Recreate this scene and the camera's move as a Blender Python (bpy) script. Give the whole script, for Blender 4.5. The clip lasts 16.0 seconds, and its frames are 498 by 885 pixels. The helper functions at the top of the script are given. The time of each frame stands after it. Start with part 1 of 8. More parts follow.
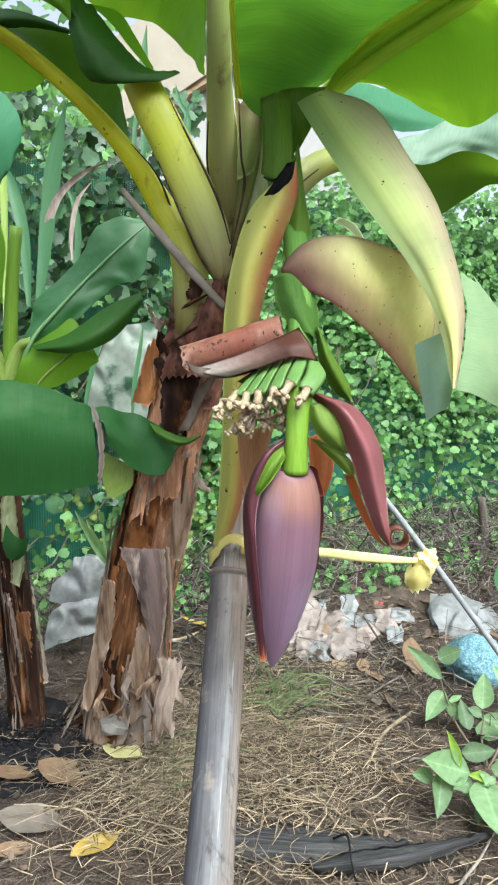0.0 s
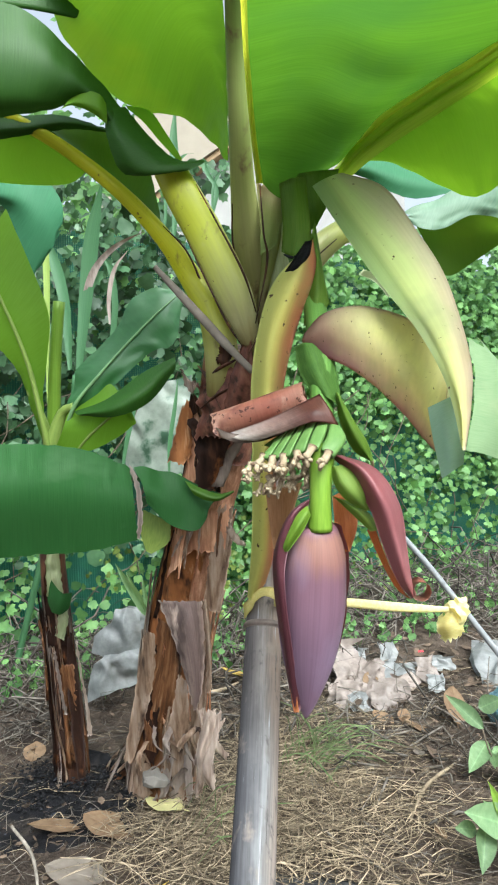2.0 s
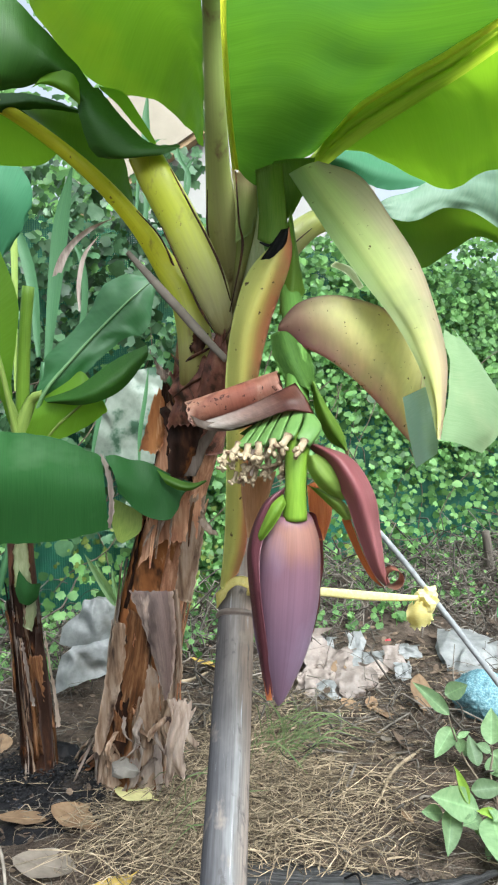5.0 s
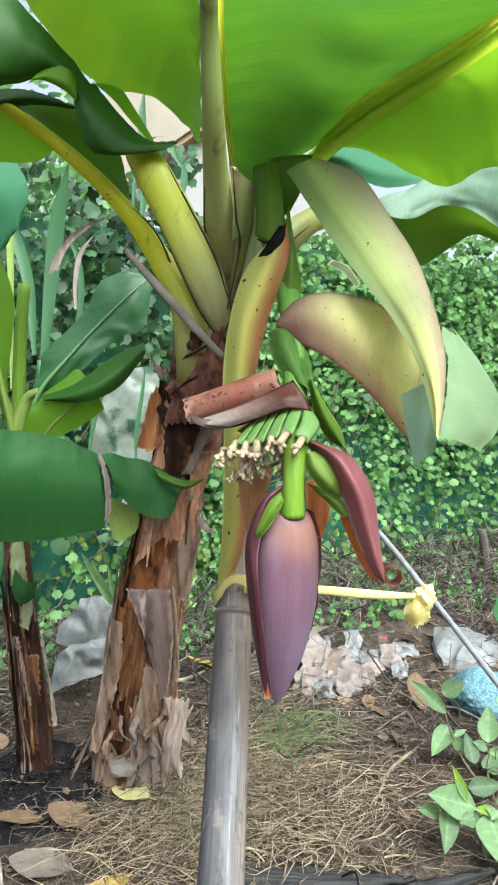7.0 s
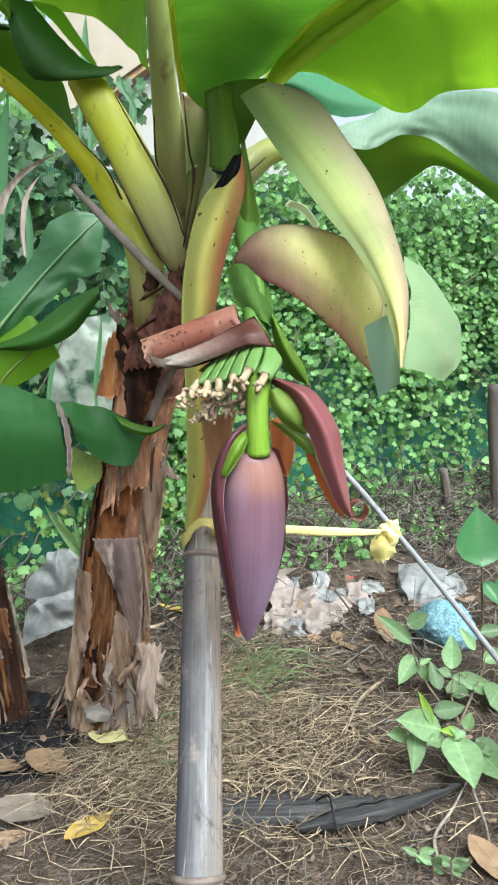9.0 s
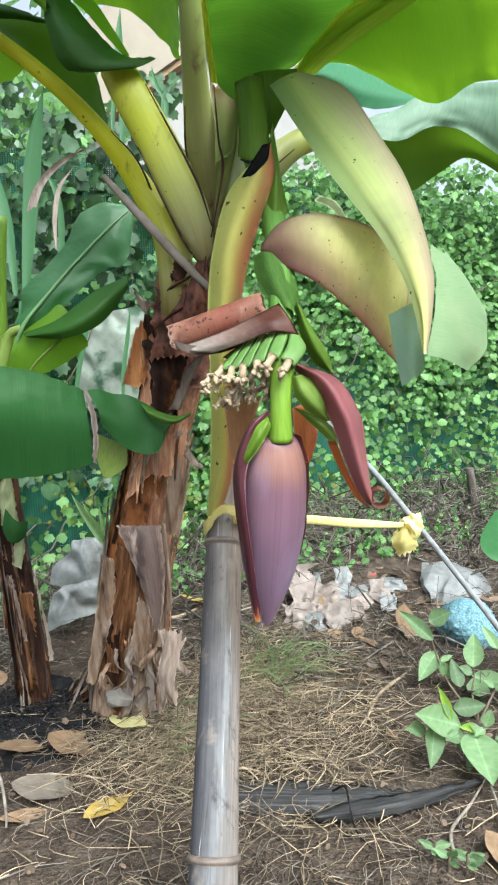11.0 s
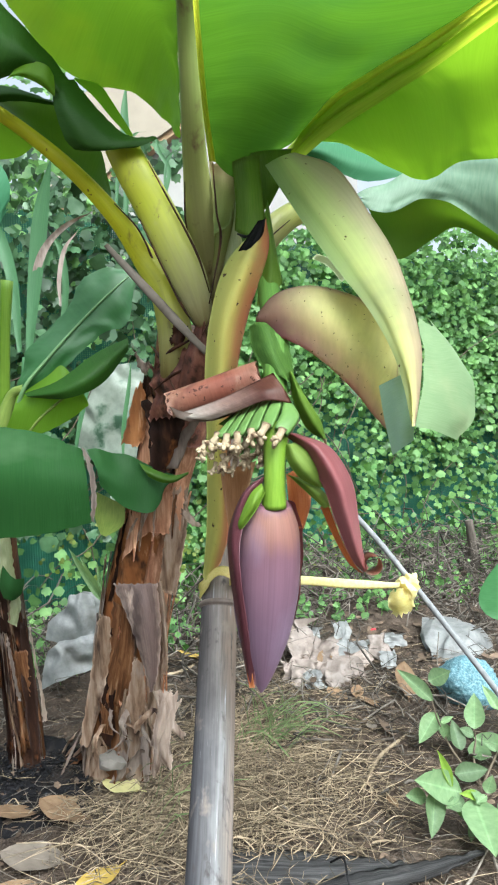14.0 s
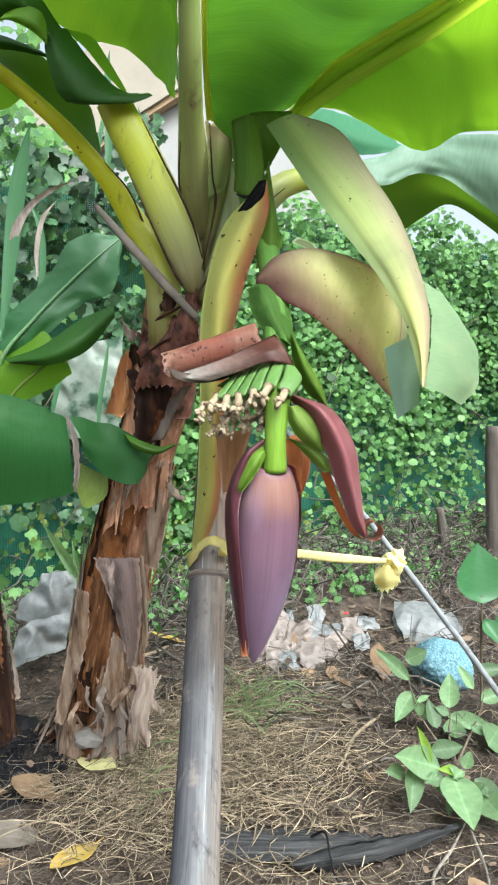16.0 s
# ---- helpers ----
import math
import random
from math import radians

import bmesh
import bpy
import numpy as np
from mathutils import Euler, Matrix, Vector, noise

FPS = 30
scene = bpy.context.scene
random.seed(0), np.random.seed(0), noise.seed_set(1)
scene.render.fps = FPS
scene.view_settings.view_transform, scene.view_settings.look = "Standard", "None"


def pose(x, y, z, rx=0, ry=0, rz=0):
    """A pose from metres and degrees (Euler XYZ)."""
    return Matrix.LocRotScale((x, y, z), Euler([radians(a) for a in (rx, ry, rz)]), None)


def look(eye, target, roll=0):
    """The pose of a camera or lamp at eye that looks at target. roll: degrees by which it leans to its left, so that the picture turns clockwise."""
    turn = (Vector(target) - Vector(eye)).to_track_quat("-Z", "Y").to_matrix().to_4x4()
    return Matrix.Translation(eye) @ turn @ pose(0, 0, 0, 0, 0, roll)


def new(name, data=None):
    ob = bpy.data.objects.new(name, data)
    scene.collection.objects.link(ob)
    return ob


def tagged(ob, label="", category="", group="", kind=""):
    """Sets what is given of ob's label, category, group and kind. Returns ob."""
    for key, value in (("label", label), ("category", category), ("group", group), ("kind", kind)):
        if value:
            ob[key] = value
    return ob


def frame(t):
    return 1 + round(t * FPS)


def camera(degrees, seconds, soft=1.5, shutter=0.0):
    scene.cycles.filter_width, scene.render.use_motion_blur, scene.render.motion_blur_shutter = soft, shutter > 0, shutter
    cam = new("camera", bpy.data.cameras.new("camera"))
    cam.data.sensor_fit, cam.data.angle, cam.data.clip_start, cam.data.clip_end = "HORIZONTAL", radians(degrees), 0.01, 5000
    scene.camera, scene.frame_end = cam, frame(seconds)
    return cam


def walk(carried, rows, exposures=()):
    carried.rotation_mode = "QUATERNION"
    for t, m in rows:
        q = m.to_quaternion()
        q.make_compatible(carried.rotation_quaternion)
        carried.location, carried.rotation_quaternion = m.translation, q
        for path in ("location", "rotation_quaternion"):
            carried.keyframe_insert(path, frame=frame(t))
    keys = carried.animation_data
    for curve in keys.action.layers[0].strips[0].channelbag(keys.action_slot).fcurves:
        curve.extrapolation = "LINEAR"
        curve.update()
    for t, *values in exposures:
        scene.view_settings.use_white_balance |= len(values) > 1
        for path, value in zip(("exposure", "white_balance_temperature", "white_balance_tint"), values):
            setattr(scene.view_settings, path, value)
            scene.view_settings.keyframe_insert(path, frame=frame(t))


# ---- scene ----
cam = camera(42.2, 16.0, soft=2.1)
PATH = [
    (0, (0.03, -0.093, 0.757), (-0.002, 1.905, 0.664), 0.0),
    (0.5, (0.041, -0.116, 0.772), (-0.052, 1.881, 0.708), -1.7),
    (1, (0.039, -0.132, 0.773), (-0.043, 1.866, 0.765), -1.3),
    (1.5, (0.043, -0.154, 0.779), (-0.054, 1.844, 0.771), -2.2),
    (2, (0.043, -0.147, 0.778), (-0.099, 1.847, 0.825), -1.7),
    (2.5, (0.04, -0.143, 0.775), (-0.072, 1.854, 0.768), -1.6),
    (3, (0.036, -0.141, 0.773), (-0.102, 1.854, 0.738), -1.6),
    (3.5, (0.031, -0.146, 0.772), (-0.084, 1.85, 0.783), -1.1),
    (4, (0.031, -0.145, 0.774), (-0.054, 1.853, 0.786), -1.3),
    (4.5, (0.035, -0.144, 0.775), (-0.022, 1.855, 0.793), -1.3),
    (7, (0.033, -0.14, 0.773), (-0.002, 1.859, 0.787), -1.3),
    (7.5, (0.035, -0.146, 0.775), (-0.014, 1.853, 0.803), -1.5),
    (8, (0.036, -0.146, 0.776), (-0.008, 1.853, 0.794), -2.1),
    (8.5, (0.03, -0.128, 0.766), (0.057, 1.87, 0.684), -2.2),
    (9, (0.033, -0.126, 0.759), (0.104, 1.867, 0.616), -3.2),
    (9.2, (0.031, -0.136, 0.762), (0.074, 1.86, 0.65), -3.4),
    (11.3, (0.036, -0.134, 0.744), (0.003, 1.86, 0.597), -1.7),
    (11.5, (0.03, -0.142, 0.749), (-0.039, 1.854, 0.649), -1.3),
    (12, (0.028, -0.147, 0.757), (-0.067, 1.85, 0.704), -1.4),
    (12.5, (0.033, -0.144, 0.762), (-0.02, 1.855, 0.725), -1.9),
    (13, (0.04, -0.144, 0.765), (0.014, 1.855, 0.749), -1.9),
    (13.5, (0.043, -0.133, 0.766), (0.03, 1.867, 0.752), -1.8),
    (14, (0.044, -0.149, 0.769), (0.039, 1.851, 0.768), -2.1),
    (14.5, (0.038, -0.142, 0.766), (0.076, 1.858, 0.751), -2.4),
    (15, (0.02, -0.125, 0.75), (0.091, 1.873, 0.705), -1.9),
    (15.5, (0.015, -0.122, 0.745), (0.086, 1.875, 0.684), -1.6),
    (16, (0.004, -0.128, 0.736), (0.101, 1.87, 0.704), -0.8),
]
walk(cam, [(t, look(eye, target, roll)) for t, eye, target, roll in PATH], [(0, 1.54, 5900, 3), (16, 1.54, 5900, 3)])

# ---- light ----
world = bpy.data.worlds.new("sky")
scene.world = world
world.use_nodes = True
wn = world.node_tree
sky = wn.nodes.new("ShaderNodeTexSky")
sky.sky_type = "NISHITA"
sky.sun_disc = False
sky.sun_elevation, sky.sun_rotation = radians(50), radians(152)
sky.air_density, sky.dust_density = 1.0, 8.0
haze = wn.nodes.new("ShaderNodeHueSaturation")
haze.inputs["Saturation"].default_value = 0.3
wn.links.new(sky.outputs["Color"], haze.inputs["Color"])
wn.links.new(haze.outputs["Color"], wn.nodes["Background"].inputs["Color"])
wn.nodes["Background"].inputs["Strength"].default_value = 0.135
sun = new("sun", bpy.data.lights.new("sun", "SUN"))
sun.data.energy, sun.data.angle, sun.data.color = 1.5, radians(36), (1.0, 0.96, 0.9)
sun.matrix_world = look((1.6, -3.0, 4.0), (0, 0, 0))


# ---- materials ----
def ramp(nt, fac, stops):
    r = nt.nodes.new("ShaderNodeValToRGB")
    while len(r.color_ramp.elements) < len(stops):
        r.color_ramp.elements.new(0.5)
    for e, (p, c) in zip(r.color_ramp.elements, stops):
        e.position = p
        e.color = (*c, 1) if len(c) == 3 else c
    nt.links.new(fac, r.inputs[0])
    return r.outputs[0]


def grey(*pairs):
    return [(p, (v, v, v)) for p, v in pairs]


def noise_tex(nt, vec, scale, detail=6, rough=0.6):
    mp = nt.nodes.new("ShaderNodeMapping")
    mp.inputs["Scale"].default_value = scale
    nt.links.new(vec, mp.inputs["Vector"])
    n = nt.nodes.new("ShaderNodeTexNoise")
    n.inputs["Scale"].default_value = 1.0
    n.inputs["Detail"].default_value = detail
    n.inputs["Roughness"].default_value = rough
    nt.links.new(mp.outputs[0], n.inputs["Vector"])
    return n.outputs[0]


def mix(nt, kind, fac, a, b):
    m = nt.nodes.new("ShaderNodeMix")
    m.data_type, m.blend_type = "RGBA", kind
    for sock, v in ((m.inputs[0], fac), (m.inputs[6], a), (m.inputs[7], b)):
        if isinstance(v, bpy.types.NodeSocket):
            nt.links.new(v, sock)
        elif isinstance(v, (int, float)):
            sock.default_value = v
        else:
            sock.default_value = (*v, 1)
    return m.outputs[2]


def mat(name, stops, coords="Object", scale=(30, 30, 30), detail=6, rough=0.6, bump=0.2, depth=0.004, trans=0.0,
        grad=None, grad2=None, stains=(), island=0.0, spec=0.4, fine=None, tint=None, glow=(1.6, 1.42, 0.8)):
    """Noise colours; with grad=(axis, stops, wobble) the gradient gives the colour and the noise only its shade.
    stains: (colour, scale, from, to). island: shade change from piece to piece."""
    m = bpy.data.materials.new(name)
    m.use_nodes = True
    nt = m.node_tree
    bs = nt.nodes["Principled BSDF"]
    tc = nt.nodes.new("ShaderNodeTexCoord")
    vec = tc.outputs[coords]
    n = noise_tex(nt, vec, scale, detail)
    col = ramp(nt, n, stops)
    if grad:
        axis, gst, wob = grad
        sep = nt.nodes.new("ShaderNodeSeparateXYZ")
        nt.links.new(tc.outputs["UV"], sep.inputs[0])
        ma = nt.nodes.new("ShaderNodeMath")
        ma.operation = "MULTIPLY_ADD"
        w = noise_tex(nt, tc.outputs["UV"], (16, 2.5, 1) if axis == "v" else (3, 8, 1), 4)
        nt.links.new(w, ma.inputs[0])
        ma.inputs[1].default_value = wob
        nt.links.new(sep.outputs[0 if axis == "u" else 1], ma.inputs[2])
        sb = nt.nodes.new("ShaderNodeMath")
        sb.operation = "SUBTRACT"
        nt.links.new(ma.outputs[0], sb.inputs[0])
        sb.inputs[1].default_value = wob * 0.5
        col = mix(nt, "MULTIPLY", 1.0, ramp(nt, sb.outputs[0], gst), col)
    if grad2:
        sp = nt.nodes.new("ShaderNodeSeparateXYZ")
        nt.links.new(tc.outputs["UV"], sp.inputs[0])
        col = mix(nt, "MULTIPLY", 1.0, col, ramp(nt, sp.outputs[1], grad2))
    for c, sc, lo, hi in stains:
        s = noise_tex(nt, tc.outputs["UV" if isinstance(sc, list) else "Object"], (sc, sc, sc) if isinstance(sc, (int, float)) else sc, 4)
        col = mix(nt, "MIX", ramp(nt, s, grey((lo, 0), (hi, 1))), col, c)
    if island:
        g = nt.nodes.new("ShaderNodeNewGeometry")
        o = nt.nodes.new("ShaderNodeObjectInfo")
        ad = nt.nodes.new("ShaderNodeMath")
        ad.operation = "ADD"
        nt.links.new(g.outputs["Random Per Island"], ad.inputs[0])
        nt.links.new(o.outputs["Random"], ad.inputs[1])
        fr = nt.nodes.new("ShaderNodeMath")
        fr.operation = "FRACT"
        nt.links.new(ad.outputs[0], fr.inputs[0])
        lo = tint or (1 - island, 1 - island, 1 - island)
        col = mix(nt, "MULTIPLY", 1.0, col, ramp(nt, fr.outputs[0], [(0, lo), (1, (1 + island * 0.6,) * 3)]))
    nt.links.new(col, bs.inputs["Base Color"])
    bs.inputs["Roughness"].default_value = rough
    bs.inputs["Specular IOR Level"].default_value = spec
    if bump:
        bp = nt.nodes.new("ShaderNodeBump")
        bp.inputs["Strength"].default_value = bump
        bp.inputs["Distance"].default_value = depth
        h = n
        if fine:
            ad = nt.nodes.new("ShaderNodeMath")
            ad.operation = "ADD"
            nt.links.new(n, ad.inputs[0])
            nt.links.new(noise_tex(nt, vec, fine, 3), ad.inputs[1])
            h = ad.outputs[0]
        nt.links.new(h, bp.inputs["Height"])
        nt.links.new(bp.outputs[0], bs.inputs["Normal"])
    if trans:
        tr = nt.nodes.new("ShaderNodeBsdfTranslucent")
        tcol = mix(nt, "MULTIPLY", 1.0, col, glow)
        nt.links.new(tcol, tr.inputs["Color"])
        ms = nt.nodes.new("ShaderNodeMixShader")
        ms.inputs[0].default_value = trans
        nt.links.new(bs.outputs[0], ms.inputs[1])
        nt.links.new(tr.outputs[0], ms.inputs[2])
        nt.links.new(ms.outputs[0], nt.nodes["Material Output"].inputs[0])
    return m


VEINS = (3, 130, 1)
M = {}
M["leaf"] = mat("banana_leaf_green", [(0.3, (0.0562, 0.138, 0.00891)), (0.7, (0.0674, 0.159, 0.0118))], "UV", VEINS, 4, 0.45, 0.12, 0.001, 0.4,
                stains=(((0.0912, 0.163, 0.00891), 3.5, 0.5, 0.8), ((0.0491, 0.126, 0.0138), 2.2, 0.5, 0.8)))
# Copy of the leaf green with the overlapping leaf's shade put into it.
M["leaf_shaded"] = mat("banana_leaf_shaded", [(0.3, (0.0494, 0.144, 0.0147)), (0.7, (0.0667, 0.178, 0.021))], "UV", VEINS, 4, 0.5, 0.2, 0.001, 0.42, spec=0.25,
                     stains=(((0.0403, 0.127, 0.0315), 3.0, 0.45, 0.75),))
# Dark copy of the leaf green; folded undersides have their shade in it.
M["leaf_dark"] = mat("banana_leaf_fold_shade", [(0.3, (0.0198, 0.0712, 0.0072)), (0.7, (0.0286, 0.0874, 0.0096))], "UV", VEINS, 4, 0.52, 0.35, 0.0015, 0.2, spec=0.25)
M["leaf_mid"] = mat("banana_leaf_mid", [(0.3, (0.133, 0.275, 0.0214)), (0.7, (0.156, 0.31, 0.032))], "UV", VEINS, 4, 0.45, 0.12, 0.001, 0.55, spec=0.2)
M["leaf_pale"] = mat("pale_leaf_lobe", [(0.3, (0.12, 0.196, 0.0918)), (0.7, (0.168, 0.237, 0.125))], "UV", VEINS, 4, 0.6, 0.12, 0.001, 0.2, stains=(((0.224, 0.259, 0.144), 9, 0.5, 0.8),), spec=0.15)
M["leaf_teal"] = mat("blue_green_leaf_lobe", [(0.3, (0.26, 0.40, 0.30)), (0.7, (0.32, 0.46, 0.37))], "UV", VEINS, 4, 0.6, 0.12, 0.001, 0.55, spec=0.15, glow=(1.1, 1.15, 0.95))
M["leaf_dim"] = mat("blue_green_leaf", [(0.3, (0.0325, 0.12, 0.0569)), (0.7, (0.0465, 0.151, 0.0742))], "UV", VEINS, 4, 0.55, 0.15, 0.001, 0.15, spec=0.12)
# Lighter copy of the leaf green; the backlit glow is in its colour.
M["leaf_backlit"] = mat("banana_leaf_backlit", [(0.1, (0.163, 0.351, 0.0181)), (0.9, (0.195, 0.407, 0.0271))], "UV", VEINS, 4, 0.5, 0.03, 0.001, 0.5, spec=0.2)
M["leaf_blue"] = mat("banana_leaf_waxy", [(0.3, (0.12, 0.20, 0.135)), (0.7, (0.17, 0.26, 0.18))], "UV", (3, 60, 1), 4, 0.5, 0.15, 0.001, 0.2, spec=0.25, glow=(1.1, 1.15, 0.95))
M["leaf_young"] = mat("young_banana_leaf", [(0.3, (0.0166, 0.069, 0.0156)), (0.7, (0.0232, 0.084, 0.0204))], "UV", VEINS, 4, 0.52, 0.4, 0.0015, 0.22,
                      stains=(((0.0663, 0.132, 0.06), (4, 4, 9), 0.55, 0.85),), spec=0.2)
# The pale patches paint a grey sheen into the leaf colour.
M["leaf_sheen"] = mat("young_leaf_painted_sheen", [(0.3, (0.0306, 0.109, 0.0336)), (0.7, (0.0398, 0.133, 0.0428))], "UV", (4, 40, 1), 4, 0.42, 0.2, 0.001, 0.2,
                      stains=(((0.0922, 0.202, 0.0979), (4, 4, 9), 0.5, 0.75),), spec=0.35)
M["rib"] = mat("midrib_pale_green", [(0.3, (0.17, 0.255, 0.051)), (0.7, (0.255, 0.34, 0.0765))], "UV", (20, 4, 1), 4, 0.45, 0.2, 0.002, 0.15)
M["rib_soft"] = mat("midrib_grey_green", [(0.3, (0.13, 0.26, 0.104)), (0.7, (0.195, 0.338, 0.143))], "UV", (20, 4, 1), 4, 0.5, 0.2, 0.002, 0.15)
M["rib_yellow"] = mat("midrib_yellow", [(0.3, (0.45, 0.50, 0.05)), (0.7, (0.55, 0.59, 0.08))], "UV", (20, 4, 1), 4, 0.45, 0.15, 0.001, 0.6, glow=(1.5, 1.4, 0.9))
M["rib_olive"] = mat("midrib_olive", [(0.3, (0.283, 0.368, 0.054)), (0.7, (0.37, 0.462, 0.072))], "UV", (20, 4, 1), 4, 0.5, 0.2, 0.001, 0.55, glow=(1.64, 1.66, 0.72))
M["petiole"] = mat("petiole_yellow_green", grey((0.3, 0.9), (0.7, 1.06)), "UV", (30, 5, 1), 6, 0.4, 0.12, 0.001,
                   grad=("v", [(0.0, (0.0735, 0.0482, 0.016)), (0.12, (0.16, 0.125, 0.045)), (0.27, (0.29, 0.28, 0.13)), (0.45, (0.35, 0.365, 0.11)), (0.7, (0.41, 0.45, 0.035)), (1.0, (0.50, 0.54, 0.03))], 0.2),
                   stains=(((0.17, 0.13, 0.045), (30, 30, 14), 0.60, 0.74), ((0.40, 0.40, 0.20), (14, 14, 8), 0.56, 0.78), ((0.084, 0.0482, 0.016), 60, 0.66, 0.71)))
# Brighter copy of the petiole; light on the long stalk is in its colour.
M["petiole_lit"] = mat("petiole_yellow_lit", grey((0.3, 0.92), (0.7, 1.05)), "UV", (30, 5, 1), 6, 0.42, 0.12, 0.001, 0.35, glow=(1.54, 1.46, 0.63),
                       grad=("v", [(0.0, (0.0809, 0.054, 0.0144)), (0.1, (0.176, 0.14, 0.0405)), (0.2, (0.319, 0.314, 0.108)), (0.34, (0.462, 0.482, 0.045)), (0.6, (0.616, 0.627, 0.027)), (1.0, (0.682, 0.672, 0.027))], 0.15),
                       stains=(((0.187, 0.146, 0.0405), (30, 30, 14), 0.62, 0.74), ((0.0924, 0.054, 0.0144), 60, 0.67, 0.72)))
M["petiole_mid"] = mat("petiole_olive", grey((0.3, 0.9), (0.7, 1.06)), "UV", (30, 5, 1), 6, 0.42, 0.12, 0.001,
                       grad=("v", [(0.0, (0.20, 0.15, 0.065)), (0.2, (0.33, 0.31, 0.14)), (0.45, (0.25, 0.285, 0.085)), (1.0, (0.185, 0.255, 0.065))], 0.14),
                       stains=(((0.13, 0.085, 0.045), (30, 30, 8), 0.58, 0.72),))
M["pale"] = mat("pale_inner_sheath", [(0.3, (0.331, 0.389, 0.205)), (0.7, (0.486, 0.525, 0.337))], "UV", (24, 4, 1), 5, 0.5, 0.3, 0.002, 0.1)
M["stalk"] = mat("flower_stalk_green", [(0.3, (0.0524, 0.131, 0.0205)), (0.7, (0.0918, 0.19, 0.0308))], "UV", (26, 5, 1), 5, 0.65, 0.3, 0.002, 0.05, spec=0.25)
M["stalk_mid"] = mat("stalk_mid_green", [(0.3, (0.10, 0.19, 0.02)), (0.7, (0.15, 0.25, 0.035))], "UV", (26, 3, 1), 5, 0.5, 0.2, 0.001, 0.15, spec=0.2)
M["stalk_bright"] = mat("stalk_fresh_green", [(0.3, (0.13, 0.25, 0.02)), (0.7, (0.20, 0.33, 0.035))], "UV", (26, 3, 1), 5, 0.45, 0.3, 0.002, 0.12)
M["bark"] = mat("dry_banana_sheath", [(0.3, (0.0368, 0.0144, 0.0093)), (0.45, (0.122, 0.0496, 0.0217)), (0.58, (0.246, 0.116, 0.0516)), (0.72, (0.467, 0.298, 0.186))],
                "Object", (22, 22, 4), 10, 0.5, 0.5, 0.004, stains=(((0.0246, 0.0121, 0.0093), (11, 11, 4), 0.52, 0.64), ((0.295, 0.232, 0.0724), (16, 16, 8), 0.68, 0.76)), spec=0.12)
M["bark_orange"] = mat("orange_brown_sheath", [(0.3, (0.208, 0.0739, 0.0282)), (0.5, (0.436, 0.177, 0.0596)), (0.7, (0.685, 0.332, 0.132))],
                "Object", (16, 16, 4), 9, 0.40, 0.4, 0.003, stains=(((0.0627, 0.024, 0.0148), (20, 20, 7), 0.53, 0.64), ((0.58, 0.446, 0.113), (9, 9, 4), 0.62, 0.74), ((0.75, 0.463, 0.248), (60, 60, 4), 0.58, 0.70)))
M["bark_tan"] = mat("fibrous_tan_sheath", [(0.3, (0.102, 0.0546, 0.0327)), (0.48, (0.315, 0.21, 0.138)), (0.66, (0.493, 0.386, 0.301))],
                "Object", (60, 60, 7), 9, 0.65, 0.7, 0.003, stains=(((0.0425, 0.021, 0.0138), (20, 20, 6), 0.58, 0.68), ((0.425, 0.37, 0.327), (14, 14, 6), 0.62, 0.75)))
M["bark_dark"] = mat("dark_banana_sheath", [(0.3, (0.014, 0.00846, 0.00705)), (0.55, (0.0451, 0.0229, 0.0164)), (0.75, (0.14, 0.0606, 0.0306)), (0.9, (0.393, 0.243, 0.14))],
                     "Object", (40, 40, 8), 9, 0.5, 0.6, 0.005, stains=(((0.283, 0.109, 0.0412), (17, 17, 7), 0.60, 0.68), ((0.421, 0.329, 0.236), (30, 30, 8), 0.68, 0.74)), spec=0.12)
M["fibre"] = mat("pinkish_fibrous_sheath", [(0.3, (0.377, 0.168, 0.0963)), (0.48, (0.619, 0.328, 0.192)), (0.66, (0.916, 0.619, 0.406))],
                 "Object", (90, 90, 6), 9, 0.6, 0.6, 0.003, spec=0.2)
M["flap"] = mat("dark_grey_brown_flap", grey((0.3, 0.7), (0.7, 1.15)), "UV", (26, 2.5, 1), 8, 0.6, 0.5, 0.003, 0.05,
                grad=("u", [(0.0, (0.679, 0.554, 0.478)), (0.14, (0.377, 0.286, 0.249)), (0.6, (0.264, 0.191, 0.173)), (0.85, (0.246, 0.173, 0.153)), (1.0, (0.641, 0.517, 0.441))], 0.1),
                stains=(((0.133, 0.0957, 0.0862), (26, 26, 9), 0.52, 0.66), ((0.792, 0.651, 0.554), (30, 30, 7), 0.60, 0.72)))
M["purple"] = mat("purple_brown_sheath", [(0.3, (0.0857, 0.0333, 0.0251)), (0.55, (0.239, 0.094, 0.0628)), (0.8, (0.445, 0.227, 0.139))], "Object", (40, 40, 26), 9, 0.55, 0.7, 0.005,
                 stains=(((0.0513, 0.0243, 0.0168), 24, 0.55, 0.64), ((0.582, 0.394, 0.209), 17, 0.64, 0.74)))
M["pale_dry"] = mat("pale_pinkish_dry_sheath", [(0.3, (0.16, 0.11, 0.085)), (0.45, (0.42, 0.335, 0.285)), (0.7, (0.66, 0.57, 0.51))], "Object", (70, 70, 8), 9, 0.7, 0.8, 0.004, 0.15, stains=(((0.09, 0.055, 0.04), (30, 30, 9), 0.60, 0.70),), spec=0.15)
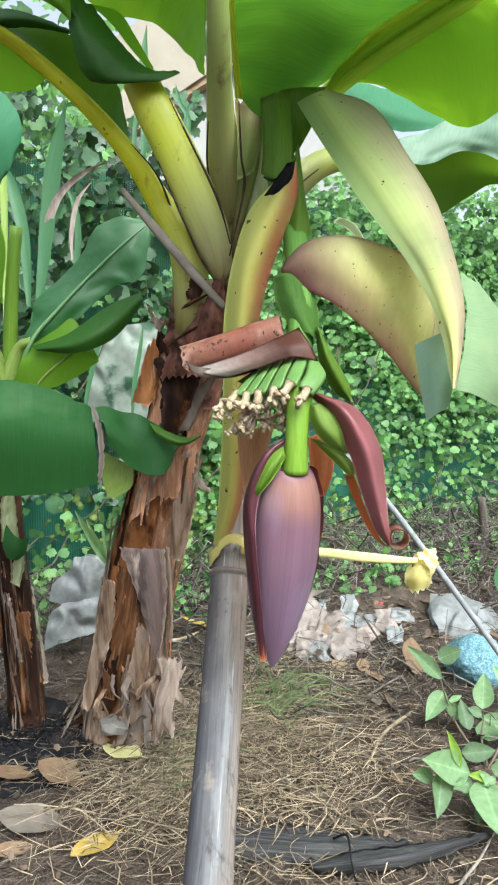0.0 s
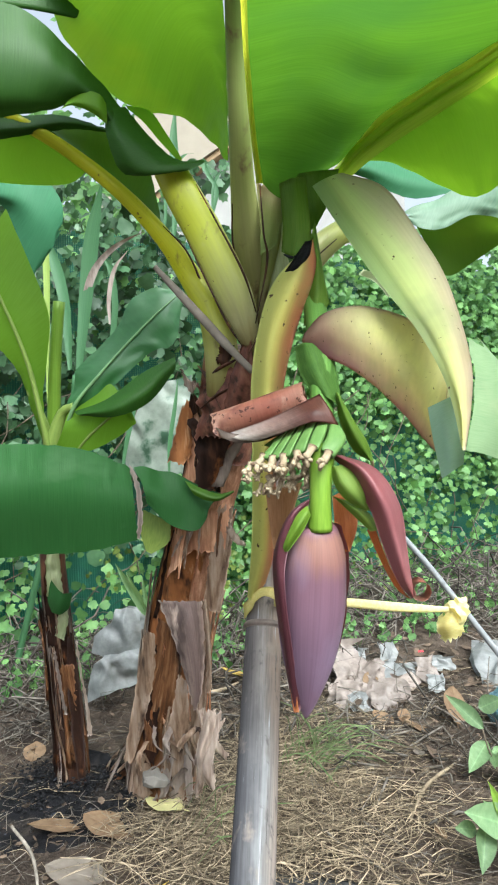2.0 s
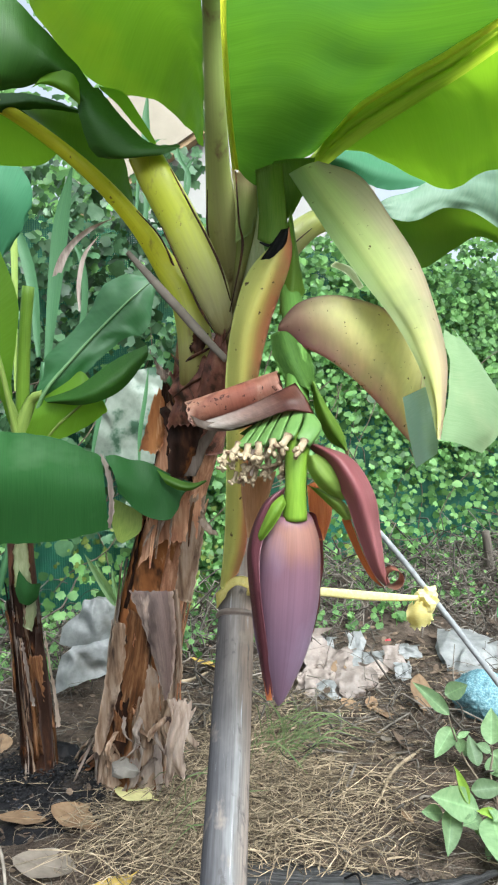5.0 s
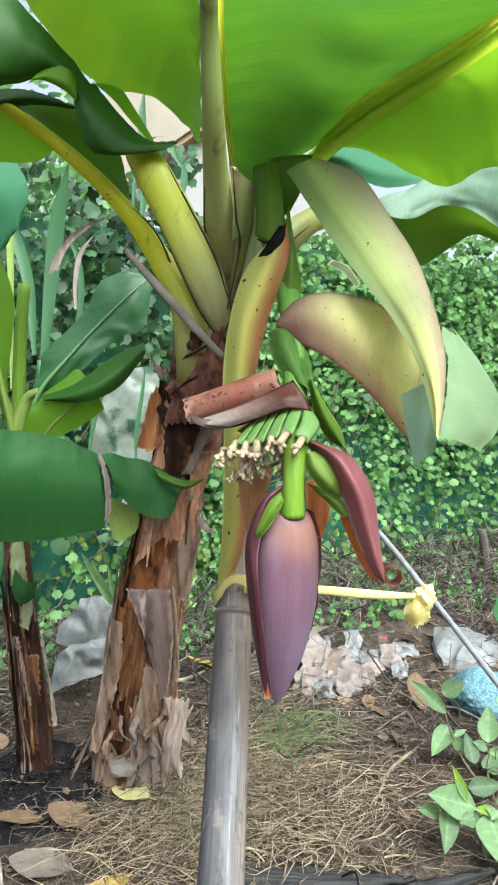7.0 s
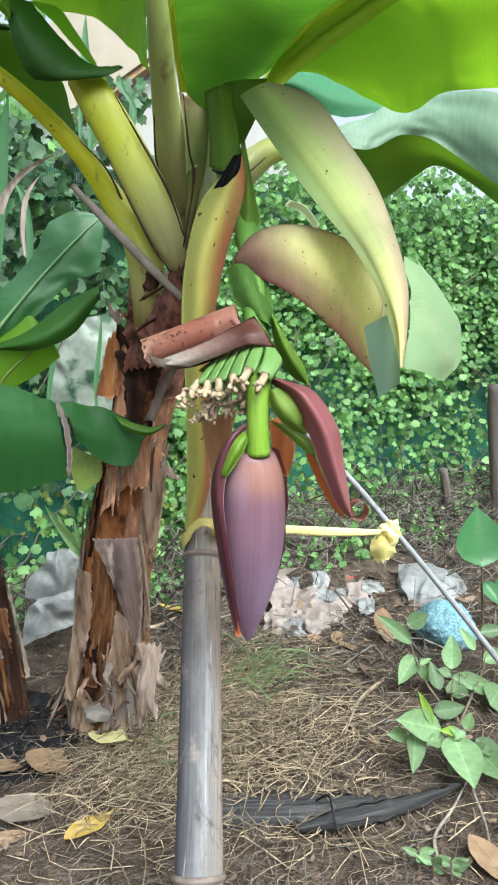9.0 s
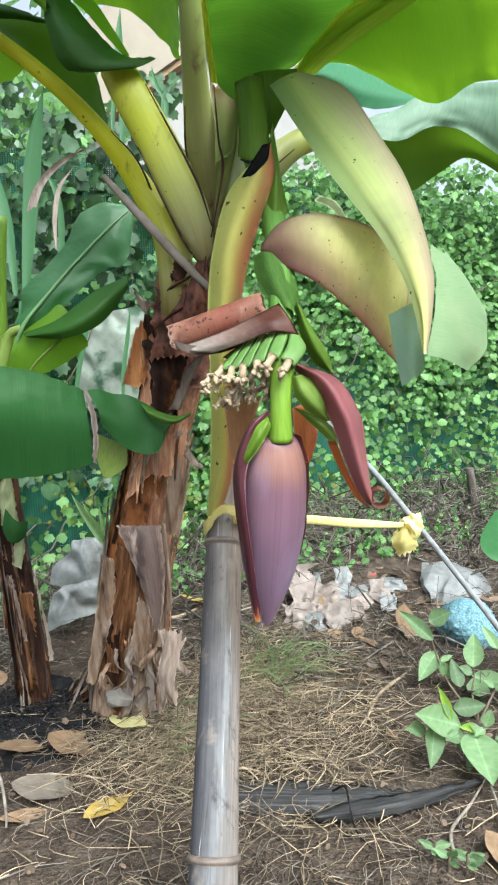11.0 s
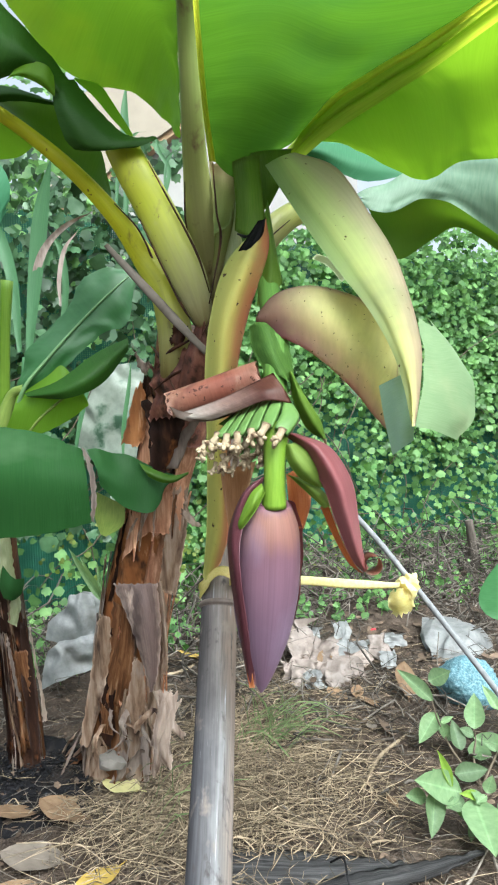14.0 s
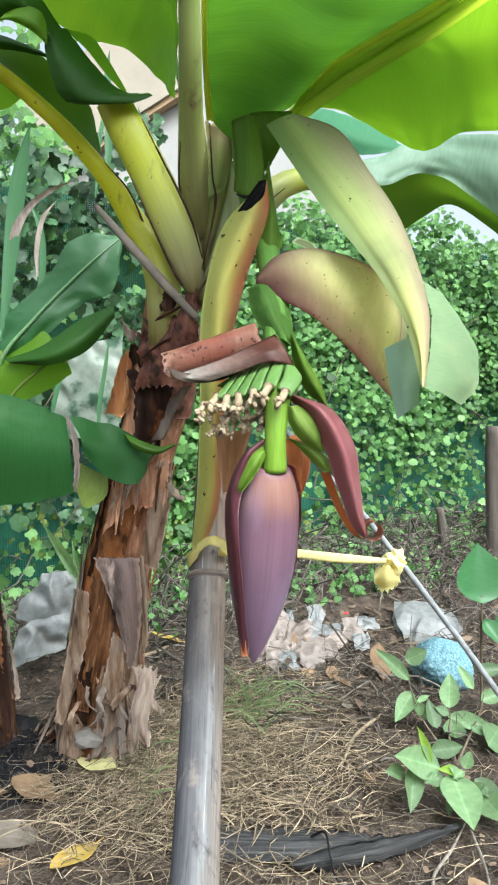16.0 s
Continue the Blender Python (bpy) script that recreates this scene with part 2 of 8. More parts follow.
M["bark_streak"] = mat("streaked_brown_sheath", [(0.3, (0.054, 0.0234, 0.0132)), (0.46, (0.162, 0.0689, 0.03)), (0.58, (0.297, 0.146, 0.0648)), (0.75, (0.567, 0.377, 0.228))], "UV", (6, 1.8, 1), 8, 0.45, 0.5, 0.003,
                stains=(((0.0378, 0.0169, 0.012), (20, 20, 7), 0.54, 0.66), ((0.486, 0.338, 0.204), [22, 2, 1], 0.62, 0.74)), spec=0.2)
M["dry"] = mat("grey_dry_sheath", [(0.3, (0.153, 0.113, 0.092)), (0.55, (0.297, 0.243, 0.212)), (0.8, (0.45, 0.396, 0.35))], "Object", (45, 45, 7), 9, 0.7, 0.6, 0.004, 0.08,
              stains=(((0.09, 0.063, 0.0506), (20, 20, 6), 0.58, 0.7),))
# Colour round the girth holds the pole's shaded side and a pale streak.
M["bamboo"] = mat("weathered_bamboo_shaded_side", [(0.3, (0.68, 0.66, 0.66)), (0.5, (0.97, 0.96, 0.96)), (0.7, (1.2, 1.19, 1.18))], "UV", (44, 7, 1), 10, 0.75, 0.5, 0.001,
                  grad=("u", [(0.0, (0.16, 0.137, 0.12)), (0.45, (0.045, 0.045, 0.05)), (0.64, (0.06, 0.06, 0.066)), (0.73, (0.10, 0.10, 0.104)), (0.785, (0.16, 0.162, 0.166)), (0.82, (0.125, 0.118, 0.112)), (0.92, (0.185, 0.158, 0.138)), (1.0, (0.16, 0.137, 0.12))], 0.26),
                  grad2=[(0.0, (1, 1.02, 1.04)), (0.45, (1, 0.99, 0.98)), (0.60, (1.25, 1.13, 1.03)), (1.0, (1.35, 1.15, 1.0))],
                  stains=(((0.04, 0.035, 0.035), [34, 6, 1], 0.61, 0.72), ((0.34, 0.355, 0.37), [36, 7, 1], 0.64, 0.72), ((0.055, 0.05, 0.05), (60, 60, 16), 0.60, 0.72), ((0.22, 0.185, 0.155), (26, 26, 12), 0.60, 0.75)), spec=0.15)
M["node"] = mat("brown_bamboo_node", [(0.3, (0.07, 0.055, 0.046)), (0.7, (0.16, 0.125, 0.105))], "Object", (60, 60, 60), 6, 0.6, 0.3, 0.001)
M["bud"] = mat("purple_flower_bud", grey((0.3, 0.82), (0.5, 1.0), (0.7, 1.11)), "UV", (90, 1.0, 1), 6, 0.46, 0.2, 0.001, 0.0,
               grad=("v", [(0.0, (0.135, 0.0553, 0.072)), (0.07, (0.153, 0.0723, 0.0855)), (0.13, (0.211, 0.106, 0.081)), (0.22, (0.211, 0.106, 0.09)), (0.31, (0.162, 0.085, 0.113)), (0.6, (0.167, 0.102, 0.153)), (1.0, (0.225, 0.136, 0.211))], 0.17),
               stains=(((0.234, 0.17, 0.252), (9, 9, 3), 0.5, 0.75),))
M["maroon"] = mat("maroon_bract", grey((0.3, 0.9), (0.7, 1.08)), "UV", (30, 2, 1), 5, 0.36, 0.12, 0.001, 0.05,
                  grad=("v", [(0.0, (0.184, 0.057, 0.06)), (0.3, (0.304, 0.104, 0.11)), (0.7, (0.368, 0.152, 0.16)), (1.0, (0.313, 0.114, 0.1))], 0.12))
M["maroon_dark"] = mat("dark_maroon_bract", [(0.3, (0.0875, 0.026, 0.039)), (0.7, (0.188, 0.065, 0.078))], "UV", (30, 2, 1), 5, 0.4, 0.3, 0.0015, 0.05)
M["orange"] = mat("orange_bract_inside", [(0.3, (0.42, 0.13, 0.04)), (0.7, (0.55, 0.22, 0.08))], "UV", (24, 3, 1), 5, 0.42, 0.3, 0.0015, 0.15)
M["tan_bract"] = mat("tan_orange_bract", [(0.3, (0.34, 0.17, 0.075)), (0.7, (0.48, 0.28, 0.14))], "UV", (24, 3, 1), 5, 0.5, 0.3, 0.0015, 0.1)
M["peel"] = mat("pink_brown_bract", grey((0.3, 0.82), (0.7, 1.12)), "UV", (2, 26, 1), 6, 0.45, 0.3, 0.0015, 0.05,
                grad=("v", [(0.0, (0.37, 0.211, 0.147)), (0.2, (0.339, 0.15, 0.101)), (0.6, (0.292, 0.0998, 0.0675)), (1.0, (0.354, 0.174, 0.124))], 0.3),
                stains=(((0.17, 0.062, 0.045), 28, 0.50, 0.66), ((0.42, 0.25, 0.19), 45, 0.58, 0.72), ((0.0615, 0.0186, 0.0112), 110, 0.60, 0.66)))
M["peel_in"] = mat("brown_bract_inside", grey((0.3, 0.7), (0.7, 1.15)), "UV", (3, 20, 1), 6, 0.45, 0.3, 0.0015, 0.05,
                   grad=("v", [(0.0, (0.44, 0.40, 0.36)), (0.35, (0.30, 0.20, 0.17)), (0.65, (0.10, 0.035, 0.025)), (1.0, (0.13, 0.045, 0.03))], 0.2))
M["spathe"] = mat("yellow_bract_red_edge", grey((0.3, 0.96), (0.7, 1.03)), "UV", (30, 2.5, 1), 5, 0.55, 0.1, 0.001, 0.12, spec=0.25,
                  grad=("u", [(0.0, (0.46, 0.483, 0.149)), (0.5, (0.54, 0.529, 0.161)), (0.66, (0.552, 0.471, 0.149)), (0.80, (0.517, 0.287, 0.127)), (0.93, (0.483, 0.207, 0.103)), (1.0, (0.322, 0.115, 0.069))], 0.12),
                  stains=(((0.07, 0.04, 0.02), 75, 0.66, 0.71), ((0.36, 0.34, 0.12), 8, 0.55, 0.8)))
M["flag"] = mat("yellow_green_flag_leaf", grey((0.3, 0.92), (0.7, 1.05)), "UV", (24, 2.5, 1), 5, 0.62, 0.12, 0.001, 0.38, spec=0.2,
                grad2=[(0.0, (0.842, 0.998, 0.936)), (0.35, (0.923, 1.03, 1.01)), (0.65, (1.03, 1.05, 1.11)), (1.0, (1.07, 1.06, 1.11))],
                grad=("u", [(0.0, (0.318, 0.38, 0.187)), (0.34, (0.37, 0.422, 0.187)), (0.46, (0.455, 0.475, 0.225)), (0.60, (0.53, 0.549, 0.281)), (0.76, (0.472, 0.422, 0.293)), (0.92, (0.451, 0.391, 0.293)), (1.0, (0.37, 0.285, 0.222))], 0.1),
                stains=(((0.0718, 0.0475, 0.0234), 80, 0.68, 0.72), ((0.308, 0.359, 0.211), 7, 0.5, 0.8)))
M["flag_b"] = mat("yellow_bract_purple_edge", grey((0.3, 0.9), (0.7, 1.06)), "UV", (3, 22, 1), 5, 0.7, 0.12, 0.001, 0.38, spec=0.15, grad2=[(0.0, (0.367, 0.209, 0.342)), (0.13, (0.562, 0.396, 0.586)), (0.33, (0.972, 0.946, 1.1)), (0.5, (1, 1, 1)), (1.0, (1, 1, 1))],
                  grad=("u", [(0.0, (0.367, 0.286, 0.22)), (0.1, (0.497, 0.495, 0.268)), (0.45, (0.583, 0.605, 0.305)), (0.72, (0.583, 0.55, 0.293)), (0.88, (0.518, 0.407, 0.268)), (1.0, (0.389, 0.22, 0.195))], 0.12),
                  stains=(((0.0648, 0.055, 0.0244), 150, 0.66, 0.70), ((0.389, 0.396, 0.195), 12, 0.55, 0.8)))
M["fruit"] = mat("green_baby_banana", [(0.3, (0.07, 0.145, 0.032)), (0.7, (0.105, 0.195, 0.052))], "UV", (8, 3, 1), 4, 0.5, 0.15, 0.001, 0.1, spec=0.3)
M["stub"] = mat("cream_flower_stub", [(0.3, (0.25, 0.185, 0.11)), (0.7, (0.44, 0.37, 0.25))], "Object", (120, 120, 120), 4, 0.7, 0.5, 0.001, 0.1, spec=0.2,
                stains=(((0.13, 0.075, 0.045), 100, 0.56, 0.66),))
M["fruit_pale"] = mat("pale_green_young_fruit", [(0.3, (0.20, 0.31, 0.06)), (0.7, (0.27, 0.38, 0.09))], "UV", (10, 2, 1), 4, 0.5, 0.15, 0.001, 0.3, spec=0.25)
M["tape"] = mat("yellow_plastic_tape", [(0.3, (0.624, 0.583, 0.243)), (0.7, (0.756, 0.729, 0.432))], "UV", (6, 40, 1), 5, 0.3, 0.4, 0.002, 0.3)
M["metal"] = mat("grey_metal_rod", [(0.3, (0.12, 0.125, 0.13)), (0.7, (0.24, 0.25, 0.26))], "UV", (3, 30, 1), 5, 0.45, 0.2, 0.001)
M["weed_yellow"] = mat("fresh_weed_leaf", [(0.3, (0.14, 0.25, 0.03)), (0.7, (0.22, 0.34, 0.05))], "UV", (3, 12, 1), 4, 0.5, 0.3, 0.002, 0.3)
M["bag"] = mat("white_plastic_bag", [(0.3, (0.224, 0.234, 0.231)), (0.7, (0.402, 0.408, 0.4))], "Object", (30, 30, 30), 6, 0.38, 0.2, 0.002, 0.5,
               stains=(((0.187, 0.178, 0.164), 9, 0.56, 0.76),), glow=(0.959, 1, 1.02), spec=0.45)
M["bag_dim"] = mat("bright_gap_white", [(0.3, (0.169, 0.202, 0.165)), (0.7, (0.325, 0.367, 0.31))], "Object", (18, 18, 18), 6, 0.4, 0.3, 0.003, 0.3, stains=(((0.0455, 0.0936, 0.0561), 9, 0.50, 0.62),), glow=(0.635, 0.727, 0.667), spec=0.3)
M["cloth"] = mat("dusty_white_plastic", [(0.3, (0.174, 0.139, 0.119)), (0.7, (0.396, 0.337, 0.297))], "Object", (26, 26, 26), 6, 0.5, 0.6, 0.004, 0.2, island=0.35,
                 stains=(((0.104, 0.0683, 0.0496), 20, 0.54, 0.66),), glow=(0.919, 0.796, 0.727))
M["blue"] = mat("light_blue_net_bundle", [(0.35, (0.0585, 0.144, 0.176)), (0.5, (0.101, 0.207, 0.242)), (0.66, (0.203, 0.312, 0.343))], "Object", (210, 210, 210), 3, 0.75, 0.4, 0.002, 0.05)
M["soil"] = mat("dry_brown_soil", [(0.25, (0.038, 0.028, 0.021)), (0.5, (0.09, 0.068, 0.052)), (0.75, (0.165, 0.128, 0.10))], "Object", (18, 18, 18), 12, 0.9, 1.0, 0.025,
                stains=(((0.045, 0.034, 0.027), 2.2, 0.50, 0.66), ((0.20, 0.155, 0.12), 5, 0.6, 0.75)), fine=(140, 140, 140), spec=0.12)
M["straw"] = mat("dry_straw", [(0.3, (0.149, 0.113, 0.0748)), (0.7, (0.356, 0.288, 0.196))], "Object", (40, 40, 40), 3, 0.75, 0.0, island=0.75, spec=0.1)
M["twig"] = mat("grey_brown_twigs", [(0.3, (0.065, 0.056, 0.046)), (0.7, (0.19, 0.168, 0.142))], "Object", (40, 40, 40), 4, 0.8, 0.0, island=0.65, spec=0.12)
M["litter"] = mat("dry_leaf_brown", [(0.3, (0.146, 0.0909, 0.0541)), (0.7, (0.253, 0.176, 0.108))], "Object", (35, 35, 35), 6, 0.65, 0.4, 0.002, 0.1, island=0.45, spec=0.12)
M["flake"] = mat("leaf_flakes_mixed", [(0.3, (0.07, 0.05, 0.036)), (0.7, (0.17, 0.125, 0.09))], "Object", (35, 35, 35), 4, 0.8, 0.0, island=0.6, spec=0.12)
M["litter_pale"] = mat("fallen_leaf_pale", [(0.3, (0.36, 0.34, 0.15)), (0.7, (0.50, 0.46, 0.22))], "Object", (35, 35, 35), 6, 0.6, 0.3, 0.002, 0.15)
M["litter_grey"] = mat("dry_leaf_grey", [(0.3, (0.119, 0.098, 0.077)), (0.7, (0.189, 0.161, 0.133))], "Object", (35, 35, 35), 6, 0.7, 0.4, 0.002, 0.1)
M["litter_yellow"] = mat("fallen_leaf_yellow", [(0.3, (0.328, 0.221, 0.041)), (0.7, (0.426, 0.312, 0.082))], "Object", (35, 35, 35), 6, 0.6, 0.3, 0.002, 0.15)
M["grass"] = mat("green_grass", [(0.3, (0.0875, 0.15, 0.0625)), (0.7, (0.2, 0.25, 0.112))], "Object", (30, 30, 30), 3, 0.6, 0.0, trans=0.25, island=0.4)
M["cane"] = mat("cane_leaf_bluegreen", [(0.3, (0.0405, 0.121, 0.0514)), (0.7, (0.0729, 0.173, 0.0734))], "UV", (40, 2, 1), 4, 0.5, 0.2, 0.001, 0.3)
M["vine"] = mat("vine_leaf", [(0.3, (0.0884, 0.205, 0.0638)), (0.7, (0.191, 0.345, 0.117))], "Object", (14, 14, 14), 4, 0.5, 0.2, 0.001, 0.45, island=0.6, tint=(0.233, 0.33, 0.272), spec=0.35)
# Darker than the vine: shade at one end of the fence is in it.
M["creeper"] = mat("shaded_creeper_leaf", [(0.3, (0.03, 0.078, 0.032)), (0.7, (0.075, 0.15, 0.07))], "Object", (14, 14, 14), 4, 0.42, 0.2, 0.001, 0.3, island=0.6, spec=0.4)
M["weed"] = mat("weed_leaf", [(0.3, (0.121, 0.21, 0.0932)), (0.7, (0.196, 0.298, 0.146))], "UV", (3, 12, 1), 4, 0.5, 0.3, 0.002, 0.3, island=0.5, grad=("u", grey((0.0, 0.88), (0.44, 0.98), (0.5, 1.3), (0.56, 0.98), (1.0, 0.88)), 0.02))
M["weed_pale"] = mat("yellow_green_shrub_leaf", [(0.3, (0.112, 0.182, 0.035)), (0.7, (0.21, 0.266, 0.056))], "Object", (20, 20, 20), 4, 0.5, 0.2, 0.002, 0.4, island=0.4)
M["net"] = mat("green_shade_net", [(0.3, (0.0106, 0.0819, 0.053)), (0.7, (0.0247, 0.141, 0.092))], "Object", (6, 6, 6), 4, 0.6, 0.0, trans=0.2)
M["slab"] = mat("grey_weathered_board", [(0.3, (0.03, 0.03, 0.031)), (0.5, (0.075, 0.074, 0.075)), (0.7, (0.15, 0.148, 0.148))], "UV", (16, 3, 1), 9, 0.8, 0.9, 0.004, stains=(((0.16, 0.15, 0.145), 18, 0.58, 0.75),), spec=0.12)
M["stake"] = mat("weathered_stake", [(0.3, (0.05, 0.0425, 0.035)), (0.7, (0.11, 0.095, 0.08))], "UV", (10, 2, 1), 8, 0.8, 0.6, 0.004, spec=0.12)
# Blue-grey flecks in the colour stand for glints on the char.
M["ash"] = mat("charred_black", [(0.3, (0.003, 0.003, 0.0035)), (0.7, (0.011, 0.0105, 0.012))], "Object", (30, 30, 30), 6, 0.65, 0.8, 0.006, stains=(((0.06, 0.065, 0.08), 34, 0.64, 0.74), ((0.03, 0.024, 0.02), 12, 0.55, 0.7)), spec=0.15)
M["wall"] = mat("white_house_wall", [(0.3, (0.25, 0.245, 0.235)), (0.7, (0.30, 0.295, 0.28))], "Object", (3, 3, 3), 6, 0.8, 0.1)
M["fascia"] = mat("brown_fascia_board", [(0.3, (0.238, 0.154, 0.077)), (0.7, (0.322, 0.217, 0.119))], "Object", (3, 3, 3), 6, 0.6, 0.1)
M["soffit"] = mat("beige_soffit", [(0.3, (0.23, 0.20, 0.155)), (0.7, (0.28, 0.245, 0.19))], "Object", (3, 3, 3), 6, 0.7, 0.1)
M["stone"] = mat("grey_stone", [(0.3, (0.105, 0.0945, 0.0805)), (0.7, (0.168, 0.154, 0.136))], "Object", (30, 30, 30), 8, 0.8, 0.4)
M["red"] = mat("red_scrap", [(0.3, (0.5, 0.03, 0.05)), (0.7, (0.62, 0.05, 0.07))], "Object", (30, 30, 30), 3, 0.4, 0.1)
M["wood_bark"] = mat("vine_stem_brown", [(0.3, (0.072, 0.054, 0.036)), (0.7, (0.144, 0.114, 0.078))], "Object", (30, 30, 30), 4, 0.8, 0.2)


# ---- builders ----
def cr(pts, n):
    """Catmull-Rom curve through pts, in n samples."""
    p = np.array(pts, float)
    if len(p) == 1:
        return np.repeat(p, n, 0)
    p = np.vstack([2 * p[0] - p[1], p, 2 * p[-1] - p[-2]])
    k = len(p) - 3
    out = []
    for s in np.linspace(0, k, n):
        i = min(int(s), k - 1)
        u = s - i
        a, b, c, d = p[i:i + 4]
        out.append(0.5 * (2 * b + (c - a) * u + (2 * a - 5 * b + 4 * c - d) * u * u + (3 * b - 3 * c + d - a) * u ** 3))
    return np.array(out)


def grid_faces(bm, rows, closed=False, uv=None):
    """Faces over a grid of points; u runs across a row, v from row to row."""
    uv = uv or bm.loops.layers.uv.verify()
    vs = [[bm.verts.new(p) for p in r] for r in rows]
    n, m = len(rows), len(rows[0])
    for i in range(n - 1):
        for j in range(m if closed else m - 1):
            k = (j + 1) % m
            f = bm.faces.new((vs[i][j], vs[i][k], vs[i + 1][k], vs[i + 1][j]))
            f.smooth = True
            w = m if closed else m - 1
            for lp, (a, b) in zip(f.loops, ((j, i), (j + 1, i), (j + 1, i + 1), (j, i + 1))):
                lp[uv].uv = (a / w, b / (n - 1))
    return vs


def tube(bm, pts, radii, seg=10, n=24, flat=1.0, side=(1, 0, 0), wob=0.0, seed=0, caps=True):
    """A swept tube; flat squeezes it across the side vector; wob makes it uneven."""
    c = cr(pts, n)
    r = cr([[q] for q in radii], n)[:, 0]
    rows = []
    for i in range(n):
        t = Vector(c[min(i + 1, n - 1)] - c[max(i - 1, 0)]).normalized()
        a = Vector(side)
        a = (a - t * a.dot(t)).normalized()
        b = t.cross(a)
        row = []
        for j in range(seg):
            w = 2 * math.pi * j / seg
            q = 1.0
            if wob:
                q += wob * noise.noise(Vector((math.cos(w) * 1.6, math.sin(w) * 1.6, i * 4.0 / n + seed)))
            row.append(Vector(c[i]) + (a * math.cos(w) + b * math.sin(w) * flat) * r[i] * q)
        rows.append(row)
    vs = grid_faces(bm, rows, True)
    if caps:
        for ring in (vs[0], vs[-1]):
            bm.faces.new(ring)
    return bm


def loft(bm, curves, n=28, m=14, ripple=0.0, freq=9.0, thick=0.0, seed=0.0, ragged=0.0):
    """A sheet through curves that run along it, from one edge to the other; ripple waves it towards both edges."""
    cs = [cr(c, n) for c in curves]
    rows = [[Vector(p) for p in cr([c[i] for c in cs], m)] for i in range(n)]
    if ripple or ragged:
        flat_rows = [[p.copy() for p in r] for r in rows]
        for i in range(n):
            for j in range(m):
                p = flat_rows
                du = p[i][min(j + 1, m - 1)] - p[i][max(j - 1, 0)]
                dv = p[min(i + 1, n - 1)][j] - p[max(i - 1, 0)][j]
                nn = du.cross(dv)
                if nn.length < 1e-9:
                    continue
                nn.normalize()
                e = abs(2 * j / (m - 1) - 1) ** 1.5
                w = math.sin(freq * i / n * 6.28 + seed + (3 if j > m / 2 else 0)) * 0.5 + noise.noise(Vector((i * freq / n * 2, j * 0.35, seed)))
                rows[i][j] = p[i][j] + nn * (w * ripple * (0.15 + e))
                if ragged and j in (0, m - 1):
                    rows[i][j] += du.normalized() * ragged * noise.noise(Vector((i * 1.7, j, seed + 5)))
                if ragged and i in (0, n - 1) and dv.length > 1e-9:
                    rows[i][j] += dv.normalized() * ragged * 2.2 * noise.noise(Vector((j * 0.83, i * 0.1, seed + 9)))
    grid_faces(bm, rows)
    if thick:
        bmesh.ops.solidify(bm, geom=bm.faces[:], thickness=thick)
    return bm


def part(name, bm, material, parent=None, label=""):
    """Links a bmesh as one mesh object under a thing or part."""
    me = bpy.data.meshes.new(name)
    bm.normal_update()
    bm.to_mesh(me)
    bm.free()
    for mm in material if isinstance(material, (list, tuple)) else (material,):
        me.materials.append(mm)
    ob = new(name, me)
    ob.parent = parent
    if parent is not None:
        ob.matrix_parent_inverse = parent.matrix_world.inverted()
    if label:
        tagged(ob, label)
    return ob


def thing(name, at, label, category, group="", kind=""):
    e = new(name)
    e.empty_display_size = 0.05
    e.matrix_world = Matrix.Translation(at)
    bpy.context.view_layer.update()
    return tagged(e, label, category, group, kind)


def sheet(name, curves, material, parent, label="", **kw):
    return part(name, loft(bmesh.new(), curves, **kw), material, parent, label)


def pipe(name, pts, radii, material, parent, label="", **kw):
    return part(name, tube(bmesh.new(), pts, radii, **kw), material, parent, label)


def bow(a, b, k, toward):
    """The line from a to b, bowed by k along the vector toward."""
    a, b, w = Vector(a), Vector(b), Vector(toward)
    return [a, a.lerp(b, 0.5) + w * k, b]


def sheath(name, axis, radii, span, turn, material, parent, label="", lift=(0.002, 0.002, 0.002), n=26, m=12, ragged=0.01, seed=0, skew=0.0, edge=9):
    """A torn strip of sheath that lies round a stem: span along the stem (0 to 1), turn in degrees (0 faces forward), lift off it at both ends and the middle."""
    k = 80
    c, r = cr(axis, k), cr([[q] for q in radii], k)[:, 0]
    bm = bmesh.new()
    rows = []
    for i in range(n):
        v = i / (n - 1)
        row = []
        for j in range(m):
            u = j / (m - 1)
            rough = noise.noise(Vector((u * 7, seed * 3.1, 0)))
            vv = v + (rough * ragged * 5 * (v - 0.5) if i in (0, 1, n - 2, n - 1) else 0)
            s = min(max(span[0] + (span[1] - span[0]) * vv, 0), 1) * (k - 1)
            a = int(min(s, k - 2))
            f = s - a
            p = Vector(c[a]).lerp(Vector(c[a + 1]), f)
            taper = 1 - 0.75 * max(0, (v - 0.55) / 0.45) ** 2.2 if edge else 1
            w = (turn[0] + turn[1]) / 2 + (turn[1] - turn[0]) * (u - 0.5) * taper + skew * v + (edge and 6 * noise.noise(Vector((v * 3, seed, 4))))
            if j in (0, m - 1):
                w += edge * noise.noise(Vector((v * 9, j, seed)))
            out = Vector((math.sin(radians(w)), -math.cos(radians(w)), 0))
            up = lift[0] * (1 - v) ** 3 + lift[2] * v ** 3 + lift[1]
            up += 0.004 * noise.noise(Vector((u * 4, v * 5, seed))) + 0.003 * abs(2 * u - 1) ** 4
            row.append(p + out * (r[a] * (1 - f) + r[a + 1] * f + up))
        rows.append(row)
    grid_faces(bm, rows)
    bmesh.ops.solidify(bm, geom=bm.faces[:], thickness=0.0012)
    return part(name, bm, material, parent, label)


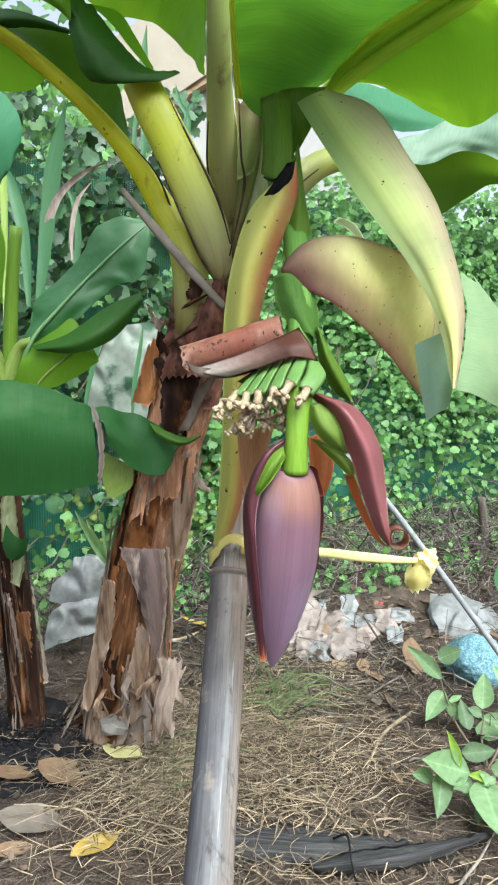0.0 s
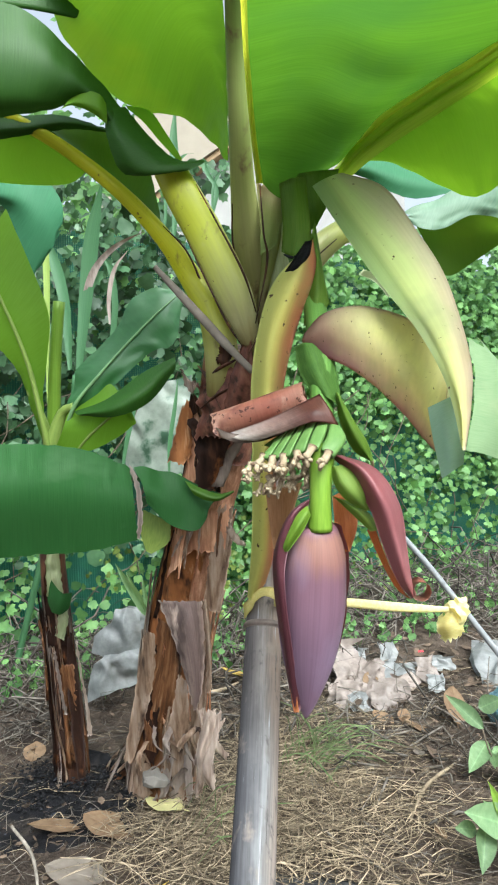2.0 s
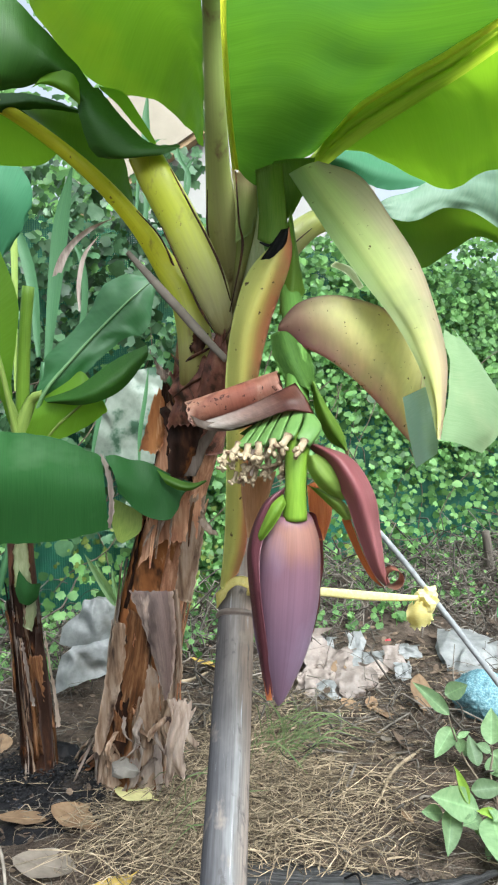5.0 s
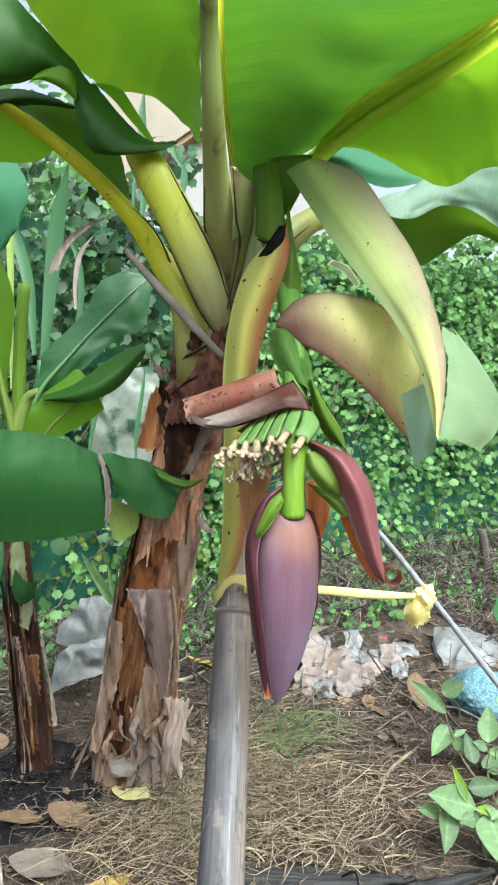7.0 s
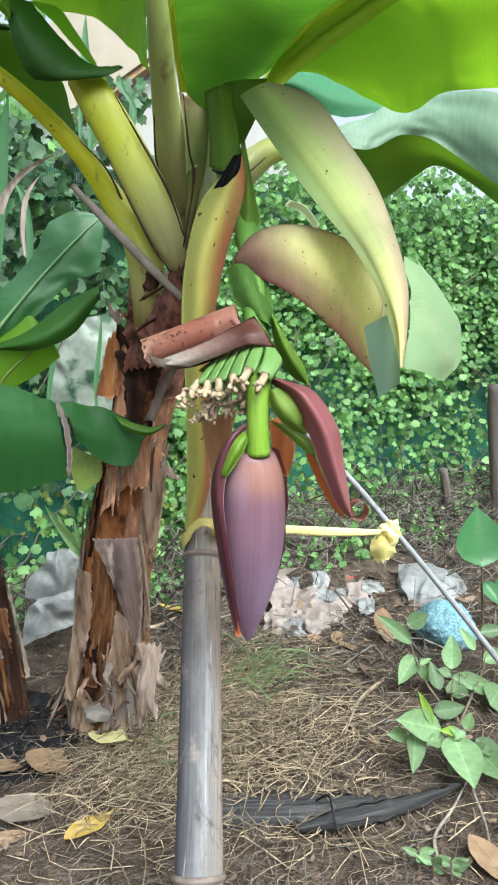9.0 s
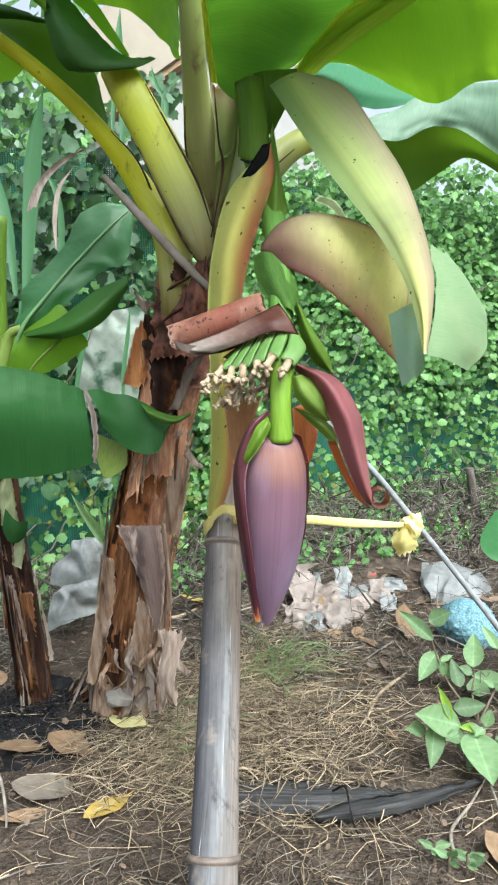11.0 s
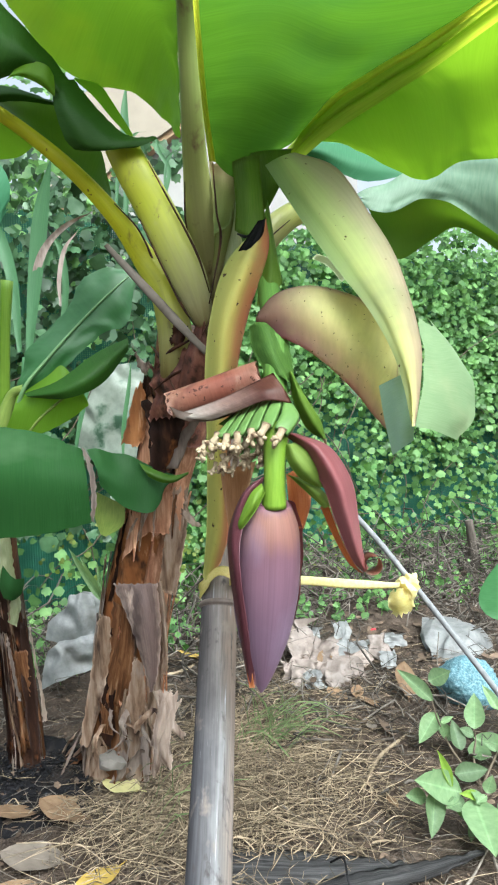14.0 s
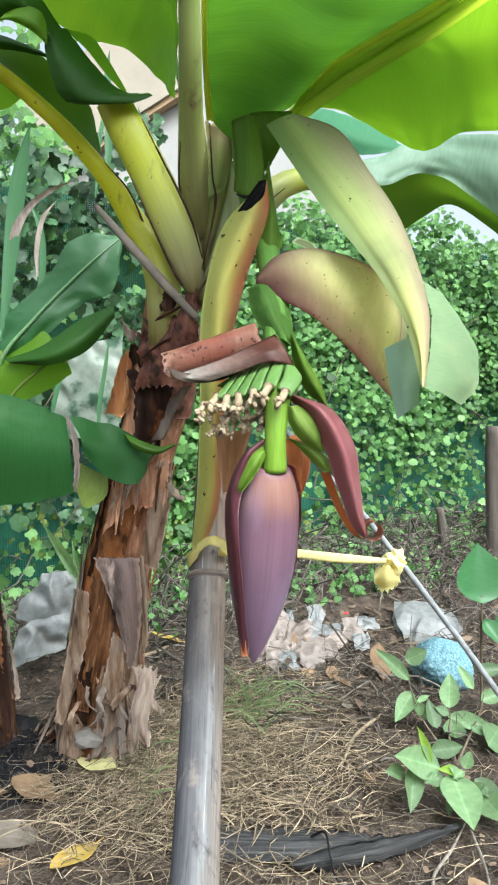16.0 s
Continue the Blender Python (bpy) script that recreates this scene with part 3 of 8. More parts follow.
def roll(name, a, b, r0, r1, arc, material, parent, label="", n=16, m=22, grow=1.0):
    """A sheet rolled round the line from a to b; arc in degrees, 0 to the front, 90 up."""
    a, b = Vector(a), Vector(b)
    t = (b - a).normalized()
    f = Vector((0, -1, 0))
    f = (f - t * f.dot(t)).normalized()
    u = t.cross(f)
    u = u if u.z > 0 else -u
    bm = bmesh.new()
    rows = []
    for i in range(n):
        v = i / (n - 1)
        r = r0 + (r1 - r0) * v
        row = []
        for j in range(m):
            w = radians(arc[0] + (arc[1] - arc[0]) * j / (m - 1))
            q = r * (1 + (grow - 1) * j / (m - 1)) * (1 + 0.05 * noise.noise(Vector((v * 3, j * 0.3, r0 * 900))))
            row.append(a.lerp(b, v) + (f * math.cos(w) + u * math.sin(w)) * q + t * (0.004 * noise.noise(Vector((j * 0.4, 0, i and 5))) if i in (0, n - 1) else 0))
        rows.append(row)
    grid_faces(bm, rows)
    bmesh.ops.solidify(bm, geom=bm.faces[:], thickness=0.0015)
    return part(name, bm, material, parent, label)


def fence_line(x):
    """How far off the fence runs; it comes nearer on one side."""
    return 2.9 + 0.5 * max(-1.5, min(x, 1.4))


def height(x, y):
    """The ground's height: uneven soil, with a low bank of litter under the fence."""
    s = min(max((y - fence_line(x) + 1.1) / 1.0, 0), 1)
    z = (0.15 if x > 0 else max(0.06, 0.15 + 0.2 * x)) * s * s * (3 - 2 * s)
    z += 0.020 * noise.noise(Vector((x * 1.7, y * 1.7, 0))) + 0.012 * noise.noise(Vector((x * 6, y * 6, 3)))
    near = max(0, 1 - abs(y - 1.5) / 3)
    z += 0.035 * math.exp(-((x + 0.29) ** 2 + (y - 1.36) ** 2) / 0.022) + 0.03 * math.exp(-((x + 0.53) ** 2 + (y - 1.38) ** 2) / 0.012)
    return z + near * 0.006 * noise.noise(Vector((x * 22, y * 22, 7)))


# ---- ground ----
def axis_steps(lo, hi, fine, grow=1.35, far=90):
    """Even steps from lo to hi, then growing ones out to far on both sides."""
    mid = list(np.arange(lo, hi, fine))
    step, a, b = fine, [lo], [mid[-1]]
    while a[-1] > -far:
        step *= grow
        a.append(a[-1] - step)
        b.append(b[-1] + step)
    return sorted(set(a[1:])) + mid + b[1:]


xs, ys = axis_steps(-1.6, 1.9, 0.022), axis_steps(0.2, 3.6, 0.022)
bm = bmesh.new()
grid_faces(bm, [[(x, y, height(x, y)) for x in xs] for y in ys])
tagged(part("ground", bm, M["soil"]), "dry brown garden soil strewn with straw and litter", "ground", kind="structure")


# ---- house behind the fence ----
def prism(corners, back):
    """A flat outline, given in order, made solid by pushing it back along y."""
    bm = bmesh.new()
    a = [bm.verts.new(c) for c in corners]
    b = [bm.verts.new((c[0], c[1] + back, c[2])) for c in corners]
    bm.faces.new(a)
    bm.faces.new(b[::-1])
    for i in range(len(a)):
        j = (i + 1) % len(a)
        bm.faces.new((a[i], b[i], b[j], a[j]))
    bmesh.ops.recalc_face_normals(bm, faces=bm.faces[:])
    return bm


house = thing("house", (-1.5, 8.5, 0), "white house with beige eave and brown fascia board", "house")
part("wall", prism([(-4.5, 8.5, 0), (1.6, 8.5, 0), (1.6, 8.5, 5.2), (-0.221, 8.500, 5.336), (-2.559, 8.500, 3.824), (-4.5, 8.5, 2.6)], 4), M["wall"], house)
part("fascia", prism([(-2.499, 8.300, 3.738), (-0.139, 8.300, 5.273), (-0.137, 8.300, 5.378), (-2.497, 8.300, 3.858)], 0.15), M["fascia"], house, "brown wooden fascia board")
part("eave", prism([(-2.482, 8.250, 3.840), (-0.136, 8.250, 5.350), (-0.104, 8.250, 6.560), (-2.454, 8.250, 5.082)], 0.4), M["soffit"], house, "beige eave panel")


# ---- main banana plant ----
plant = thing("banana_plant", (-0.25, 1.36, 0), "banana plant in flower, brown peeling stem, broad green leaves", "banana plant")
STEM = [(-0.284, 1.355, -0.006), (-0.268, 1.338, 0.133), (-0.237, 1.290, 0.341), (-0.195, 1.240, 0.537), (-0.148, 1.190, 0.685), (-0.115, 1.160, 0.801), (-0.095, 1.130, 0.901), (-0.077, 1.100, 0.996)]
GIRTH = [0.084, 0.077, 0.069, 0.062, 0.055, 0.052, 0.052, 0.05]
pipe("pseudostem", STEM, GIRTH, M["bark"], plant, "brown layered stem of dry leaf sheaths", seg=32, n=60, wob=0.12)
for span, turn, m_, lift in (
        ((0.42, 0.66), (-50, 22), "bark_orange", (0.002, 0.001, 0.001)), ((0.46, 0.78), (25, 75), "bark_tan", (0.0, 0.002, 0.006)),
        ((0.50, 0.88), (-8, 52), "fibre", (0.0, 0.001, 0.002)), ((0.56, 0.84), (40, 88), "fibre", (0.0, 0.001, 0.004)), ((0.36, 0.62), (-95, -48), "bark_dark", (0.0, 0.001, 0.004)),
        ((0.14, 0.44), (-75, -18), "bark_orange", (0.0, 0.001, 0.002)), ((0.03, 0.43), (-110, -62), "bark_tan", (0.004, 0.003, 0.014)),
        ((0.02, 0.30), (-25, 15), "bark", (0.008, 0.002, 0.004)), ((0.0, 0.33), (8, 50), "bark_tan", (0.010, 0.003, 0.004)),
        ((0.0, 0.45), (48, 95), "bark_tan", (0.012, 0.002, 0.006)), ((0.33, 0.5), (52, 95), "bark_orange", (0.0, 0.001, 0.002)),
        ((0.60, 0.86), (-70, -28), "bark_dark", (0.002, 0.004, 0.016)), ((0.62, 0.84), (-30, 4), "bark_dark", (0.0, 0.002, 0.006)),
        ((0.0, 0.14), (-60, -20), "bark_tan", (0.018, 0.003, 0.010)), ((0.0, 0.12), (15, 45), "dry", (0.02, 0.004, 0.014)),
        ((0.0, 0.10), (-100, -65), "dry", (0.03, 0.004, 0.012))):
    sheath("stem_sheath", STEM, GIRTH, span, turn, M[m_], plant, lift=lift, seed=span[0] * 10 + turn[0], ragged=0.007)
sheath("stem_sheath", STEM, GIRTH, (0.20, 0.63), (-48, 30), M["bark_orange"], plant, "smooth orange-brown sheath", lift=(0.003, 0.006, 0.004), seed=71, ragged=0.006, edge=0)
sheath("stem_sheath", STEM, GIRTH, (0.585, 0.80), (-60, 20), M["fibre"], plant, "pinkish fibrous torn sheath", lift=(0.002, 0.008, 0.004), seed=72, ragged=0.05, edge=0, skew=12)
sheath("stem_sheath", STEM, GIRTH, (0.34, 0.80), (16, 82), M["fibre"], plant, "pinkish fibrous torn sheath", lift=(0.002, 0.007, 0.006), seed=73, ragged=0.012, edge=0)
# The first strip, a dark one, stands in for a shaded hollow.
for span, turn, m_, lift in (((0.13, 0.32), (-34, -8), "bark_dark", 0.009), ((0.05, 0.15), (-36, -14), "bark_tan", 0.010), ((0.04, 0.44), (-60, -53), "dry", 0.011), ((0.08, 0.37), (3, 9), "bark_tan", 0.011),
                              ((0.36, 0.52), (-40, -34), "bark_dark", 0.009), ((0.52, 0.60), (-22, -14), "bark_dark", 0.010), ((0.02, 0.20), (-62, -40), "bark_tan", 0.009), ((0.60, 0.78), (24, 30), "bark_dark", 0.010)):
    sheath("stem_sheath", STEM, GIRTH, span, turn, M[m_], plant, lift=(0.002, lift, 0.004), seed=span[0] * 31 + turn[0], ragged=0.01, edge=7)
rng = random.Random(17)
for k in range(13):
    w = radians(rng.choice((rng.uniform(-100, -60), rng.uniform(5, 95))))
    out = Vector((math.sin(w), -math.cos(w), 0))
    side = Vector((math.cos(w), math.sin(w), 0)) * rng.uniform(0.003, 0.013)
    top_z, reach = rng.uniform(0.05, 0.17), rng.uniform(0.105, 0.135)
    base = Vector((-0.293, 1.36, 0))
    a = base + Vector((0.02, -0.02, top_z)) + out * (0.098 - 0.09 * top_z)
    m_ = base + out * reach * 0.95 + Vector((0, 0, top_z * 0.45))
    e = base + out * (reach + rng.uniform(-0.02, 0.03)) + side * rng.uniform(-3, 3) + Vector((0, 0, rng.uniform(0.01, 0.04)))
    sheet("dry_strip", [[a - side, m_ - side * 1.2, e - side * 0.3], [a, m_ + out * 0.006, e], [a + side, m_ + side, e + side * 0.4]],
          M[rng.choice(("dry", "dry", "bark_tan", "bark"))], plant, n=14, m=5, ripple=0.004, ragged=0.004, thick=0.0008, seed=k)
pipe("upper_sheath", [(-0.105, 1.140, 0.778), (-0.092, 1.125, 0.839), (-0.069, 1.110, 0.893), (-0.053, 1.090, 0.934)], [0.05, 0.058, 0.056, 0.044], M["purple"], plant,
     "purple-brown collar of old sheaths", seg=28, n=30, wob=0.25, seed=4)

rng = random.Random(23)
for k in range(12):
    a, w = rng.uniform(0.0, 0.25), rng.uniform(-95, 95)
    sheath("dry_strip", STEM, GIRTH, (a, a + rng.uniform(0.12, 0.35)), (w, w + rng.uniform(3, 9)), M[rng.choice(("dry", "bark_tan", "fibre"))], plant,
           lift=(rng.uniform(0, 0.012), rng.uniform(0.003, 0.007), rng.uniform(0, 0.02)), n=24, m=4, seed=k * 1.7, skew=rng.uniform(-14, 14), edge=4)

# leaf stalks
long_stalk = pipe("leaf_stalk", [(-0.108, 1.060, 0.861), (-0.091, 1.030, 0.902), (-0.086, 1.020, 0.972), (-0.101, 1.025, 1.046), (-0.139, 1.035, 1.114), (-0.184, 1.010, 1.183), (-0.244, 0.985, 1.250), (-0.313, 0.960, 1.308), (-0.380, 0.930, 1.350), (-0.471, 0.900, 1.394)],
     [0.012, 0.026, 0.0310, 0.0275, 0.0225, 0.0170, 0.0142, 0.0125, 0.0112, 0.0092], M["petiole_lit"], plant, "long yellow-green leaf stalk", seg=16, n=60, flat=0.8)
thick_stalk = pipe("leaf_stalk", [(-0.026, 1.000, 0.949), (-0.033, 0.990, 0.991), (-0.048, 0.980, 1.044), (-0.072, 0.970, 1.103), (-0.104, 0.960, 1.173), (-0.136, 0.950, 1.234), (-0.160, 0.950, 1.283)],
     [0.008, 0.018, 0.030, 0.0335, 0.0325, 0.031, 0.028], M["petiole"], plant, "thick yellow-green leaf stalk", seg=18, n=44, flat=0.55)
tall_stalk = pipe("leaf_stalk", [(-0.016, 1.100, 0.983), (-0.018, 1.060, 1.072), (-0.025, 1.000, 1.149), (-0.031, 0.930, 1.231), (-0.029, 0.860, 1.309), (-0.027, 0.800, 1.395), (-0.022, 0.720, 1.451), (-0.013, 0.600, 1.505)],
     [0.018, 0.026, 0.032, 0.0215, 0.0175, 0.0150, 0.012, 0.009], M["petiole_mid"], plant, "upright olive leaf stalk with yellow rim", seg=16, n=44, flat=0.8)
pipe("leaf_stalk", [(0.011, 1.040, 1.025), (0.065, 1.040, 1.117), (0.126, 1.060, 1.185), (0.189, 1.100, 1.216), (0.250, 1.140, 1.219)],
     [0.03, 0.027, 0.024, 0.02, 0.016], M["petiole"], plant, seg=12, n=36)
sheet("inner_sheath", [[(-0.009, 0.930, 1.242), (-0.005, 0.940, 1.188), (-0.006, 0.950, 1.123)], [(0.013, 0.922, 1.231), (0.014, 0.932, 1.184), (0.007, 0.945, 1.130)], [(0.037, 0.930, 1.222), (0.036, 0.940, 1.191), (0.021, 0.950, 1.140)]],
      M["petiole_mid"], plant, "brownish inner sheath", n=18, m=10, thick=0.002, ripple=0.002, ragged=0.003)
sheet("inner_sheath", [[(-0.023, 1.000, 1.017), (-0.006, 0.970, 1.119), (-0.001, 0.955, 1.231)], [(-0.010, 0.990, 1.015), (0.008, 0.955, 1.114), (0.017, 0.940, 1.234)], [(0.002, 1.000, 1.037), (0.025, 0.970, 1.128), (0.038, 0.955, 1.234)]],
      M["petiole_mid"], plant, "olive sheath with a brown edge", n=20, m=8, thick=0.003)
sheet("inner_sheath", [[(-0.016, 0.985, 1.004), (0.011, 0.970, 1.089), (0.027, 0.970, 1.187)], [(-0.003, 0.975, 1.002), (0.029, 0.960, 1.085), (0.039, 0.965, 1.194)], [(0.018, 0.985, 1.033), (0.050, 0.975, 1.119), (0.052, 0.980, 1.190)]],
      M["pale"], plant, "pale green inner sheath", n=20, m=8, thick=0.003)
sheet("inner_sheath", [[(-0.033, 0.975, 0.963), (0.003, 0.965, 1.029), (0.044, 0.970, 1.097)], [(-0.018, 0.960, 0.946), (0.018, 0.950, 1.015), (0.056, 0.965, 1.091)]], M["petiole"], plant, "greenish sheath edge", n=16, m=6, thick=0.003)
for owner, pts in zip((thick_stalk, long_stalk, tall_stalk, tall_stalk, thick_stalk, tall_stalk, tall_stalk), ([(-0.110, 0.925, 1.243), (-0.078, 0.940, 1.181), (-0.037, 0.955, 1.098), (-0.017, 0.965, 1.029)], [(-0.182, 0.995, 1.201), (-0.145, 1.010, 1.161), (-0.122, 1.020, 1.109), (-0.110, 1.030, 1.063)],
            [(-0.048, 0.910, 1.200), (-0.053, 0.960, 1.147), (-0.035, 0.980, 1.083), (-0.021, 0.985, 1.029)], [(-0.001, 0.905, 1.227), (0.002, 0.920, 1.150), (0.006, 0.935, 1.108), (-0.018, 0.950, 1.007)],
            [(-0.132, 0.955, 1.158), (-0.098, 0.965, 1.079), (-0.068, 0.975, 1.014), (-0.037, 0.985, 0.963)], [(0.080, 1.010, 1.128), (0.029, 0.980, 1.071), (-0.007, 0.955, 0.998), (-0.032, 0.955, 0.955)],
            [(0.131, 1.030, 1.172), (0.096, 1.010, 1.138), (0.054, 0.980, 1.090), (0.013, 0.950, 1.025)])):
    pipe("dry_edge", pts, [0.0008, 0.0017, 0.0019, 0.0010], M["bark_dark"], owner, "thin brown dried stalk edge", seg=6, n=20, flat=0.6, wob=0.5, seed=pts[0][0])

sheet("collar_sheath", [[(-0.110, 1.050, 0.836), (-0.079, 0.990, 0.887), (-0.044, 0.975, 0.977)], [(-0.067, 1.000, 0.839), (-0.049, 0.965, 0.901), (-0.033, 0.960, 0.970)], [(-0.030, 0.985, 0.860), (-0.025, 0.965, 0.927), (-0.027, 0.965, 0.986)]],
      M["purple"], plant, "brown fibrous collar below the leaf stalks", n=40, m=18, ripple=0.004, freq=1.7, ragged=0.005, thick=0.002)
sheet("stem_sheath", [[(-0.217, 1.165, 0.635), (-0.217, 1.165, 0.586), (-0.227, 1.170, 0.534)], [(-0.176, 1.135, 0.694), (-0.174, 1.135, 0.639), (-0.182, 1.140, 0.585)], [(-0.136, 1.130, 0.704), (-0.135, 1.130, 0.649), (-0.145, 1.135, 0.593)], [(-0.090, 1.145, 0.701), (-0.093, 1.145, 0.645), (-0.107, 1.150, 0.578)]],
      M["fibre"], plant, "pinkish torn fibrous sheath", n=26, m=20, ripple=0.004, freq=1.4, ragged=0.006, thick=0.0012, seed=3)
sheet("stem_sheath", [[(-0.133, 1.140, 0.670), (-0.135, 1.145, 0.591), (-0.154, 1.160, 0.476)], [(-0.110, 1.135, 0.680), (-0.115, 1.140, 0.591), (-0.135, 1.155, 0.470)], [(-0.086, 1.160, 0.683), (-0.095, 1.165, 0.587), (-0.122, 1.180, 0.458)]],
      M["bark_tan"], plant, "tan fibrous sheath", n=30, m=12, ripple=0.003, ragged=0.005, thick=0.0012, seed=6)
rng = random.Random(90)
for k in range(14):
    u = rng.uniform(0, 1)
    a = Vector((-0.192, 1.120, 0.707)).lerp(Vector((-0.088, 1.125, 0.708)), u) + Vector((0, 0, rng.uniform(-0.08, 0.02)))
    e = a + Vector((-0.02 + rng.uniform(-0.012, 0.012), 0.012, -rng.uniform(0.03, 0.11)))
    side = Vector((rng.uniform(0.0012, 0.0035), 0, 0))
    sheet("fibre_strand", [[a - side, a.lerp(e, 0.5) - side + Vector((0, -0.006, 0)), e], [a + side, a.lerp(e, 0.5) + side + Vector((0, -0.006, 0)), e + side]],
          M[rng.choice(("pale_dry", "fibre", "bark_tan", "bark"))], plant, n=12, m=4, ripple=0.002, ragged=0.002, thick=0.0006, seed=k)
sheet("collar_sheath", [[(-0.092, 0.992, 0.950), (-0.089, 0.990, 0.965), (-0.083, 0.988, 0.981)], [(-0.077, 0.987, 0.942), (-0.073, 0.985, 0.962), (-0.070, 0.985, 0.978)], [(-0.065, 0.988, 0.954), (-0.059, 0.987, 0.968), (-0.058, 0.987, 0.976)]], M["bark_dark"], plant, "dark brown rotten patch", n=24, m=10, ripple=0.003, freq=1.5, ragged=0.005, thick=0.001)
# broad leaves overhead: the upright one, its twin, and the one behind
blade = sheet("leaf_blade", [[(-0.061, 1.000, 1.313), (-0.104, 1.020, 1.373), (-0.152, 1.030, 1.417), (-0.219, 1.030, 1.432), (-0.280, 1.000, 1.459), (-0.344, 0.950, 1.536), (-0.353, 0.850, 1.581)],
                     [(-0.056, 0.950, 1.325), (-0.067, 0.930, 1.399), (-0.094, 0.910, 1.456), (-0.129, 0.870, 1.480), (-0.153, 0.810, 1.481), (-0.180, 0.750, 1.481), (-0.176, 0.650, 1.456)],
                     [(-0.050, 0.905, 1.284), (-0.046, 0.865, 1.356), (-0.044, 0.825, 1.403), (-0.041, 0.775, 1.430), (-0.036, 0.700, 1.431), (-0.030, 0.620, 1.425), (-0.025, 0.550, 1.411)]],
              M["leaf"], plant, "broad bright green banana leaf", n=40, m=22, ripple=0.003)
upright = sheet("leaf_blade", [[(-0.004, 0.895, 1.233), (-0.007, 0.850, 1.276), (-0.007, 0.800, 1.304), (-0.005, 0.740, 1.312), (-0.001, 0.650, 1.307), (0.007, 0.500, 1.265)],
                     [(0.033, 0.885, 1.194), (0.055, 0.830, 1.263), (0.071, 0.780, 1.297), (0.085, 0.720, 1.311), (0.094, 0.640, 1.310), (0.090, 0.500, 1.262)],
                     [(0.072, 0.890, 1.214), (0.115, 0.880, 1.262), (0.154, 0.860, 1.313), (0.185, 0.810, 1.327), (0.213, 0.740, 1.342), (0.175, 0.500, 1.260)],
                     [(0.088, 0.920, 1.240), (0.133, 0.940, 1.273), (0.200, 0.925, 1.332), (0.268, 0.885, 1.357), (0.325, 0.840, 1.369), (0.386, 0.700, 1.348), (0.410, 0.600, 1.327)]],
      M["leaf_shaded"], plant, "broad bright green banana leaf", n=40, m=26, ripple=0.0015, seed=2)
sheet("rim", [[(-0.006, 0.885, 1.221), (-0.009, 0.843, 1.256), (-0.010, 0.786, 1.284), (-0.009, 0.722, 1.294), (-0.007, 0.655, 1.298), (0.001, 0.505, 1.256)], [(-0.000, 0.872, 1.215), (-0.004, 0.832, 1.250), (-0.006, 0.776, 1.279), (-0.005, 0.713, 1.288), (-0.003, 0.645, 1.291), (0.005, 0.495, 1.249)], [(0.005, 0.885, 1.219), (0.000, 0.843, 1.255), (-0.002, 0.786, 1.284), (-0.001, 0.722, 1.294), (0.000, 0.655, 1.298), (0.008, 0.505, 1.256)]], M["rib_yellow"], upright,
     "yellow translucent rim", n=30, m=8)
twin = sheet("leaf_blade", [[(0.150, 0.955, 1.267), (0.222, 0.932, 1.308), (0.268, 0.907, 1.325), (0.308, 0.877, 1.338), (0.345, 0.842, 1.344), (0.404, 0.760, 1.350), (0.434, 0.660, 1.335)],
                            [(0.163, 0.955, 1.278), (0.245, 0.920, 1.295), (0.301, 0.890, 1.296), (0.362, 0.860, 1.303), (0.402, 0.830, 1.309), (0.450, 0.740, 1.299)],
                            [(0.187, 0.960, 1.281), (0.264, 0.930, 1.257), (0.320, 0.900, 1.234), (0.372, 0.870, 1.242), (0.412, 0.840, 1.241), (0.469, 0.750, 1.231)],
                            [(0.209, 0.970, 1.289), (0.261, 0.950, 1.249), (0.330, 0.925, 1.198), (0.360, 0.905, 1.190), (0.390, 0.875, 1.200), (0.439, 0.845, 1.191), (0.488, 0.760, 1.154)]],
             M["leaf_backlit"], plant, "broad bright green banana leaf", n=44, m=26, ripple=0.002, seed=5)
sheet("leaf_blade", [[(0.141, 0.962, 1.291), (0.213, 0.958, 1.349), (0.283, 0.915, 1.370), (0.342, 0.872, 1.385), (0.398, 0.720, 1.359)], [(0.096, 0.990, 1.326), (0.148, 1.000, 1.415), (0.213, 0.970, 1.451), (0.269, 0.920, 1.470), (0.323, 0.800, 1.479)], [(0.050, 1.030, 1.377), (0.084, 1.050, 1.485), (0.135, 1.020, 1.541), (0.189, 0.970, 1.569), (0.241, 0.850, 1.584)]],
      M["leaf"], plant, "upper half of a broad leaf, overlapping another", n=26, m=16, ripple=0.003, seed=8)
sheet("midrib_flank", [[(0.122, 0.964, 1.257), (0.162, 0.938, 1.289), (0.206, 0.919, 1.315), (0.251, 0.894, 1.331), (0.292, 0.865, 1.342), (0.328, 0.831, 1.346), (0.373, 0.757, 1.346), (0.409, 0.659, 1.332)], [(0.126, 0.957, 1.247), (0.167, 0.930, 1.277), (0.211, 0.910, 1.301), (0.256, 0.885, 1.316), (0.296, 0.857, 1.329), (0.331, 0.824, 1.334), (0.376, 0.752, 1.336), (0.409, 0.652, 1.321)], [(0.134, 0.971, 1.242), (0.178, 0.947, 1.270), (0.224, 0.927, 1.294), (0.268, 0.902, 1.310), (0.308, 0.873, 1.323), (0.343, 0.839, 1.329), (0.387, 0.766, 1.332), (0.420, 0.666, 1.318)]],
      M["rib_olive"], twin, "olive flank of the midrib", n=34, m=6)
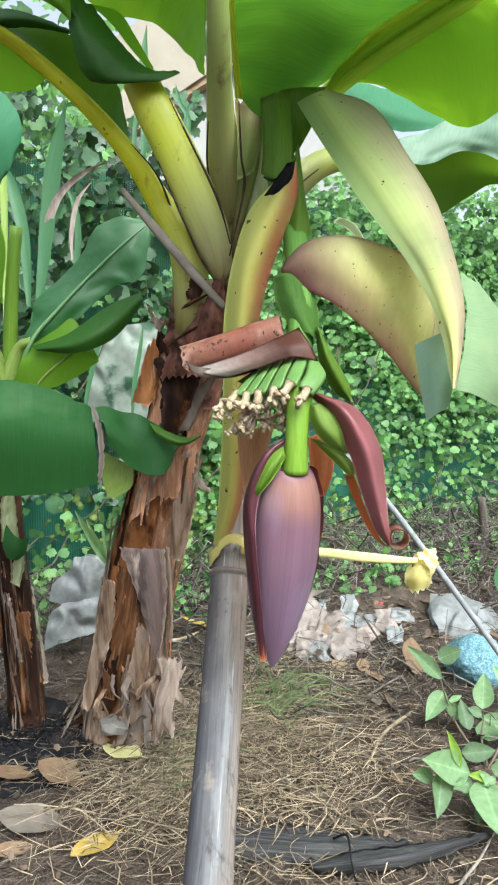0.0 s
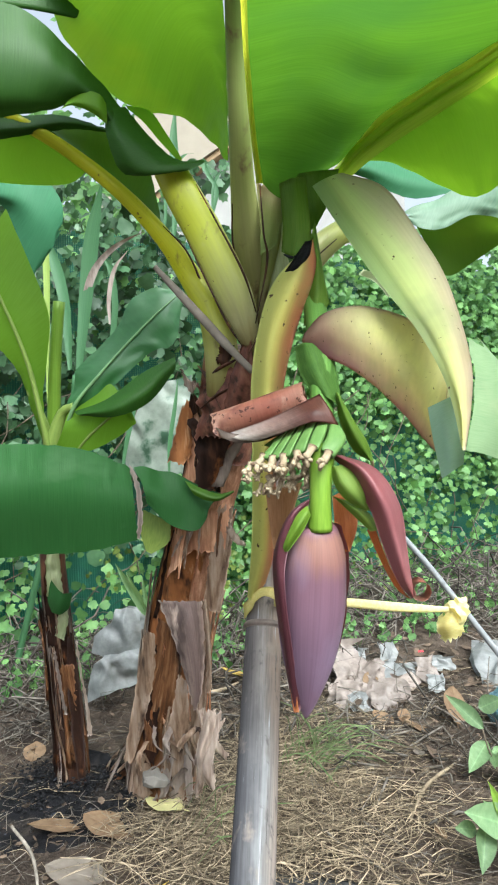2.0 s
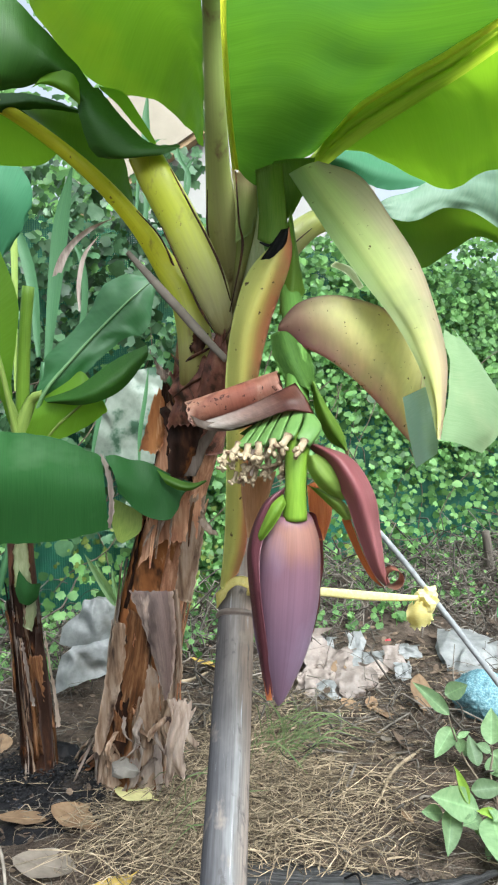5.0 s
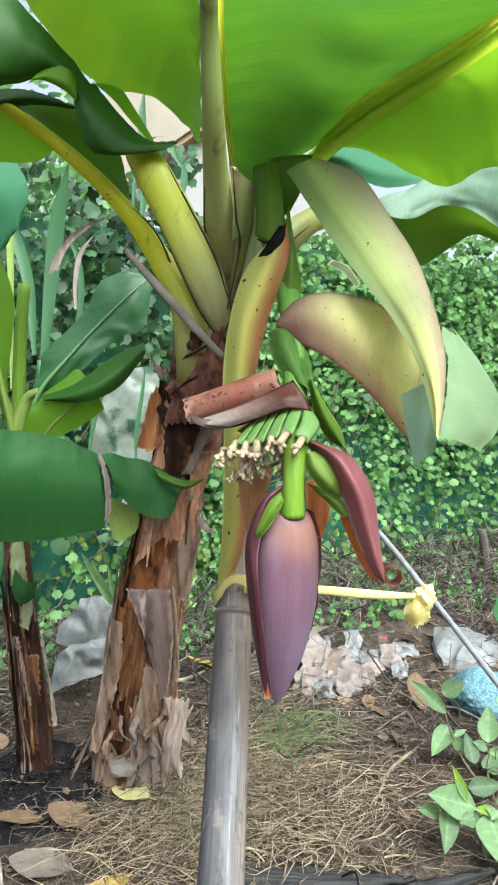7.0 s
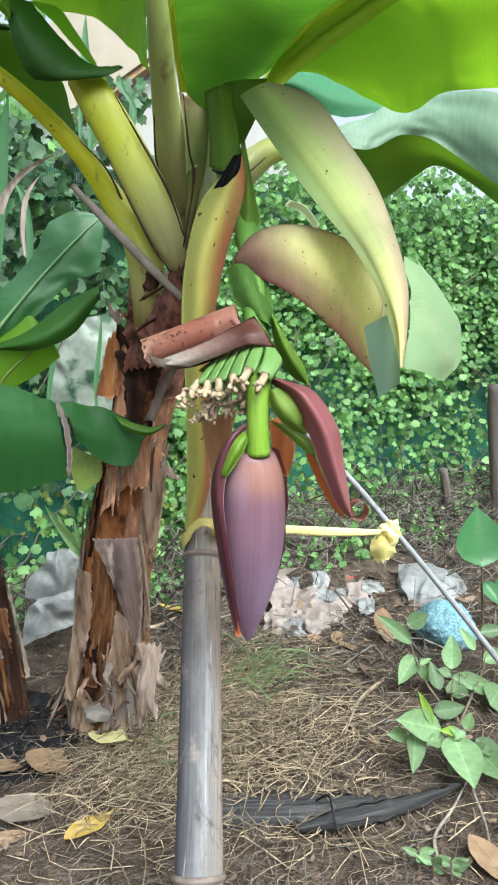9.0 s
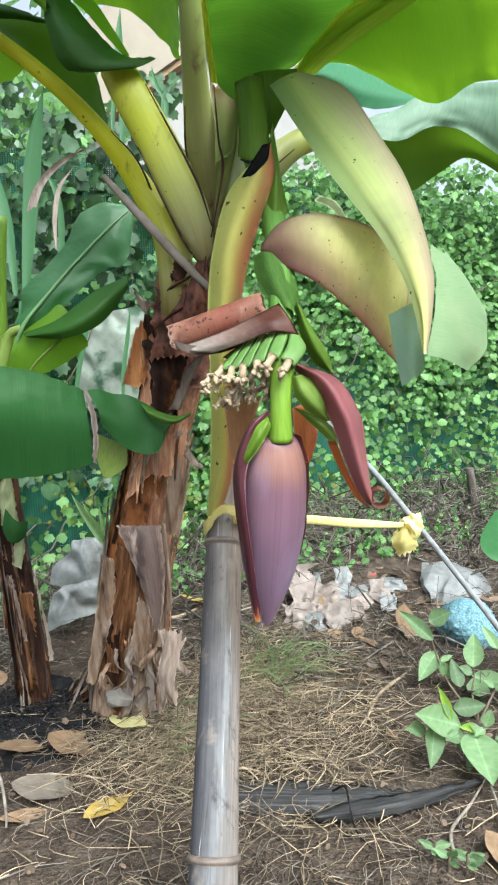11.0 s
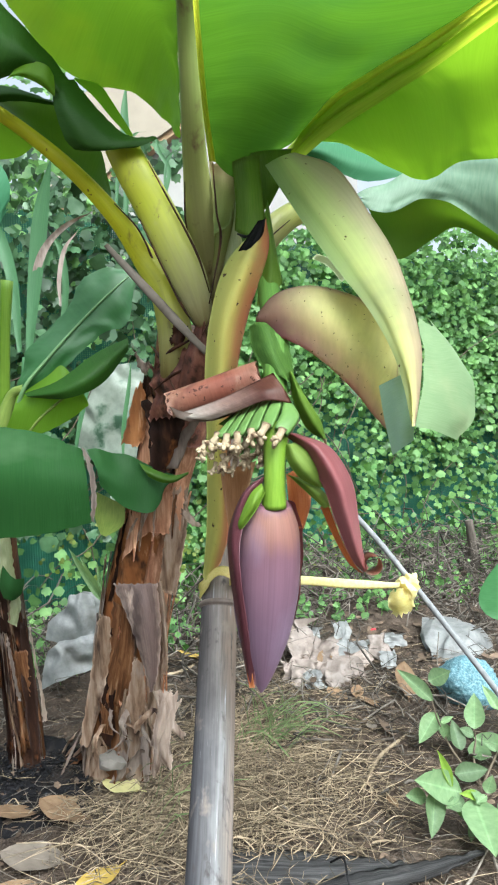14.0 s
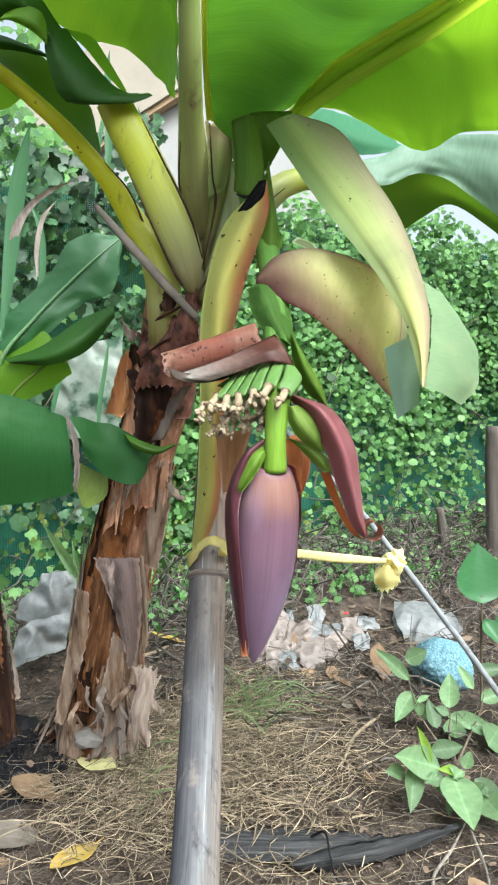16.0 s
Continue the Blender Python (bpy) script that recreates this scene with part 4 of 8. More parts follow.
rib = sheet("midrib", [[(0.120, 0.955, 1.263), (0.160, 0.930, 1.296), (0.204, 0.912, 1.323), (0.249, 0.887, 1.339), (0.290, 0.857, 1.349), (0.326, 0.822, 1.352), (0.372, 0.748, 1.352), (0.409, 0.650, 1.338)], [(0.124, 0.949, 1.253), (0.164, 0.923, 1.284), (0.208, 0.903, 1.309), (0.253, 0.878, 1.325), (0.294, 0.850, 1.337), (0.329, 0.816, 1.341), (0.374, 0.743, 1.342), (0.409, 0.644, 1.327)], [(0.129, 0.961, 1.254), (0.173, 0.939, 1.282), (0.219, 0.920, 1.308), (0.263, 0.895, 1.325), (0.304, 0.865, 1.337), (0.338, 0.830, 1.342), (0.383, 0.755, 1.345), (0.418, 0.656, 1.331)]],
      M["rib_olive"], twin, "olive midrib", n=34, m=12)
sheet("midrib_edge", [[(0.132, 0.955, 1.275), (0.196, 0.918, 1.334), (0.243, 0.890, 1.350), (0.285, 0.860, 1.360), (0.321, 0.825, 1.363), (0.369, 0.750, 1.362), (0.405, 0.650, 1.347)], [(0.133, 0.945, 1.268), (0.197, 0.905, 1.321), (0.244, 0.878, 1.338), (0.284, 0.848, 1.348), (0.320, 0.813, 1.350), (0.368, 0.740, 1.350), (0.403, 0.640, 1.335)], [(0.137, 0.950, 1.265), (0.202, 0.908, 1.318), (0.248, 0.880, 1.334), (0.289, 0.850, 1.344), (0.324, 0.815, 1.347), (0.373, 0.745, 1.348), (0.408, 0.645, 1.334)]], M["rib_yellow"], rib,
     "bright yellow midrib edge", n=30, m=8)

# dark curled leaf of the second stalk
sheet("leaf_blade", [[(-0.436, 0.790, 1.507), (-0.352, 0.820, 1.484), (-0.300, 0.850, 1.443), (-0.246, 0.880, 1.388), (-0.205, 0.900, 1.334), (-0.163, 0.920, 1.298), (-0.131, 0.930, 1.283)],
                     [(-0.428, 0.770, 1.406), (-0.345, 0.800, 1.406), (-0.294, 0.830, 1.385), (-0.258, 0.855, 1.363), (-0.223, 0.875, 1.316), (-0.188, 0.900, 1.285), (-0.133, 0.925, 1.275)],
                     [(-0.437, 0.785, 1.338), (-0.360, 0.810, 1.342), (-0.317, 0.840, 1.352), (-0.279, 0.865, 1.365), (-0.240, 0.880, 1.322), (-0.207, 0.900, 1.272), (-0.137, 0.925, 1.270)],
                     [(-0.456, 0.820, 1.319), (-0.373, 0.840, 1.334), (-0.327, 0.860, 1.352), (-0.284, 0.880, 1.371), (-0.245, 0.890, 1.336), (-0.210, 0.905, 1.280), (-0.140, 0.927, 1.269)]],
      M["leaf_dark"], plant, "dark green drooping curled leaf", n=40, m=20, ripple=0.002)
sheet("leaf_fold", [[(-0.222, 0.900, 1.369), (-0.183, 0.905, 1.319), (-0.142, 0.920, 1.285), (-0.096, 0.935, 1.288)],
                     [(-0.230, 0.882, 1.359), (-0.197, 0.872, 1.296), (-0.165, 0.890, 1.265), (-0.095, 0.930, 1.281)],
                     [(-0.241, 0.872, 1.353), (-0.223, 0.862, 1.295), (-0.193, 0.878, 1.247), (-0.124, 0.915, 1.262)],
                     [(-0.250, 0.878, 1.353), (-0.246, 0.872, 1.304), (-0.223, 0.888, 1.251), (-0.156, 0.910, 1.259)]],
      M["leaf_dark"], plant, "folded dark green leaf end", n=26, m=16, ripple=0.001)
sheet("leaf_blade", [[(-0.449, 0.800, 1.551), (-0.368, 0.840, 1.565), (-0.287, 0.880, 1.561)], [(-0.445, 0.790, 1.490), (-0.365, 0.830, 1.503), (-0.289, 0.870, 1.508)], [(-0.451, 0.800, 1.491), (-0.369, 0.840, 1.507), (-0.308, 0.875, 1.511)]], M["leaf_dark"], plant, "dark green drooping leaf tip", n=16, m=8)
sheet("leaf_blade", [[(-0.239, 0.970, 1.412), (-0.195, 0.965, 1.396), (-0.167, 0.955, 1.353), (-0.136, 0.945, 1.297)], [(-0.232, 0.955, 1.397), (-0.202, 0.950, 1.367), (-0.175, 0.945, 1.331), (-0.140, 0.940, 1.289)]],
      M["leaf_backlit"], plant, "pale leaf edge catching the light", n=16, m=6)
# Lighter sheet added for the lit inside of the curled leaf.
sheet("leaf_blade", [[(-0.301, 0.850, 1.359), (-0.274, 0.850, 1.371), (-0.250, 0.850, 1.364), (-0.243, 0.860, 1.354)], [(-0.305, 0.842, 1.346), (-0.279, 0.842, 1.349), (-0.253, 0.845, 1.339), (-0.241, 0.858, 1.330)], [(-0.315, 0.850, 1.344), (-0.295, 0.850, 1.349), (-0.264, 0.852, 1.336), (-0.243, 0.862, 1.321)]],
      M["leaf_mid"], plant, "lit inside of the curled leaf, as a lighter sheet", n=16, m=8)
# leaf of the long left stalk
sheet("leaf_blade", [[(-0.507, 0.920, 1.368), (-0.399, 0.950, 1.392), (-0.343, 0.980, 1.397), (-0.282, 1.000, 1.379), (-0.215, 1.030, 1.320), (-0.193, 1.035, 1.220)],
                     [(-0.502, 0.910, 1.352), (-0.395, 0.940, 1.370), (-0.339, 0.965, 1.356), (-0.284, 0.985, 1.316), (-0.230, 1.010, 1.261), (-0.194, 1.030, 1.216)],
                     [(-0.491, 0.890, 1.372), (-0.374, 0.925, 1.358), (-0.311, 0.955, 1.310), (-0.262, 0.975, 1.259), (-0.223, 1.000, 1.221), (-0.193, 1.025, 1.212)]],
      M["leaf"], plant, "green underside of a leaf", n=30, m=14, ripple=0.002)
# Dark sheet laid where the top of the long leaf lies in shade.
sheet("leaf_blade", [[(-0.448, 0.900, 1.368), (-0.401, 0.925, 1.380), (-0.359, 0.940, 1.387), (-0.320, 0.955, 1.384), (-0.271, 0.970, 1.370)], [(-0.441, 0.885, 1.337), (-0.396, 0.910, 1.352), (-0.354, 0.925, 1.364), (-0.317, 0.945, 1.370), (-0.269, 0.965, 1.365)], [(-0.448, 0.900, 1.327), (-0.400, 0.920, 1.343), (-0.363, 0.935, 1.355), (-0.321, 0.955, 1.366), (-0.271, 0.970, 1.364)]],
      M["leaf_dark"], plant, "dark strip for the shaded leaf edge", n=22, m=10, ripple=0.001)
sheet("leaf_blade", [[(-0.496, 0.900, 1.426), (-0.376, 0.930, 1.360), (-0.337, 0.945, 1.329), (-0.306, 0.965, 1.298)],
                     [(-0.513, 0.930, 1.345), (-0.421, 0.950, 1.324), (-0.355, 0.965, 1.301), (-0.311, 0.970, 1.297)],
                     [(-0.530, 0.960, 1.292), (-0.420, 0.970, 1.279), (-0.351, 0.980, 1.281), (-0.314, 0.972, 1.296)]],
      M["leaf_backlit"], plant, n=24, m=12, ripple=0.002)
# waxy leaf to the side and back
sheet("leaf_blade", [[(0.150, 1.150, 1.354), (0.206, 1.170, 1.386), (0.284, 1.200, 1.384), (0.358, 1.200, 1.352), (0.400, 1.200, 1.318)], [(0.152, 1.135, 1.345), (0.201, 1.140, 1.350), (0.275, 1.160, 1.330), (0.339, 1.175, 1.319), (0.396, 1.190, 1.312)], [(0.155, 1.140, 1.344), (0.202, 1.150, 1.331), (0.255, 1.160, 1.303), (0.306, 1.170, 1.292), (0.391, 1.185, 1.308)]],
      M["leaf_dim"], plant, "pale waxy green leaf", n=24, m=12, ripple=0.002)
sheet("leaf_blade", [[(0.255, 1.070, 1.226), (0.328, 1.085, 1.260), (0.388, 1.090, 1.285), (0.441, 1.075, 1.289), (0.506, 1.030, 1.271), (0.572, 0.980, 1.236)],
                     [(0.270, 1.065, 1.221), (0.317, 1.070, 1.226), (0.379, 1.075, 1.247), (0.435, 1.060, 1.243), (0.489, 1.020, 1.203), (0.556, 0.970, 1.144)],
                     [(0.258, 1.065, 1.218), (0.294, 1.060, 1.191), (0.335, 1.070, 1.196), (0.385, 1.075, 1.218), (0.434, 1.060, 1.202), (0.504, 1.020, 1.128), (0.564, 0.970, 1.049)]],
      M["leaf_blue"], plant, "pale waxy green leaf with a wavy edge", n=40, m=18, ripple=0.004, freq=4.0)
sheet("leaf_blade", [[(0.292, 1.120, 1.218), (0.346, 1.120, 1.220), (0.408, 1.110, 1.233), (0.465, 1.090, 1.205), (0.536, 1.060, 1.146), (0.598, 1.040, 1.092)],
                     [(0.314, 1.140, 1.186), (0.365, 1.150, 1.182), (0.425, 1.140, 1.204), (0.472, 1.120, 1.194), (0.534, 1.080, 1.134), (0.592, 1.050, 1.075)],
                     [(0.340, 1.160, 1.136), (0.371, 1.170, 1.133), (0.427, 1.160, 1.166), (0.470, 1.130, 1.179), (0.527, 1.090, 1.123), (0.586, 1.060, 1.053)]],
      M["leaf"], plant, "shaded green leaf underside", n=26, m=14)

# flower stalk
stalk = pipe("flower_stalk", [(0.055, 1.000, 1.339), (0.054, 0.900, 1.206), (0.060, 0.840, 1.094), (0.074, 0.800, 1.022), (0.081, 0.750, 0.946), (0.081, 0.710, 0.886), (0.077, 0.670, 0.823), (0.074, 0.645, 0.773), (0.072, 0.630, 0.719), (0.070, 0.635, 0.685)],
             [0.020, 0.022, 0.021, 0.017, 0.0165, 0.016, 0.0155, 0.014, 0.0125, 0.014], M["stalk"], plant, "thick green drooping flower stalk", seg=16, n=50)
pipe("flower_stalk", [(0.075, 0.622, 0.790), (0.071, 0.615, 0.734), (0.069, 0.620, 0.690)], [0.0165, 0.0125, 0.0150], M["stalk_bright"], plant, "bright green lower flower stalk", seg=16, n=16)
cuff = sheet("sheath_cuff", [[(0.032, 0.795, 1.079), (0.035, 0.800, 1.124), (0.031, 0.830, 1.195)], [(0.050, 0.770, 1.062), (0.056, 0.780, 1.116), (0.053, 0.810, 1.194)], [(0.078, 0.785, 1.077), (0.075, 0.790, 1.119), (0.073, 0.830, 1.203)]],
      M["stalk_mid"], plant, "green cuff with dark edge", n=14, m=10, thick=0.002)
pipe("dry_edge", [(0.036, 0.785, 1.071), (0.049, 0.768, 1.061), (0.073, 0.780, 1.071)], [0.0012, 0.0025, 0.0015], M["ash"], cuff, "dark dried cuff edge", seg=6, n=14)
sheet("sheath_strip", [[(0.071, 0.790, 1.081), (0.069, 0.780, 1.030), (0.060, 0.770, 0.962)], [(0.078, 0.783, 1.104), (0.083, 0.768, 1.041), (0.076, 0.758, 0.966)], [(0.082, 0.790, 1.121), (0.090, 0.782, 1.053), (0.098, 0.772, 0.994)]],
      M["stalk_mid"], plant, "green sheath strip", n=20, m=10, thick=0.002)
sheet("flag_base", [[(0.058, 0.870, 1.225), (0.070, 0.860, 1.169), (0.076, 0.850, 1.125)], [(0.085, 0.855, 1.222), (0.091, 0.850, 1.174), (0.086, 0.845, 1.131)], [(0.125, 0.860, 1.225), (0.113, 0.850, 1.181), (0.090, 0.845, 1.137)]], M["stalk_mid"], plant, "olive base of the hanging leaf", n=16, m=10, thick=0.002)
sheet("stalk_sheath", [[(0.047, 0.735, 0.928), (0.050, 0.715, 0.895), (0.065, 0.690, 0.860)], [(0.064, 0.712, 0.929), (0.073, 0.688, 0.890), (0.090, 0.662, 0.847)], [(0.098, 0.722, 0.920), (0.101, 0.704, 0.885), (0.107, 0.680, 0.828)]],
      M["stalk"], plant, "dark green sheath round the flower stalk", n=16, m=10, thick=0.002, ripple=0.002)
# yellow hanging bract stalk
hang = sheet("yellow_bract", [[(0.066, 0.775, 1.077), (0.018, 0.775, 1.026), (-0.007, 0.780, 0.954), (-0.019, 0.790, 0.874), (-0.021, 0.810, 0.776), (-0.028, 0.840, 0.647), (-0.038, 0.855, 0.562)],
                       [(0.071, 0.755, 1.074), (0.042, 0.745, 1.009), (0.016, 0.745, 0.939), (0.006, 0.760, 0.870), (-0.004, 0.785, 0.775), (-0.010, 0.815, 0.650), (-0.031, 0.845, 0.560)],
                       [(0.078, 0.770, 1.087), (0.079, 0.770, 1.038), (0.048, 0.780, 0.953), (0.028, 0.790, 0.873), (0.015, 0.810, 0.775), (0.006, 0.840, 0.637), (-0.009, 0.855, 0.583)]],
      M["spathe"], plant, "hanging yellow bract stalk with red edge", n=50, m=12, thick=0.002)
sheet("dry_tip", [[(0.036, 0.768, 1.041), (0.049, 0.765, 1.058), (0.066, 0.765, 1.082)], [(0.049, 0.752, 1.034), (0.058, 0.745, 1.048), (0.074, 0.755, 1.080)], [(0.067, 0.755, 1.052), (0.073, 0.755, 1.062), (0.077, 0.765, 1.087)]],
      M["ash"], hang, "blackened dry tip", n=10, m=6, thick=0.001)

# yellow-green leaf sheaths that hang forward
flag = sheet("flag_leaf", [[(0.080, 0.800, 1.175), (0.106, 0.765, 1.115), (0.139, 0.710, 1.035), (0.167, 0.660, 0.972), (0.190, 0.620, 0.922), (0.205, 0.575, 0.868), (0.210, 0.545, 0.825), (0.210, 0.515, 0.780)],
                    [(0.092, 0.795, 1.180), (0.123, 0.757, 1.109), (0.156, 0.702, 1.030), (0.180, 0.652, 0.968), (0.200, 0.610, 0.915), (0.210, 0.566, 0.862), (0.214, 0.538, 0.821), (0.210, 0.514, 0.780)],
                    [(0.104, 0.792, 1.184), (0.140, 0.748, 1.105), (0.174, 0.692, 1.026), (0.194, 0.642, 0.965), (0.209, 0.597, 0.909), (0.216, 0.556, 0.856), (0.215, 0.530, 0.815), (0.210, 0.512, 0.779)],
                    [(0.117, 0.797, 1.190), (0.169, 0.757, 1.126), (0.201, 0.705, 1.053), (0.218, 0.650, 0.983), (0.226, 0.603, 0.922), (0.228, 0.563, 0.864), (0.222, 0.535, 0.816), (0.212, 0.513, 0.779)],
                    [(0.126, 0.815, 1.199), (0.182, 0.785, 1.162), (0.216, 0.738, 1.082), (0.237, 0.688, 1.012), (0.243, 0.635, 0.942), (0.242, 0.585, 0.873), (0.229, 0.547, 0.820), (0.214, 0.516, 0.779)]],
      M["flag"], plant, "yellow-green hanging flag leaf with pink-brown edge", n=50, m=26, thick=0.002)
sheet("flag_leaf_lobe", [[(0.250, 0.622, 0.910), (0.243, 0.580, 0.855), (0.232, 0.553, 0.816), (0.215, 0.522, 0.779)],
                         [(0.260, 0.622, 0.903), (0.265, 0.590, 0.853), (0.257, 0.565, 0.811), (0.237, 0.540, 0.775)],
                         [(0.269, 0.630, 0.901), (0.290, 0.615, 0.858), (0.287, 0.590, 0.805), (0.258, 0.560, 0.769)],
                         [(0.264, 0.640, 0.916), (0.312, 0.640, 0.849), (0.311, 0.615, 0.794), (0.279, 0.585, 0.763)]],
      M["leaf_pale"], flag, "pale green leaf lobe", n=26, m=16, ripple=0.002, freq=3.0)
curved = sheet("purple_bract", [[(0.060, 0.730, 0.944), (0.083, 0.728, 0.968), (0.117, 0.722, 0.977), (0.152, 0.712, 0.972), (0.193, 0.700, 0.954), (0.226, 0.690, 0.929), (0.237, 0.675, 0.882), (0.228, 0.660, 0.826), (0.218, 0.652, 0.775)],
                       [(0.058, 0.722, 0.938), (0.083, 0.712, 0.955), (0.114, 0.702, 0.958), (0.147, 0.690, 0.946), (0.182, 0.677, 0.921), (0.210, 0.667, 0.891), (0.220, 0.658, 0.852), (0.220, 0.652, 0.810), (0.217, 0.650, 0.775)],
                       [(0.057, 0.718, 0.932), (0.085, 0.703, 0.938), (0.113, 0.692, 0.933), (0.143, 0.678, 0.914), (0.170, 0.665, 0.889), (0.192, 0.655, 0.858), (0.205, 0.650, 0.827), (0.212, 0.648, 0.798), (0.217, 0.649, 0.775)],
                       [(0.060, 0.722, 0.925), (0.088, 0.708, 0.907), (0.116, 0.698, 0.891), (0.143, 0.686, 0.868), (0.165, 0.676, 0.844), (0.184, 0.666, 0.820), (0.196, 0.657, 0.800), (0.208, 0.651, 0.784), (0.217, 0.650, 0.774)]],
      M["flag_b"], plant, "yellow curved bract with purple edge", n=44, m=22, thick=0.002)
sheet("bract_inside", [[(0.230, 0.720, 0.934), (0.230, 0.705, 0.887), (0.223, 0.690, 0.828)], [(0.242, 0.712, 0.917), (0.240, 0.700, 0.879), (0.235, 0.688, 0.828)], [(0.252, 0.700, 0.886), (0.248, 0.690, 0.856), (0.248, 0.685, 0.820)]], M["flag"], curved, n=12, m=10, thick=0.001)
sheet("flag_leaf_lobe", [[(0.195, 0.600, 0.829), (0.199, 0.595, 0.790), (0.206, 0.590, 0.748)], [(0.210, 0.585, 0.836), (0.212, 0.580, 0.801), (0.215, 0.580, 0.756)], [(0.235, 0.590, 0.847), (0.233, 0.585, 0.807), (0.229, 0.585, 0.764)]],
      M["leaf_teal"], flag, "blue-green leaf lobe", n=16, m=10)

# rolled pink bract over the fruit
roll("rolled_bract", (-0.060, 0.690, 0.820), (0.059, 0.680, 0.853), 0.0175, 0.0205, (-75, 200), M["peel"], plant, "pink-brown rolled bract with dark specks")
sheet("bract_flap", [[(-0.048, 0.672, 0.808), (0.008, 0.662, 0.825), (0.051, 0.652, 0.843), (0.075, 0.650, 0.854)], [(-0.029, 0.655, 0.801), (0.016, 0.642, 0.814), (0.061, 0.630, 0.831), (0.087, 0.636, 0.833)],
                     [(-0.005, 0.652, 0.798), (0.028, 0.640, 0.807), (0.065, 0.626, 0.818), (0.096, 0.634, 0.814)]],
      M["peel_in"], plant, "brown bract flap, pale at one end", n=24, m=12, thick=0.0012)
sheet("bract_flap", [[(-0.057, 0.665, 0.818), (-0.038, 0.660, 0.810), (-0.013, 0.660, 0.808), (0.022, 0.660, 0.816)], [(-0.049, 0.665, 0.804), (-0.028, 0.660, 0.797), (0.001, 0.660, 0.798), (0.033, 0.660, 0.808)]],
      M["dry"], plant, "pale grey bract edge", n=16, m=6, thick=0.001)

# hand of young bananas
hand = sheet("banana_hand", [[(0.004, 0.665, 0.793), (0.036, 0.660, 0.811), (0.085, 0.655, 0.814), (0.103, 0.660, 0.797)], [(0.015, 0.660, 0.789), (0.043, 0.655, 0.799), (0.078, 0.650, 0.798), (0.092, 0.655, 0.794)]],
             M["stalk"], plant, "hand of green baby bananas with cream flowers", n=10, m=5, thick=0.008)
ENDS = [(0.005, 0.640, 0.780), (0.016, 0.628, 0.778), (0.029, 0.618, 0.780), (0.045, 0.608, 0.783), (0.063, 0.600, 0.789), (0.081, 0.596, 0.782)]
SEAMS = [[(0.028, 0.672, 0.808), (0.011, 0.652, 0.790), (-0.000, 0.640, 0.777)], [(0.038, 0.666, 0.813), (0.023, 0.644, 0.793), (0.012, 0.634, 0.776)], [(0.049, 0.660, 0.816), (0.035, 0.636, 0.795), (0.024, 0.624, 0.777)],
         [(0.060, 0.654, 0.819), (0.047, 0.628, 0.798), (0.038, 0.614, 0.779)], [(0.073, 0.648, 0.822), (0.062, 0.621, 0.802), (0.055, 0.606, 0.784)], [(0.087, 0.644, 0.821), (0.080, 0.616, 0.801), (0.072, 0.600, 0.786)]]
SEAMS_B = SEAMS[1:5] + [[(0.087, 0.645, 0.821), (0.079, 0.617, 0.801), (0.071, 0.601, 0.786)], [(0.096, 0.645, 0.816), (0.104, 0.620, 0.797), (0.089, 0.600, 0.776)]]
for k, (a, b) in enumerate(zip(SEAMS, SEAMS_B)):
    a, b = [Vector(p) for p in a], [Vector(p) for p in b]
    inset = [p.lerp(q, 0.04) for p, q in zip(a, b)], [p.lerp(q, 0.96) for p, q in zip(a, b)]
    side_a = [p + Vector((0, 0.012, -0.002)) for p in inset[0]]
    side_b = [p + Vector((0, 0.012, -0.002)) for p in inset[1]]
    face_a = [p.lerp(q, 0.22) + Vector((0, -0.0035, 0.0015)) for p, q in zip(a, b)]
    face_b = [p.lerp(q, 0.78) + Vector((0, -0.0035, 0.0015)) for p, q in zip(a, b)]
    curves = []
    for c in (side_a, inset[0], face_a, face_b, inset[1], side_b):
        curves.append(c + [c[-1].lerp((a[-1] + b[-1]) / 2, 0.55) + Vector((0, 0.006, -0.003))])
    part("banana", loft(bmesh.new(), curves, n=18, m=17), M["fruit"], hand)
rng = random.Random(4)


def stub(p, q, fat, seed):
    """A withered flower: a neck with three curled petals at its end."""
    bm = bmesh.new()
    tube(bm, [p, p.lerp(q, 0.55) + Vector((0.001, -0.001, 0)), q], [fat, fat * 0.8, fat * 0.95], seg=7, n=7, wob=0.3, seed=seed)
    for k in range(4):
        d = Vector((rng.uniform(-1, 0.8), rng.uniform(-0.9, 0.3), rng.uniform(-0.9, 0.3))).normalized()
        tube(bm, [q - d * fat * 0.4, q + d * fat * 0.9, q + d * fat * 1.7 + Vector((0, 0, rng.uniform(-0.003, 0.002)))], [fat * 0.55, fat * 0.6, fat * 0.35], seg=6, n=6, wob=0.3, seed=k)
    part("flower_stub", bm, M["stub"], hand, "cream withered flower stub")


for k, e in enumerate(ENDS):
    p = Vector(e) + Vector((0, 0.0, 0.001))
    stub(p, p + Vector((rng.uniform(-0.010, -0.002), -0.003, -rng.uniform(0.011, 0.018))), 0.0056, k)
